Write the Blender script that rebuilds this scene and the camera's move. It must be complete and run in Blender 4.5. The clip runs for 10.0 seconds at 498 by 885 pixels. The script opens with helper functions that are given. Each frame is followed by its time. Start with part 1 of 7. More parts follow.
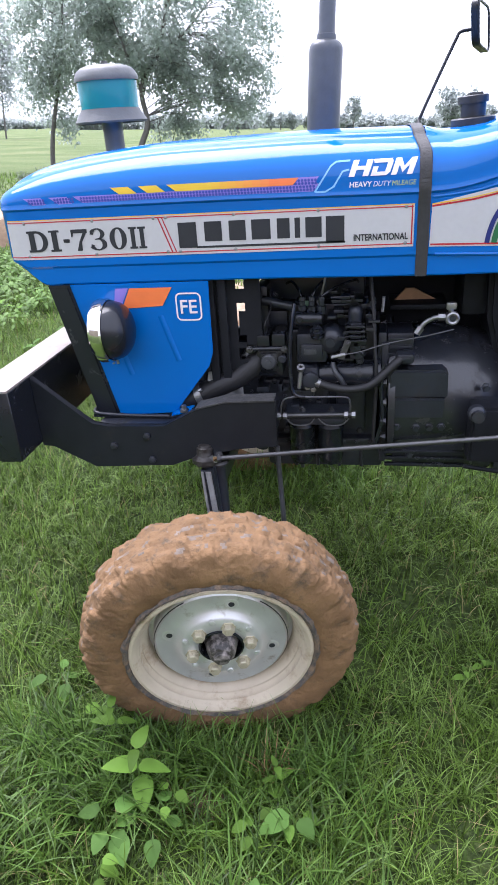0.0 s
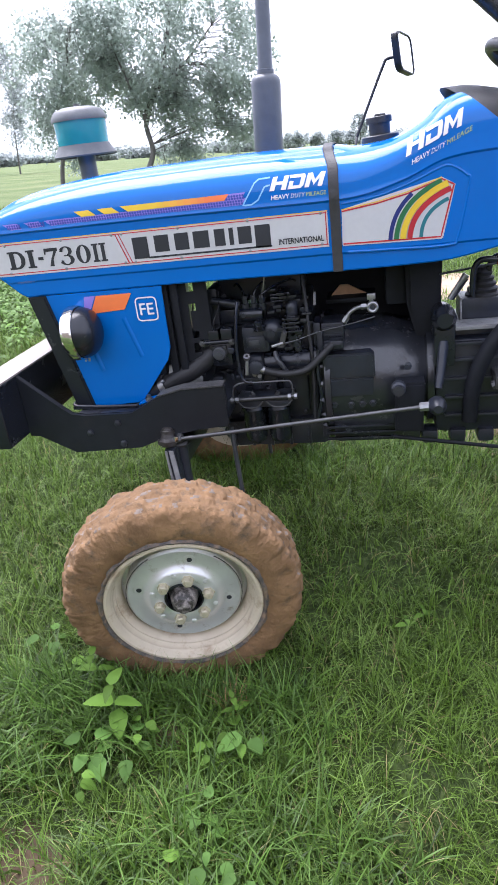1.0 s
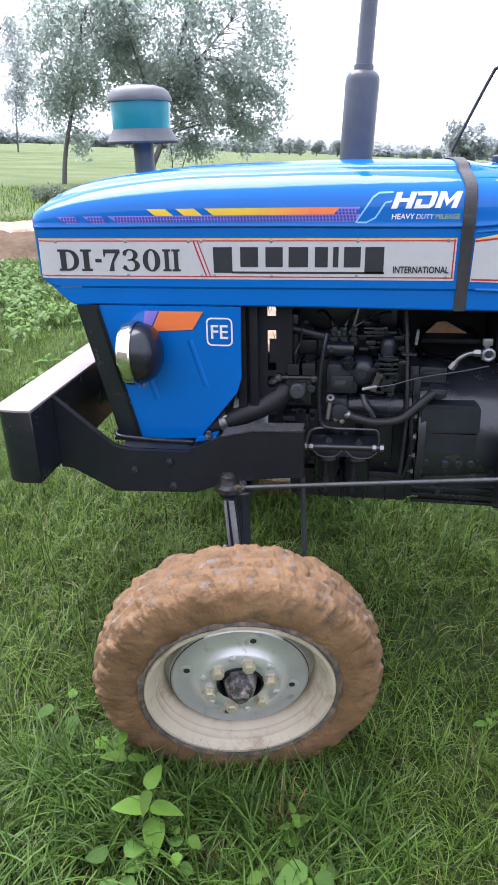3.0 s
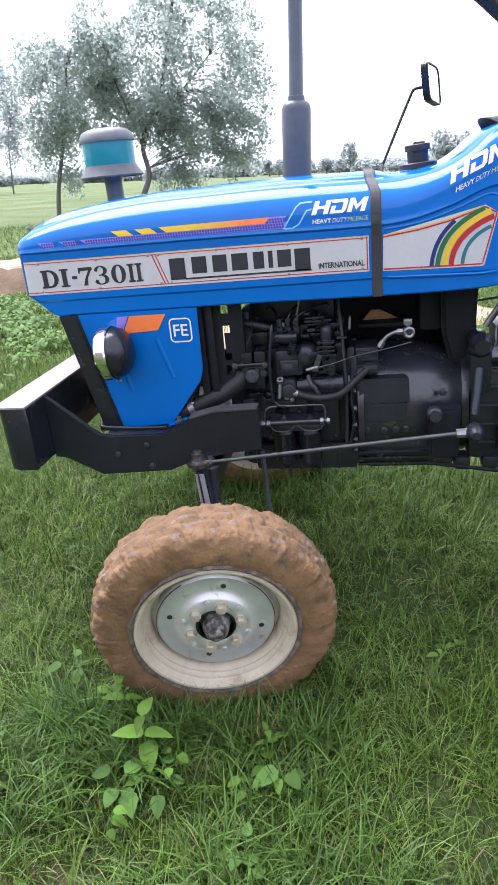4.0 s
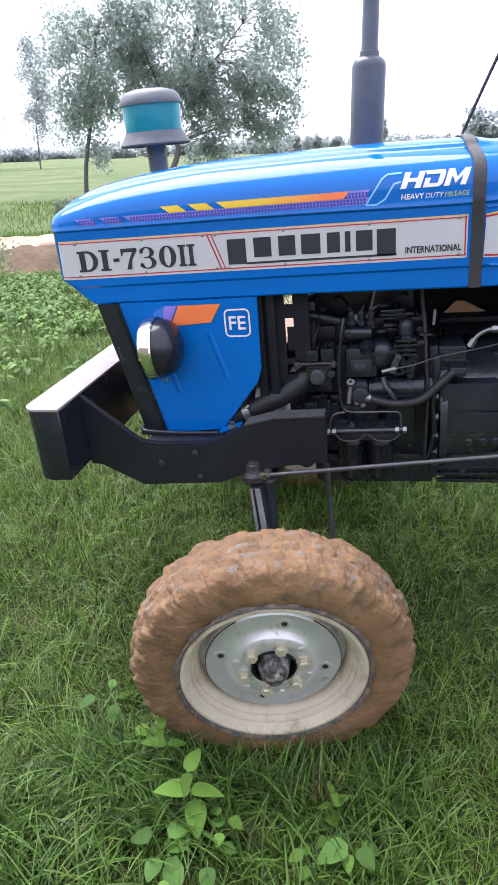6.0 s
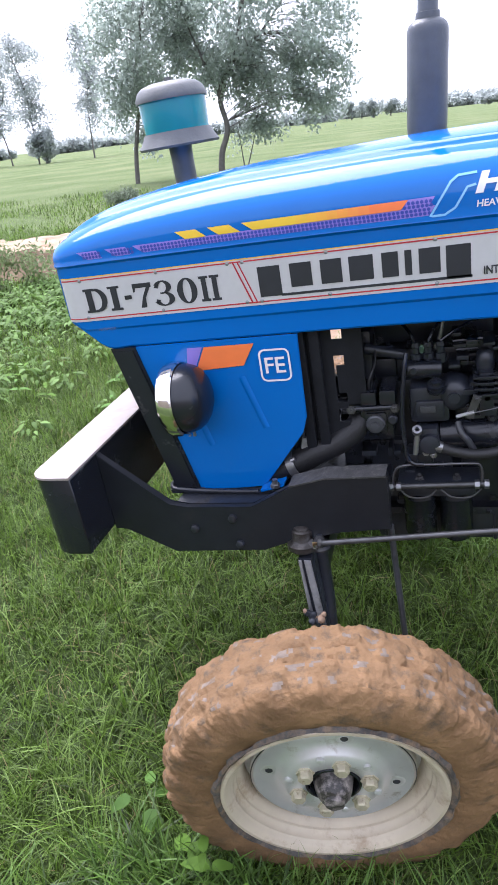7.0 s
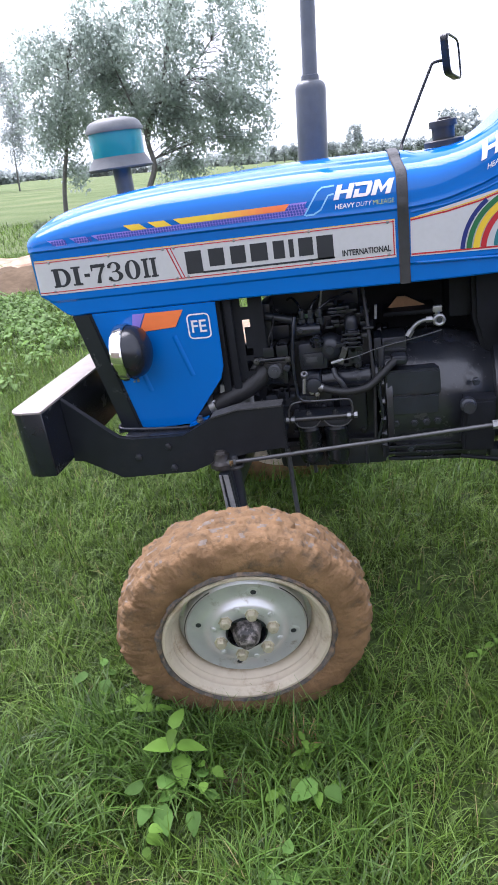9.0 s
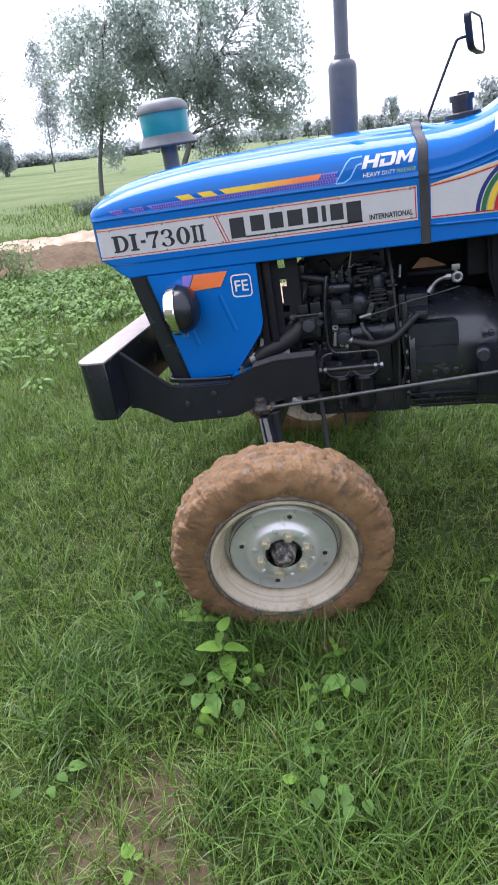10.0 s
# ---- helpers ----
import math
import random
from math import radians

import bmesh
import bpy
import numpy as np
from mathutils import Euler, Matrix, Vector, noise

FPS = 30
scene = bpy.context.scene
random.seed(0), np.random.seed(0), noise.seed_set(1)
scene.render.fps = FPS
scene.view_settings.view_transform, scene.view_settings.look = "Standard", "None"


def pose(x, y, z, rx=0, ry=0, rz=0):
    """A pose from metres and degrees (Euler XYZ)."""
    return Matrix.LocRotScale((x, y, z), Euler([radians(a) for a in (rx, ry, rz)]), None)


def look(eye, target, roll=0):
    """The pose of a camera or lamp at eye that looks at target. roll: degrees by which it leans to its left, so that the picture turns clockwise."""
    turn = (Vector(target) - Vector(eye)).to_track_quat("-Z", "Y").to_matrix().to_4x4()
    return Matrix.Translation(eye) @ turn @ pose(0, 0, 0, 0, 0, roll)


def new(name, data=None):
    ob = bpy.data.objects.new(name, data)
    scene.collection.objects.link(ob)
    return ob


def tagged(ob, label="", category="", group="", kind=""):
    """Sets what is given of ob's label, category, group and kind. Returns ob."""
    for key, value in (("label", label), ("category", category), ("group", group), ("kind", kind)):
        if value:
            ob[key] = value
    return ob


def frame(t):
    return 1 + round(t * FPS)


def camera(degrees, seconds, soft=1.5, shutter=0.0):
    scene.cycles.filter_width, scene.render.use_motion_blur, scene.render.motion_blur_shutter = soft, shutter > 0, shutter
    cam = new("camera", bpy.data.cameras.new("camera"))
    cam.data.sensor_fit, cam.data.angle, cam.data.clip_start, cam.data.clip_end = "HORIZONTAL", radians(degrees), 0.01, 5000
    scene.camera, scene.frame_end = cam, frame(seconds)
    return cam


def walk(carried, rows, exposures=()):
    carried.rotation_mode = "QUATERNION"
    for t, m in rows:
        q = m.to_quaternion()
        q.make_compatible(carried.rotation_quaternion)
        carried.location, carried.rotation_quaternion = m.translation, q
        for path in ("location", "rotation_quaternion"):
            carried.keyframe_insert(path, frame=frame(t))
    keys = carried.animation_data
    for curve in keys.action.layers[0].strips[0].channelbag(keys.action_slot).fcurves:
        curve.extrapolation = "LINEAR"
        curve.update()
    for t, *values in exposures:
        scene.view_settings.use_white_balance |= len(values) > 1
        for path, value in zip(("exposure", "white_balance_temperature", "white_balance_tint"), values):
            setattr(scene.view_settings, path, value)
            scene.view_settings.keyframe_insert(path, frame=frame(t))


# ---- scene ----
cam = camera(41.8, 10.0, 1.6, 0.1)
# seconds, eye (x, y, z), turn (rx, ry, rz)
PATH = [
    (0, 0.264, -1.900, 1.530, 64.02, 0.23, 9.04),
    (0.2, 0.303, -1.909, 1.534, 63.91, 1.36, 9.00),
    (0.5, 0.414, -2.028, 1.524, 66.33, 3.00, 9.33),
    (0.7, 0.451, -2.093, 1.537, 65.83, 3.02, 8.62),
    (1, 0.509, -2.154, 1.534, 65.63, 3.31, 9.71),
    (1.2, 0.479, -2.136, 1.533, 65.05, 2.72, 10.92),
    (1.5, 0.432, -2.110, 1.530, 65.87, 1.67, 11.31),
    (1.7, 0.374, -2.048, 1.529, 66.68, 1.51, 11.66),
    (2, 0.273, -1.988, 1.528, 66.61, -0.36, 11.01),
    (2.2, 0.224, -1.908, 1.524, 65.92, -0.56, 9.89),
    (3.3, 0.178, -1.862, 1.537, 65.69, -2.10, 9.82),
    (3.5, 0.215, -1.922, 1.534, 67.02, -1.13, 9.86),
    (4, 0.366, -2.149, 1.535, 67.51, 2.09, 8.99),
    (4.2, 0.378, -2.214, 1.540, 66.56, 4.01, 8.56),
    (4.5, 0.401, -2.269, 1.546, 66.73, 4.39, 11.82),
    (4.8, 0.375, -2.232, 1.535, 66.12, 3.22, 13.34),
    (5, 0.361, -2.176, 1.526, 67.16, 2.54, 12.46),
    (5.2, 0.321, -2.108, 1.530, 67.65, 1.24, 10.78),
    (6.3, 0.201, -1.772, 1.510, 64.51, 2.44, 11.99),
    (6.5, 0.202, -1.665, 1.525, 64.23, 5.22, 15.11),
    (6.8, 0.166, -1.565, 1.539, 64.95, 6.82, 15.65),
    (7, 0.188, -1.547, 1.568, 64.16, 6.06, 15.35),
    (7.2, 0.155, -1.559, 1.566, 65.22, 4.24, 12.54),
    (7.5, 0.148, -1.601, 1.569, 66.14, 1.95, 10.02),
    (7.7, 0.097, -1.661, 1.549, 66.42, 0.92, 7.82),
    (8, 0.074, -1.706, 1.541, 63.22, -2.57, 5.16),
    (8.2, 0.115, -1.747, 1.542, 63.20, -3.34, 4.75),
    (8.5, 0.125, -1.869, 1.548, 65.52, -1.72, 4.57),
    (8.8, 0.253, -1.975, 1.540, 65.28, 1.42, 8.80),
    (9, 0.321, -2.071, 1.532, 66.58, 4.28, 9.39),
    (9.2, 0.350, -2.144, 1.536, 67.58, 5.63, 11.88),
    (9.5, 0.372, -2.225, 1.534, 66.66, 7.97, 13.57),
    (9.8, 0.360, -2.288, 1.536, 67.18, 6.11, 12.07),
    (10, 0.354, -2.343, 1.532, 65.04, 5.47, 12.06),
]
walk(cam, [(t, pose(x, y, z, rx, ry, rz)) for t, x, y, z, rx, ry, rz in PATH], [(0, 1.38, 5900, 21), (3.5, 1.35, 5900, 21), (4.5, 1.38, 5900, 21), (6.5, 1.29, 5900, 21), (8.5, 1.29, 5900, 21), (10, 1.13, 5900, 21)])

# ---- world and light ----
SUN_ELEVATION, SUN_AZIMUTH = 61.0, -46.0
world = bpy.data.worlds.new("overcast_sky")
scene.world = world
world.use_nodes = True
wn, wl = world.node_tree.nodes, world.node_tree.links
wn.clear()
w_out = wn.new("ShaderNodeOutputWorld")
w_bg = wn.new("ShaderNodeBackground")
w_sky = wn.new("ShaderNodeTexSky")
w_sky.sky_type = "NISHITA"
w_sky.sun_disc = False
w_sky.sun_elevation = radians(SUN_ELEVATION)
w_sky.sun_rotation = radians(SUN_AZIMUTH)
w_sky.air_density, w_sky.dust_density, w_sky.ozone_density = 1.0, 6.0, 1.0
w_mix = wn.new("ShaderNodeMixRGB")
w_mix.inputs[0].default_value = 0.86
w_mix.inputs[2].default_value = (8.6, 9.0, 9.5, 1)
wl.new(w_sky.outputs[0], w_mix.inputs[1])
wl.new(w_mix.outputs[0], w_bg.inputs[0])
w_bg.inputs[1].default_value = 0.1
wl.new(w_bg.outputs[0], w_out.inputs[0])

sun = new("sun", bpy.data.lights.new("sun", "SUN"))
sun.data.energy = 2.7
sun.data.angle = radians(50)
sun.data.color = (1.0, 0.975, 0.94)
_a, _e = radians(SUN_AZIMUTH), radians(SUN_ELEVATION)
_d = Vector((math.sin(_a) * math.cos(_e), math.cos(_a) * math.cos(_e), math.sin(_e)))
sun.matrix_world = look(_d * 30, (0, 0, 0))
scene.view_settings.exposure = 1.18


# ---- materials ----
def material(name, color, rough=0.5, metal=0.0, vary=0.15, scale=40.0, bump=0.0, bump_scale=200.0, coat=0.0,
             dirt=None, dirt_amount=0.0, dirt_scale=12.0, island=0.0, obj=0.0, spec=0.5, translucent=0.0):
    """A surface with two scales of variation, an optional layer of dirt and fine relief."""
    m = bpy.data.materials.new(name)
    m.use_nodes = True
    n, l = m.node_tree.nodes, m.node_tree.links
    b = n["Principled BSDF"]
    b.inputs["Roughness"].default_value = rough
    b.inputs["Metallic"].default_value = metal
    b.inputs["Coat Weight"].default_value = coat
    b.inputs["Coat Roughness"].default_value = 0.05
    b.inputs["Specular IOR Level"].default_value = spec
    tc = n.new("ShaderNodeTexCoord")
    n1 = n.new("ShaderNodeTexNoise")
    n1.inputs["Scale"].default_value = scale
    n1.inputs["Detail"].default_value = 5
    n2 = n.new("ShaderNodeTexNoise")
    n2.inputs["Scale"].default_value = scale * 0.13
    n2.inputs["Detail"].default_value = 3
    l.new(tc.outputs["Object"], n1.inputs["Vector"])
    l.new(tc.outputs["Object"], n2.inputs["Vector"])
    add = n.new("ShaderNodeMath")
    add.operation = "ADD"
    l.new(n1.outputs[0], add.inputs[0])
    l.new(n2.outputs[0], add.inputs[1])
    last = add
    for amount, source in ((island, "ShaderNodeNewGeometry"), (obj, "ShaderNodeObjectInfo")):
        if amount:
            g = n.new(source)
            k = n.new("ShaderNodeMath")
            k.operation = "MULTIPLY_ADD"
            k.inputs[1].default_value = amount / max(vary, 0.01)
            l.new(g.outputs["Random Per Island" if island and source == "ShaderNodeNewGeometry" else "Random"], k.inputs[0])
            l.new(last.outputs[0], k.inputs[2])
            sub = n.new("ShaderNodeMath")
            sub.operation = "SUBTRACT"
            sub.inputs[1].default_value = 0.5 * amount / max(vary, 0.01)
            l.new(k.outputs[0], sub.inputs[0])
            last = sub
    mr = n.new("ShaderNodeMapRange")
    mr.clamp = False
    mr.inputs[1].default_value, mr.inputs[2].default_value = 0.6, 1.4
    mr.inputs[3].default_value, mr.inputs[4].default_value = 1 - vary, 1 + vary
    l.new(last.outputs[0], mr.inputs[0])
    hsv = n.new("ShaderNodeHueSaturation")
    hsv.inputs["Color"].default_value = (*color, 1)
    l.new(mr.outputs[0], hsv.inputs["Value"])
    out = hsv.outputs[0]
    if dirt:
        n3 = n.new("ShaderNodeTexNoise")
        n3.inputs["Scale"].default_value = dirt_scale
        n3.inputs["Detail"].default_value = 8
        n3.inputs["Roughness"].default_value = 0.7
        l.new(tc.outputs["Object"], n3.inputs["Vector"])
        r = n.new("ShaderNodeMapRange")
        r.inputs[1].default_value, r.inputs[2].default_value = 0.62 - dirt_amount * 0.35, 0.75 - dirt_amount * 0.2
        l.new(n3.outputs[0], r.inputs[0])
        mix = n.new("ShaderNodeMixRGB")
        mix.inputs[2].default_value = (*dirt, 1)
        l.new(r.outputs[0], mix.inputs[0])
        l.new(out, mix.inputs[1])
        out = mix.outputs[0]
        rr = n.new("ShaderNodeMapRange")
        rr.inputs[3].default_value, rr.inputs[4].default_value = rough, 0.85
        l.new(r.outputs[0], rr.inputs[0])
        l.new(rr.outputs[0], b.inputs["Roughness"])
    l.new(out, b.inputs["Base Color"])
    if bump:
        n4 = n.new("ShaderNodeTexNoise")
        n4.inputs["Scale"].default_value = bump_scale
        n4.inputs["Detail"].default_value = 6
        l.new(tc.outputs["Object"], n4.inputs["Vector"])
        bp = n.new("ShaderNodeBump")
        bp.inputs["Strength"].default_value = bump
        bp.inputs["Distance"].default_value = 0.01
        l.new(n4.outputs[0], bp.inputs["Height"])
        l.new(bp.outputs[0], b.inputs["Normal"])
    if translucent:
        t = n.new("ShaderNodeBsdfTranslucent")
        l.new(out, t.inputs[0])
        ms = n.new("ShaderNodeMixShader")
        ms.inputs[0].default_value = translucent
        l.new(b.outputs[0], ms.inputs[1])
        l.new(t.outputs[0], ms.inputs[2])
        l.new(ms.outputs[0], n["Material Output"].inputs[0])
    return m


BLUE = material("blue_gloss_paint", (0.0035, 0.132, 0.49), 0.45, vary=0.05, scale=6, coat=0.75, spec=0.0, bump=0.012, bump_scale=9)
BLACK = material("black_engine_paint", (0.020, 0.023, 0.032), 0.34, vary=0.4, scale=30, spec=0.5, bump=0.08, bump_scale=120, dirt=(0.03, 0.028, 0.026), dirt_amount=0.12)
BLACKGLOSS = material("black_gloss_paint", (0.013, 0.0150, 0.021), 0.24, vary=0.25, scale=12, bump=0.06, bump_scale=25, dirt=(0.03, 0.029, 0.027), dirt_amount=0.05)
RUBBER = material("black_rubber", (0.014, 0.014, 0.016), 0.55, vary=0.3, scale=60, bump=0.15)
PLASTIC = material("black_plastic", (0.022, 0.022, 0.026), 0.38, vary=0.2, scale=30, bump=0.1, bump_scale=300)
STRAP = material("worn_strap_rubber", (0.04, 0.039, 0.041), 0.6, vary=0.3, scale=50, bump=0.2)
EXHAUST = material("matt_exhaust_paint", (0.078, 0.086, 0.102), 0.34, vary=0.2, scale=25, bump=0.08, bump_scale=120)
SILVER = material("silver_sticker", (0.57, 0.565, 0.58), 0.35, vary=0.04, scale=90, metal=0.15)
DECK = material("dusty_white_plate", (0.31, 0.27, 0.255), 0.55, vary=0.12, scale=25, dirt=(0.32, 0.26, 0.21), dirt_amount=0.3, dirt_scale=20)
ROD = material("worn_steel_rod", (0.11, 0.11, 0.115), 0.4, metal=0.7, vary=0.25, scale=40, bump=0.1)
STEEL = material("bare_steel", (0.30, 0.30, 0.31), 0.38, metal=0.85, vary=0.25, scale=40, bump=0.1)
DULLSTEEL = material("dull_steel", (0.09, 0.09, 0.092), 0.45, metal=0.6, vary=0.35, scale=40, bump=0.1)
CHROME = material("chrome", (0.75, 0.75, 0.76), 0.08, metal=1.0, vary=0.05)
ZINC = material("silver_wheel_paint", (0.66, 0.66, 0.655), 0.30, metal=0.5, vary=0.12, scale=18, bump=0.05, bump_scale=40, dirt=(0.34, 0.30, 0.24), dirt_amount=0.12, dirt_scale=16)
CREAM = material("dusty_cream_rim_paint", (0.55, 0.475, 0.36), 0.5, vary=0.12, scale=22, dirt=(0.36, 0.27, 0.18), dirt_amount=0.3, dirt_scale=14)
NUT = material("yellowed_nut", (0.52, 0.47, 0.34), 0.45, metal=0.25, vary=0.2, scale=80, dirt=(0.2, 0.14, 0.08), dirt_amount=0.2, dirt_scale=60)
GREASE = material("muddy_grease", (0.03, 0.027, 0.024), 0.32, vary=0.5, scale=60, bump=0.5, bump_scale=60, dirt=(0.36, 0.32, 0.30), dirt_amount=0.48, dirt_scale=45)
MUD = material("dried_mud", (0.214, 0.126, 0.064), 0.85, vary=0.5, scale=18, bump=0.5, bump_scale=85, dirt=(0.105, 0.078, 0.052), dirt_amount=0.30, dirt_scale=17, spec=0.2)
BEAD = material("dusty_grey_rubber", (0.085, 0.078, 0.072), 0.8, vary=0.5, scale=60, bump=0.6, bump_scale=90, dirt=(0.24, 0.165, 0.105), dirt_amount=0.5, dirt_scale=34)
BARESOIL = material("trodden_brown_soil", (0.115, 0.082, 0.053), 0.95, vary=0.4, scale=14, bump=0.8, bump_scale=22, spec=0.1)
RED = material("red_line", (0.45, 0.02, 0.03), 0.4, vary=0.05)
ORANGE = material("orange_sticker", (0.85, 0.20, 0.055), 0.4, vary=0.05)
YELLOW = material("yellow_sticker", (0.75, 0.50, 0.03), 0.4, vary=0.05)
SHADES = [material("yellow_to_orange_sticker", (0.75 + 0.0125 * k, 0.50 - 0.036 * k, 0.03 + 0.004 * k), 0.4, vary=0.03) for k in range(8)]
PURPLE = material("violet_sticker", (0.27, 0.20, 0.62), 0.4, vary=0.06)
CELL = material("deep_blue_cells", (0.035, 0.06, 0.36), 0.4, vary=0.06)
NAVY = material("navy_sticker", (0.015, 0.025, 0.16), 0.4, vary=0.06)
GREEN = material("green_sticker", (0.02, 0.14, 0.05), 0.4, vary=0.06)
TEALST = material("teal_sticker", (0.02, 0.16, 0.19), 0.4, vary=0.06)
INK = material("dark_lettering_and_gaps", (0.025, 0.027, 0.034), 0.4, vary=0.1)
WHITE = material("white_sticker", (0.74, 0.74, 0.76), 0.4, vary=0.03)
LIME = material("yellow_green_lettering", (0.45, 0.55, 0.13), 0.4, vary=0.05)
PALEBLUE = material("pale_blue_outline", (0.22, 0.52, 0.80), 0.4, vary=0.05)
GAPBROWN = material("gap_brown_sheet", (0.42, 0.24, 0.12), 0.8, vary=0.2, scale=60)
SOIL = material("pale_dry_soil", (0.36, 0.27, 0.195), 0.95, vary=0.5, scale=6, bump=1.0, bump_scale=9, dirt=(0.20, 0.12, 0.075), dirt_amount=0.35, dirt_scale=2.5, spec=0.1)
BARK = material("grey_bark", (0.125, 0.118, 0.11), 0.9, vary=0.3, scale=14, bump=0.6, bump_scale=20, spec=0.2)
# Both leaf colours are paled: the haze over the trees is put into them.
LEAF = material("haze_paled_leaf", (0.38, 0.435, 0.39), 0.75, vary=0.08, scale=2, island=0.08, translucent=0.88, spec=0.1)
FARLEAF = material("haze_paled_far_leaf", (0.42, 0.455, 0.445), 0.8, vary=0.12, scale=0.4, island=0.12, translucent=0.8, spec=0.1)
WEED = material("weed_leaf", (0.118, 0.222, 0.034), 0.62, vary=0.15, scale=30, obj=0.3, translucent=0.35, spec=0.15)
DARKWEED = material("dark_weed_leaf", (0.095, 0.19, 0.04), 0.62, vary=0.2, scale=30, obj=0.3, translucent=0.3, spec=0.15)
TREAD = material("worn_muddy_tread", (0.206, 0.122, 0.062), 0.85, vary=0.40, scale=16, bump=0.5, bump_scale=90, dirt=(0.09, 0.070, 0.050), dirt_amount=0.30, dirt_scale=30, spec=0.3)
WORNLUG = material("worn_lug_rubber", (0.195, 0.158, 0.130), 0.9, vary=0.4, scale=60, bump=0.4, bump_scale=110, dirt=(0.15, 0.10, 0.062), dirt_amount=0.30, dirt_scale=45, spec=0.1)
GREYARM = material("worn_grey_steel", (0.30, 0.30, 0.31), 0.4, metal=0.2, vary=0.3, scale=40, bump=0.2, dirt=(0.06, 0.05, 0.045), dirt_amount=0.15)
GROUNDLEAF = material("rough_weed_leaf", (0.140, 0.235, 0.064), 0.6, vary=0.2, scale=6, island=0.3, translucent=0.35, spec=0.2)
STEM = material("weed_stem", (0.13, 0.22, 0.05), 0.6, vary=0.15)
GRASS = material("grass_blade", (0.092, 0.157, 0.022), 0.45, vary=0.25, scale=1.5, island=0.6, translucent=0.35, spec=0.25)
LIGHTGRASS = material("pale_grass_blade", (0.155, 0.240, 0.056), 0.42, vary=0.22, scale=2.5, island=0.4, translucent=0.35, spec=0.25)
DRY = material("dry_grass_blade", (0.25, 0.21, 0.10), 0.8, vary=0.2, scale=3, island=0.4, translucent=0.2, spec=0.15)

# precleaner bowl: tinted clear plastic
TEAL = bpy.data.materials.new("teal_clear_bowl")
TEAL.use_nodes = True
_b = TEAL.node_tree.nodes["Principled BSDF"]
_b.inputs["Base Color"].default_value = (0.02, 0.30, 0.36, 1)
_b.inputs["Roughness"].default_value = 0.12
_b.inputs["Transmission Weight"].default_value = 0.35
_b.inputs["IOR"].default_value = 1.3
GLASS = bpy.data.materials.new("lamp_glass")
GLASS.use_nodes = True
_b = GLASS.node_tree.nodes["Principled BSDF"]
_b.inputs["Base Color"].default_value = (0.9, 0.95, 0.97, 1)
_b.inputs["Roughness"].default_value = 0.03
_b.inputs["Transmission Weight"].default_value = 1.0
MIRROR = bpy.data.materials.new("mirror_glass")
MIRROR.use_nodes = True
_b = MIRROR.node_tree.nodes["Principled BSDF"]
_b.inputs["Base Color"].default_value = (0.92, 0.92, 0.93, 1)
_b.inputs["Roughness"].default_value = 0.02
_b.inputs["Metallic"].default_value = 1.0

# ground: soil and turf, mixed by noise
GROUND = bpy.data.materials.new("turf_ground")
GROUND.use_nodes = True
_n, _l = GROUND.node_tree.nodes, GROUND.node_tree.links
_b = _n["Principled BSDF"]
_b.inputs["Roughness"].default_value = 0.95
_b.inputs["Specular IOR Level"].default_value = 0.1
_tc = _n.new("ShaderNodeTexCoord")


def _noise(scale, detail=6):
    t = _n.new("ShaderNodeTexNoise")
    t.inputs["Scale"].default_value = scale
    t.inputs["Detail"].default_value = detail
    _l.new(_tc.outputs["Object"], t.inputs["Vector"])
    return t


def _ramp(source, stops):
    r = _n.new("ShaderNodeValToRGB")
    e = r.color_ramp.elements
    e[0].position, e[0].color = stops[0][0], (*stops[0][1], 1)
    e[1].position, e[1].color = stops[-1][0], (*stops[-1][1], 1)
    for p, c in stops[1:-1]:
        q = e.new(p)
        q.color = (*c, 1)
    _l.new(source.outputs[0], r.inputs[0])
    return r


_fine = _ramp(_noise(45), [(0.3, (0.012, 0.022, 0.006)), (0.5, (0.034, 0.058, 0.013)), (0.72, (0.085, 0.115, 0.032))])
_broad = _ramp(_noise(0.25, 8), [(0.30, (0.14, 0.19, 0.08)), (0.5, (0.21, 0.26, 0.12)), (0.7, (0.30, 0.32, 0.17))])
_mix = _n.new("ShaderNodeMixRGB")
_l.new(_fine.outputs[0], _mix.inputs[1])
_l.new(_broad.outputs[0], _mix.inputs[2])
# dark green ground close by, paler green farther out, with a noisy edge
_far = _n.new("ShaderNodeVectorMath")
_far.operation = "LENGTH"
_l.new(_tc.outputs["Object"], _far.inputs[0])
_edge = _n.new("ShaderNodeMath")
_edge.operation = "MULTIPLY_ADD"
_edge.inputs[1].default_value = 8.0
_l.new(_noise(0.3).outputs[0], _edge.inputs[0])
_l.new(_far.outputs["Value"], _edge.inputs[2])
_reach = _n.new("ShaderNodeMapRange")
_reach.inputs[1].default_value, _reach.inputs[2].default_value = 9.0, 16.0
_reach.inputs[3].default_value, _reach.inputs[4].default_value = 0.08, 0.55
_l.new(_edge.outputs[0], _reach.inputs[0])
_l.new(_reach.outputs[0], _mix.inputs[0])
_l.new(_mix.outputs[0], _b.inputs["Base Color"])
_bp = _n.new("ShaderNodeBump")
_bp.inputs["Strength"].default_value = 0.8
_bp.inputs["Distance"].default_value = 0.04
_l.new(_noise(60).outputs[0], _bp.inputs["Height"])
_l.new(_bp.outputs[0], _b.inputs["Normal"])


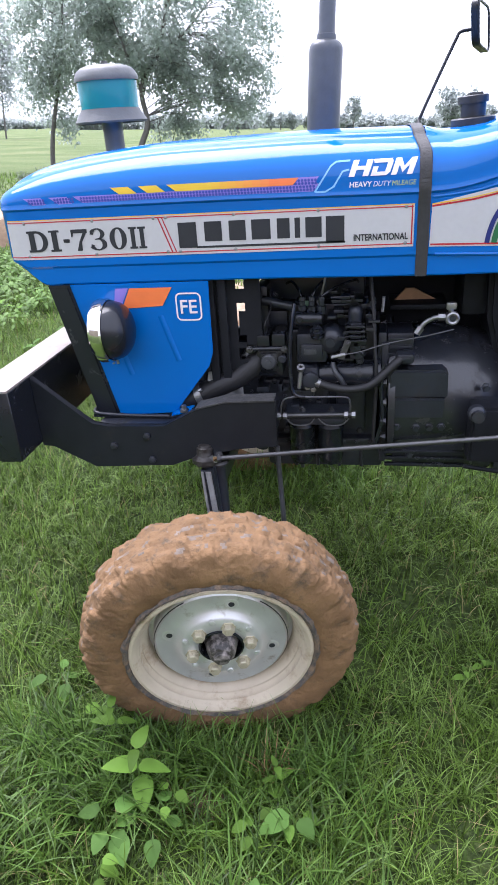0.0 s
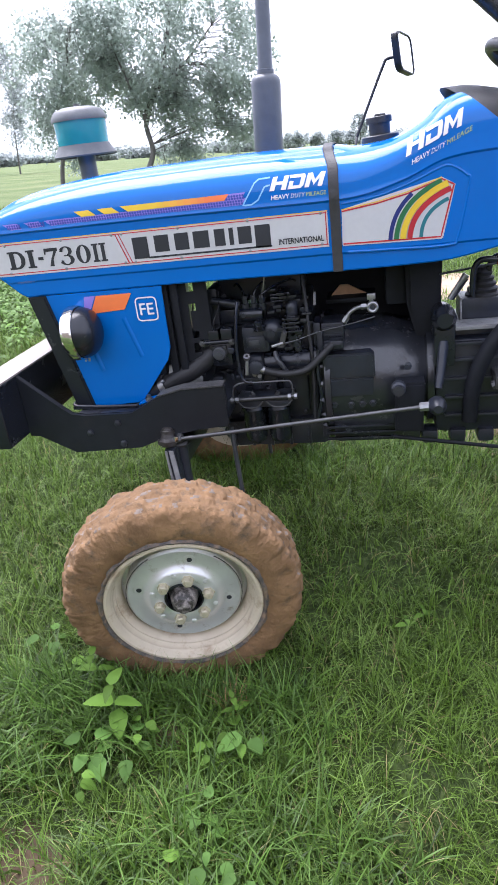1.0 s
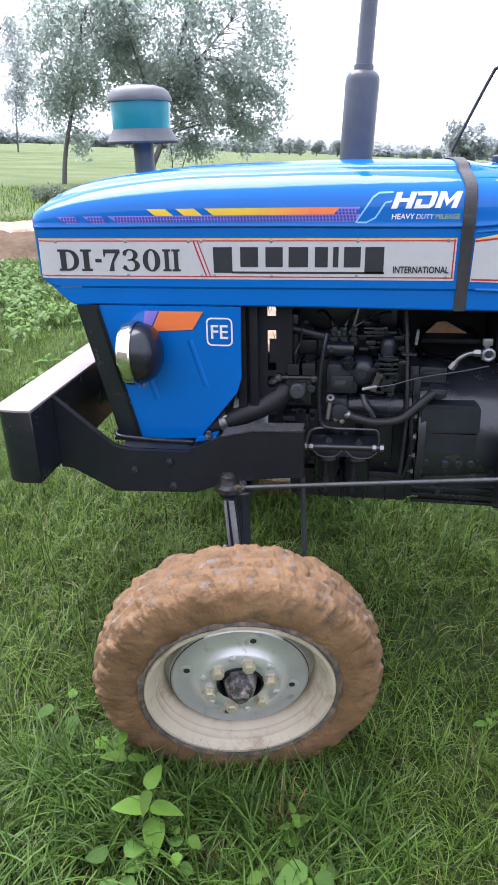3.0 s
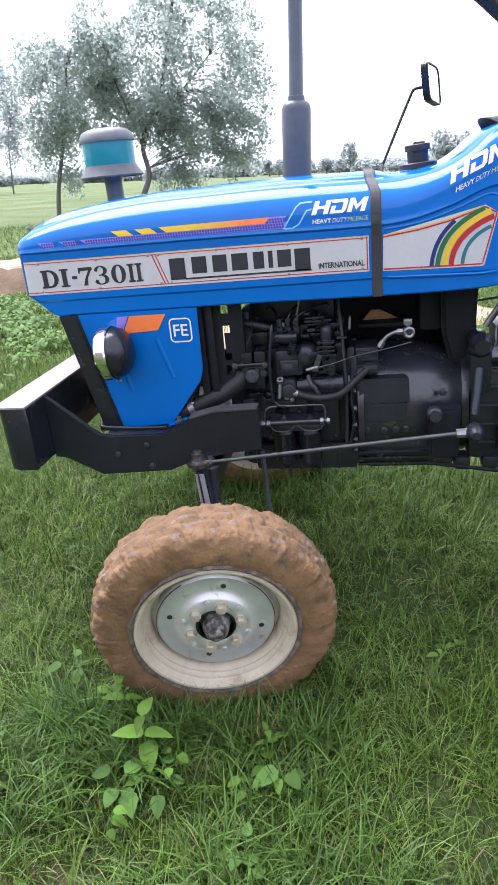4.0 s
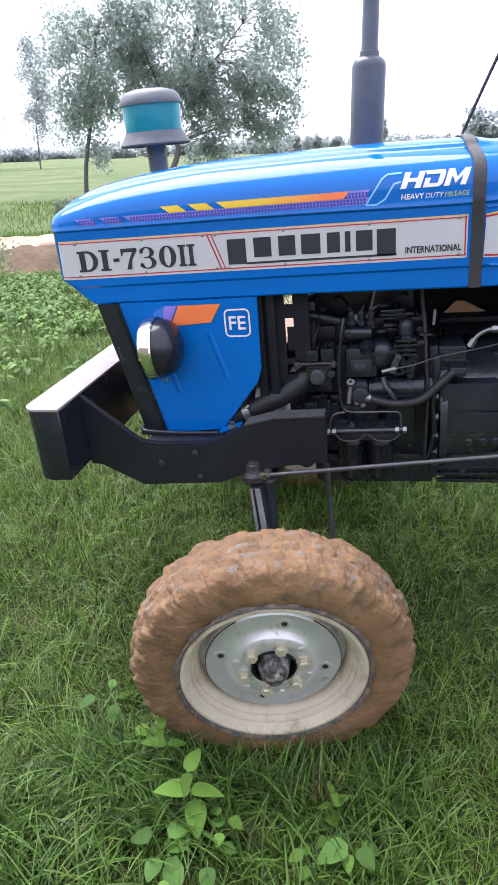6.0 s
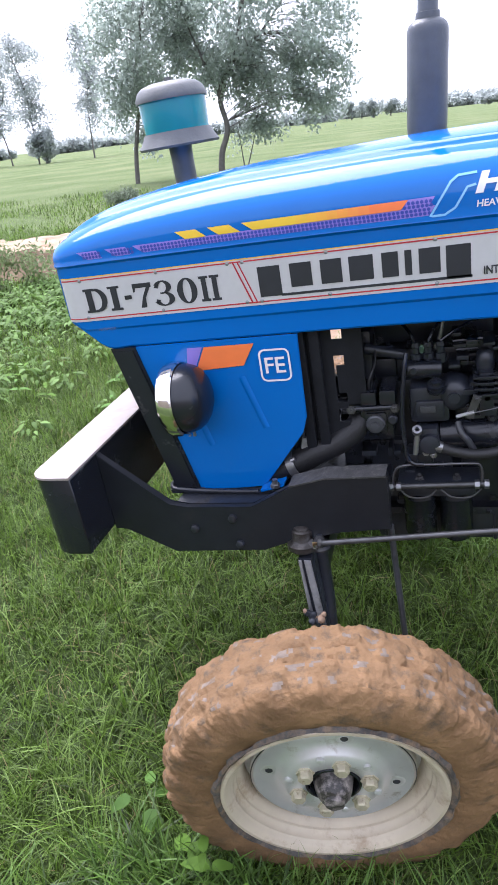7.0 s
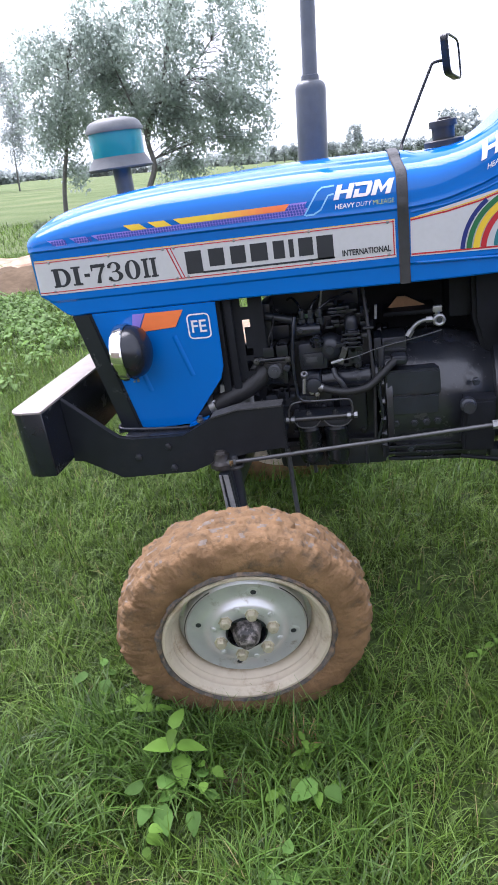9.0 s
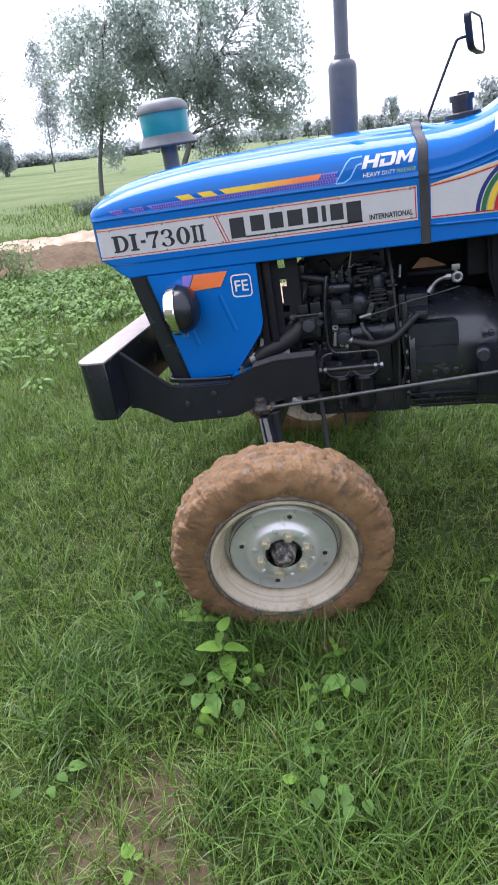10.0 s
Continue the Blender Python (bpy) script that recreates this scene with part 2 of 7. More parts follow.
# ---- mesh helpers ----
def link_mesh(name, bm, mat, parent=None, label="", smooth=40.0):
    """One mesh object from a bmesh, under its thing or at top level."""
    bmesh.ops.recalc_face_normals(bm, faces=bm.faces[:])
    me = bpy.data.meshes.new(name)
    bm.to_mesh(me)
    bm.free()
    me.materials.append(mat)
    if smooth:
        me.polygons.foreach_set("use_smooth", [True] * len(me.polygons))
        me.set_sharp_from_angle(angle=radians(smooth))
    ob = new(name, me)
    if parent:
        ob.parent = parent
    if label:
        ob["label"] = label
    return ob


def part(name, bm, mat, parent, label="", smooth=40.0):
    return link_mesh(name, bm, mat, parent, label, smooth)


def raw_mesh(name, verts, faces, mat, parent=None):
    me = bpy.data.meshes.new(name)
    me.from_pydata(verts, [], faces)
    me.materials.append(mat)
    ob = new(name, me)
    if parent:
        ob.parent = parent
    return ob


def box(bm, x0, x1, y0, y1, z0, z1, bevel=0.004, seg=2):
    m = pose((x0 + x1) / 2, (y0 + y1) / 2, (z0 + z1) / 2) @ Matrix.Diagonal((abs(x1 - x0), abs(y1 - y0), abs(z1 - z0), 1))
    r = bmesh.ops.create_cube(bm, size=1, matrix=m)
    if bevel:
        es = list({e for v in r["verts"] for e in v.link_edges})
        bmesh.ops.bevel(bm, geom=es, offset=bevel, segments=seg, affect="EDGES", profile=0.6)
    return bm


def prism(bm, pts, y0, y1, bevel=0.0):
    """An outline in x and z, drawn out from y0 to y1."""
    a = [bm.verts.new((x, y0, z)) for x, z in pts]
    b = [bm.verts.new((x, y1, z)) for x, z in pts]
    n = len(pts)
    fs = [bm.faces.new(a), bm.faces.new(b[::-1])]
    for i in range(n):
        fs.append(bm.faces.new((a[i], b[i], b[(i + 1) % n], a[(i + 1) % n])))
    if bevel:
        bmesh.ops.bevel(bm, geom=list({e for f in fs[:2] for e in f.edges}), offset=bevel, segments=2, affect="EDGES")
    return bm


def frame_at(d):
    d = Vector(d).normalized()
    u = d.cross(Vector((0, 0, 1)))
    if u.length < 1e-3:
        u = d.cross(Vector((1, 0, 0)))
    u.normalize()
    return u, d.cross(u)


def tube(bm, pts, r, n=12, caps=True):
    """A round bar along points; r is one radius or one for each point."""
    pts = [Vector(p) for p in pts]
    rs = r if isinstance(r, (list, tuple)) else [r] * len(pts)
    rings = []
    u = None
    for i, p in enumerate(pts):
        d = (pts[min(i + 1, len(pts) - 1)] - pts[max(i - 1, 0)]).normalized()
        if u is None:
            u, v = frame_at(d)
        else:
            u = (u - d * u.dot(d)).normalized()
            v = d.cross(u)
        rings.append([bm.verts.new(p + rs[i] * (math.cos(2 * math.pi * k / n) * u + math.sin(2 * math.pi * k / n) * v)) for k in range(n)])
    for a, b in zip(rings, rings[1:]):
        for k in range(n):
            bm.faces.new((a[k], a[(k + 1) % n], b[(k + 1) % n], b[k]))
    if caps:
        bm.faces.new(rings[0][::-1])
        bm.faces.new(rings[-1])
    return bm


def smooth_path(pts, n=8):
    """Points on a smooth curve through the given ones."""
    pts = [Vector(p) for p in pts]
    out = []
    for i in range(len(pts) - 1):
        p0, p1, p2, p3 = pts[max(i - 1, 0)], pts[i], pts[i + 1], pts[min(i + 2, len(pts) - 1)]
        for k in range(n):
            t = k / n
            out.append(0.5 * ((2 * p1) + (p2 - p0) * t + (2 * p0 - 5 * p1 + 4 * p2 - p3) * t * t + (3 * p1 - p0 - 3 * p2 + p3) * t ** 3))
    out.append(pts[-1])
    return out


def lathe(bm, profile, origin, axis, n=48):
    """Turns (distance along the axis, radius) about the axis."""
    o, d = Vector(origin), Vector(axis).normalized()
    u, v = frame_at(d)
    rings = []
    for h, r in profile:
        if r < 1e-5:
            rings.append([bm.verts.new(o + d * h)])
        else:
            rings.append([bm.verts.new(o + d * h + r * (math.cos(2 * math.pi * k / n) * u + math.sin(2 * math.pi * k / n) * v)) for k in range(n)])
    for a, b in zip(rings, rings[1:]):
        for k in range(n):
            k2 = (k + 1) % n
            if len(a) == 1 and len(b) > 1:
                bm.faces.new((a[0], b[k], b[k2]))
            elif len(b) == 1 and len(a) > 1:
                bm.faces.new((a[k], a[k2], b[0]))
            elif len(a) > 1:
                bm.faces.new((a[k], a[k2], b[k2], b[k]))
    return bm


def step(a, b, x):
    t = min(1.0, max(0.0, (x - a) / (b - a)))
    return t * t * (3 - 2 * t)


B = bmesh.new


# ---- ground ----
def ground_z(x, y):
    near = math.exp(-(x * x + y * y) / 90.0)
    lumps = noise.noise((x * 0.9, y * 0.9, 0.3)) * 0.02 * near + noise.noise((x * 0.05, y * 0.05, 7.0)) * 0.04 * step(15, 60, math.hypot(x, y))
    bank = 0.07 * math.exp(-((y - 6.3 - 0.42 * (x + 5)) / 1.6) ** 2) * step(-1.5, -4.5, x)
    slope = 0.12 * (min(max(y, -2.4), 0.6) + 0.65) + 0.05 * step(0.4, 2.0, y)
    return 0.055 + slope + lumps + bank


def spaced(lo, hi, n, c=0.9):
    a, b = math.asinh(lo / c), math.asinh(hi / c)
    return [c * math.sinh(a + (b - a) * i / (n - 1)) for i in range(n)]


def build_ground():
    xs, ys = spaced(-1500, 1500, 170), spaced(-900, 2500, 170)
    verts = [(x, y, ground_z(x, y)) for y in ys for x in xs]
    w = len(xs)
    faces = [(j * w + i, j * w + i + 1, (j + 1) * w + i + 1, (j + 1) * w + i) for j in range(len(ys) - 1) for i in range(w - 1)]
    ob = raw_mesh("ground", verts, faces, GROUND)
    for p in ob.data.polygons:
        p.use_smooth = True
    tagged(ob, "green turf field running flat to the horizon", "ground", kind="structure")


def build_blocking_wall():
    """An added wall, unseen behind the viewer, that blocks low sky light."""
    ob = link_mesh("blocking_wall", box(B(), -18, 18, -9.4, -9.1, -0.6, 3.3, 0.02), BLOCKWALL)
    tagged(ob, "added plain mud-plaster wall, unseen, blocking low sky light", "wall", kind="structure")


BLOCKWALL = material("blocking_wall_plaster", (0.22, 0.185, 0.145), 0.95, vary=0.25, scale=3, bump=0.5, bump_scale=14, dirt=(0.14, 0.12, 0.10), dirt_amount=0.3, dirt_scale=1.2)
build_ground()
build_blocking_wall()

# ---- tractor ----
NOSE_DOWN = 3.3
tractor = new("tractor")
tractor.matrix_world = pose(0, 0, 0.36) @ pose(0, 0, 0, 0, -NOSE_DOWN, 0) @ pose(0, 0, -0.36)
tagged(tractor, "blue and black farm tractor with muddy front tyres on grass", "tractor")


def curve1d(table):
    xs, vs = [p[0] for p in table], [p[1] for p in table]
    m = []
    for i in range(len(xs)):
        a, b = max(i - 1, 0), min(i + 1, len(xs) - 1)
        m.append((vs[b] - vs[a]) / (xs[b] - xs[a]))

    def f(x):
        if x <= xs[0]:
            return vs[0]
        if x >= xs[-1]:
            return vs[-1]
        i = max(k for k in range(len(xs) - 1) if xs[k] <= x)
        h = xs[i + 1] - xs[i]
        t = (x - xs[i]) / h
        return (2 * t ** 3 - 3 * t * t + 1) * vs[i] + (t ** 3 - 2 * t * t + t) * h * m[i] + (3 * t * t - 2 * t ** 3) * vs[i + 1] + (t ** 3 - t * t) * h * m[i + 1]
    return f


hood_top = curve1d([(-0.634, 1.386), (-0.618, 1.413), (-0.577, 1.438), (-0.454, 1.475), (-0.233, 1.500), (0.0, 1.506), (0.2, 1.508), (0.46, 1.503),
                    (0.56, 1.503), (0.64, 1.513), (0.707, 1.543), (0.773, 1.592), (0.85, 1.607), (0.95, 1.607)])
hood_crease = curve1d([(-0.634, 1.368), (-0.55, 1.370), (0.0, 1.370), (0.45, 1.366), (0.55, 1.372), (0.66, 1.400), (0.77, 1.440), (0.95, 1.450)])
hood_bottom = curve1d([(-0.634, 1.232), (-0.575, 1.232), (-0.505, 1.177), (-0.45, 1.176), (0.0, 1.176), (0.74, 1.175), (0.90, 1.199), (0.95, 1.215)])


def hood_half(x):
    """Half the hood's breadth, rounded in plan at the nose."""
    if x < -0.545:
        return 0.26 * max(0.0, 1 - ((-0.545 - x) / 0.0895) ** 2.6) ** (1 / 2.6)
    return 0.26 - 0.012 * step(0.6, 0.95, x)




def dome_power(x):
    """The rear cover stands up more steeply than the hood."""
    return 3.3 + 1.4 * step(0.52, 0.74, x)


def panel_rise(x, y):
    """The pressed step round the hood's raised middle panel."""
    k = hood_half(x) / 0.26
    return 0.010 * step(0.186 * k, 0.168 * k, abs(y)) * step(-0.64, -0.50, x) * (1 - step(0.46, 0.53, x))


def dome_y(x, z):
    s = min(1.0, max(0.0, (z - hood_crease(x)) / (hood_top(x) - 0.010 - hood_crease(x))))
    p = dome_power(x)
    return hood_half(x) * (1 - s ** p) ** (1 / p)


def skin_y(x, z):
    """Where the near side of the hood lies at a height."""
    return -(dome_y(x, z) if z > hood_crease(x) else hood_half(x) - 0.003)


def hood_section(x):
    w, c, t, b = hood_half(x), hood_crease(x), hood_top(x), hood_bottom(x)
    k = w / 0.26
    pts = [(w - 0.03 * k, b + 0.02), (w - 0.028 * k, b), (w - 0.011 * k, b), (w - 0.008 * k, b + 0.004)]
    f = max(b + 0.01, 1.222)
    pts += [(w - 0.008 * k, f - 0.003), (w - 0.003 * k, f + 0.003), (w - 0.003 * k, c - 0.006), (w + 0.003 * k, c)]
    p = dome_power(x)
    for i in range(1, 61):
        a = math.pi / 2 * i / 60
        y = w * math.cos(a) ** (2 / p) if i < 60 else 0.0
        pts.append((y, c + 0.002 + (t - 0.010 - c - 0.002) * math.sin(a) ** (2 / p) + panel_rise(x, y)))
    return pts


def loft_hood(bm, x0, x1, n, thick=True):
    rows = []
    for i in range(n + 1):
        x = x0 + (x1 - x0) * i / n
        half = hood_section(x)
        ring = [(x, -y, z) for y, z in half] + [(x, y, z) for y, z in half[-2::-1]]
        rows.append([bm.verts.new(p) for p in ring])
    for a, b in zip(rows, rows[1:]):
        for k in range(len(a) - 1):
            bm.faces.new((a[k], a[k + 1], b[k + 1], b[k]))
    return rows


def build_hood():
    bm = B()
    rows = loft_hood(bm, -0.6335, 0.470, 110)
    bm.faces.new(rows[0])
    part("hood", bm, BLUE, tractor, "glossy blue sheet-metal hood with grey lettered stripe", 35)
    bm = B()
    loft_hood(bm, 0.472, 0.915, 50)
    bmesh.ops.bisect_plane(bm, geom=bm.verts[:] + bm.edges[:] + bm.faces[:], plane_co=(0.785, 0, 1.607), plane_no=(0.66, 0, 0.75), clear_outer=True)
    part("tank_cover", bm, BLUE, tractor, "glossy blue rear cover rising to the dash", 35)


build_hood()


def build_cowl():
    bm = B()
    rows = []
    for j in range(9):
        d = j * 0.028
        ring = []
        for i in range(-30, 31):
            a = math.pi / 2 * (1 - abs(i) / 30)
            y = 0.256 * math.cos(a) ** (2 / 2.4) * (1 if i > 0 else -1)
            z = 1.40 + 0.212 * math.sin(a) ** (2 / 2.4) - 0.5 * max(0, d - 0.06) ** 1.2
            z = max(z, 1.40)
            ring.append((0.770 + (1.612 - z) * 1.15 + d, y, z))
        rows.append([bm.verts.new(p) for p in ring])
    for a, b in zip(rows, rows[1:]):
        for k in range(len(a) - 1):
            bm.faces.new((a[k], a[k + 1], b[k + 1], b[k]))
    bmesh.ops.solidify(bm, geom=bm.faces[:], thickness=0.006)
    part("dash_cowl", bm, PLASTIC, tractor, "black plastic dash cowl")
    bm = B()
    box(bm, 0.90, 0.93, -0.245, 0.245, 1.22, 1.45, 0.01)
    part("dash_panel", bm, PLASTIC, tractor)


build_cowl()


def surface_patch(name, corners, mat, nx=24, nz=4, lift=0.0016, label="", parent=None):
    """A sticker between four corners (x, z): lower left, lower right, upper right, upper left."""
    (ax, az), (bx, bz), (cx, cz), (dx, dz) = corners
    bm = B()
    grid = []
    for j in range(nz + 1):
        v = j / nz
        row = []
        for i in range(nx + 1):
            u = i / nx
            x = (ax * (1 - u) + bx * u) * (1 - v) + (dx * (1 - u) + cx * u) * v
            z = (az * (1 - u) + bz * u) * (1 - v) + (dz * (1 - u) + cz * u) * v
            row.append(bm.verts.new((x, skin_y(x, z) - lift, z)))
        grid.append(row)
    for a, b in zip(grid, grid[1:]):
        for i in range(nx):
            bm.faces.new((a[i], a[i + 1], b[i + 1], b[i]))
    return part(name, bm, mat, parent or tractor, label)


def outline_strip(bm, pts, width, lift, closed=False, y=None):
    """A thin line along points (x, z) on the hood's side or in the plane y."""
    n = len(pts)
    L, R = [], []
    for i in range(n):
        a = Vector(pts[(i - 1) % n] if closed else pts[max(i - 1, 0)])
        b = Vector(pts[(i + 1) % n] if closed else pts[min(i + 1, n - 1)])
        p = Vector(pts[i])
        d = (b - a).normalized()
        nrm = Vector((-d.y, d.x)) * width / 2
        for lst, q in ((L, p + nrm), (R, p - nrm)):
            lst.append(bm.verts.new((q.x, (skin_y(q.x, q.y) if y is None else y) - lift, q.y)))
    m = n if closed else n - 1
    for i in range(m):
        k = (i + 1) % n
        bm.faces.new((L[i], L[k], R[k], R[i]))
    return bm


def dense(pts, n=14, closed=False):
    out = []
    m = len(pts) if closed else len(pts) - 1
    for i in range(m):
        a, b = pts[i], pts[(i + 1) % len(pts)]
        out += [(a[0] + (b[0] - a[0]) * k / n, a[1] + (b[1] - a[1]) * k / n) for k in range(n)]
    if not closed:
        out.append(pts[-1])
    return out


def lettering(name, words, x0, x1, z0, z1, mat, slant=0.0, bold=0.0, y=None, lift=0.003, rise=0.0, parent=None, spread=1.0):
    """Words in the built-in font, fitted between x0 and x1, z0 and z1, lying on the hood's side or in the plane y."""
    cu = bpy.data.curves.new(name, "FONT")
    cu.body = words
    cu.offset = bold
    cu.space_character = spread
    cu.resolution_u = 3
    tmp = bpy.data.objects.new(name, cu)
    scene.collection.objects.link(tmp)
    bpy.context.view_layer.update()
    me = bpy.data.meshes.new_from_object(tmp.evaluated_get(bpy.context.evaluated_depsgraph_get()))
    bpy.data.objects.remove(tmp)
    bpy.data.curves.remove(cu)
    co = np.empty(len(me.vertices) * 3)
    me.vertices.foreach_get("co", co)
    co = co.reshape(-1, 3)
    lo, hi = co.min(0), co.max(0)
    for v in me.vertices:
        s, t = (v.co.x - lo[0]) / (hi[0] - lo[0]), (v.co.y - lo[1]) / (hi[1] - lo[1])
        x = x0 + (x1 - x0) * s + slant * (t - 0.5) * (z1 - z0)
        z = z0 + (z1 - z0) * t + rise * (x - x0)
        v.co = (x, (skin_y(x, z) if y is None else y) - lift, z)
    me.materials.append(mat)
    ob = new(name, me)
    ob.parent = parent or tractor
    return ob


BLOCK_H = [[(0, 0), (0.3, 0), (0.3, 1), (0, 1)], [(0.7, 0), (1, 0), (1, 1), (0.7, 1)], [(0.3, 0.4), (0.7, 0.4), (0.7, 0.63), (0.3, 0.63)]]
BLOCK_D = [[(0.0, 0.77), (0.72, 0.77), (0.9, 1), (-0.1, 1)], [(0.72, 0.23), (1, 0.2), (1, 0.82), (0.9, 1), (0.72, 0.77)], [(0, 0), (0.85, 0), (1, 0.2), (0.72, 0.23), (0, 0.23)], [(0, 0.23), (0.28, 0.23), (0.28, 0.56), (0, 0.56)]]
BLOCK_M = [[(0, 0), (0.26, 0), (0.26, 1), (0, 1)], [(0.74, 0), (1, 0), (1, 1), (0.74, 1)], [(0.26, 1), (0.26, 0.6), (0.5, 0.12), (0.5, 0.5)], [(0.74, 1), (0.5, 0.5), (0.5, 0.12), (0.74, 0.6)]]
SERIF_I = [[(0, 0), (1, 0), (1, 0.1), (0, 0.1)], [(0, 0.9), (1, 0.9), (1, 1), (0, 1)], [(0.24, 0.1), (0.76, 0.1), (0.76, 0.9), (0.24, 0.9)]]
_outer = [(0.5 + 0.5 * math.cos(a), 0.5 + 0.5 * math.sin(a)) for a in np.linspace(-math.pi / 2, math.pi / 2, 11)]
_inner = [(0.48 + 0.27 * math.cos(a), 0.5 + 0.39 * math.sin(a)) for a in np.linspace(-math.pi / 2, math.pi / 2, 11)]
SERIF_D = [[_outer[i], _outer[i + 1], _inner[i + 1], _inner[i]] for i in range(10)]
SERIF_D += [[(0, 0), (0.5, 0), (0.48, 0.11), (0, 0.11)], [(0, 0.89), (0.48, 0.89), (0.5, 1), (0, 1)], [(0.1, 0.11), (0.38, 0.11), (0.38, 0.89), (0.1, 0.89)]]


def bowl(cx, cz, rx, rz, thick, thin, a0=0, a1=360, n=18):
    """A rounded stroke, heavy at its sides and thin above and below."""
    out, inn = [], []
    for k in range(n + 1):
        a = radians(a0 + (a1 - a0) * k / n)
        out.append((cx + rx * math.cos(a), cz + rz * math.sin(a)))
        inn.append((cx + (rx - thick) * math.cos(a), cz + (rz - thin) * math.sin(a)))
    return [[out[k], out[k + 1], inn[k + 1], inn[k]] for k in range(n)]


SERIF_0 = bowl(0.5, 0.5, 0.5, 0.5, 0.30, 0.07)
SERIF_3 = bowl(0.44, 0.745, 0.46, 0.255, 0.27, 0.06, -75, 160, 14) + bowl(0.44, 0.28, 0.54, 0.28, 0.29, 0.06, -160, 80, 14)
SERIF_3 += [[(0.0, 0.74), (0.2, 0.70), (0.26, 0.80), (0.08, 0.86)], [(0.0, 0.16), (0.1, 0.14), (0.24, 0.24), (0.04, 0.30)], [(0.28, 0.48), (0.56, 0.49), (0.56, 0.55), (0.28, 0.54)]]
SERIF_7 = [[(0.0, 0.82), (1.0, 0.82), (1.0, 1.0), (0.0, 1.0)], [(0.0, 0.66), (0.08, 0.66), (0.14, 0.82), (0.0, 0.82)], [(0.72, 0.82), (0.94, 0.82), (0.62, 0.40), (0.46, 0.44)], [(0.46, 0.44), (0.62, 0.40), (0.58, 0.0), (0.26, 0.0)]]


def block_mark(name, pieces, x0, x1, z0, z1, mat, slant=0.0, rise=0.0, start=None, lift=0.0028):
    """A heavy block character from flat pieces in a unit square, laid on the hood's side."""
    bm = B()
    for piece in pieces:
        bm.faces.new([bm.verts.new((u, 0, v)) for u, v in piece])
    bmesh.ops.subdivide_edges(bm, edges=bm.edges[:], cuts=3, use_grid_fill=True)
    for w in bm.verts:
        u, v = w.co.x, w.co.z
        x = x0 + (x1 - x0) * u + slant * (v - 0.5) * (z1 - z0)
        z = z0 + (z1 - z0) * v + rise * (x - (x0 if start is None else start))
        w.co = (x, skin_y(x, z) - lift, z)
    return part(name, bm, mat, tractor)


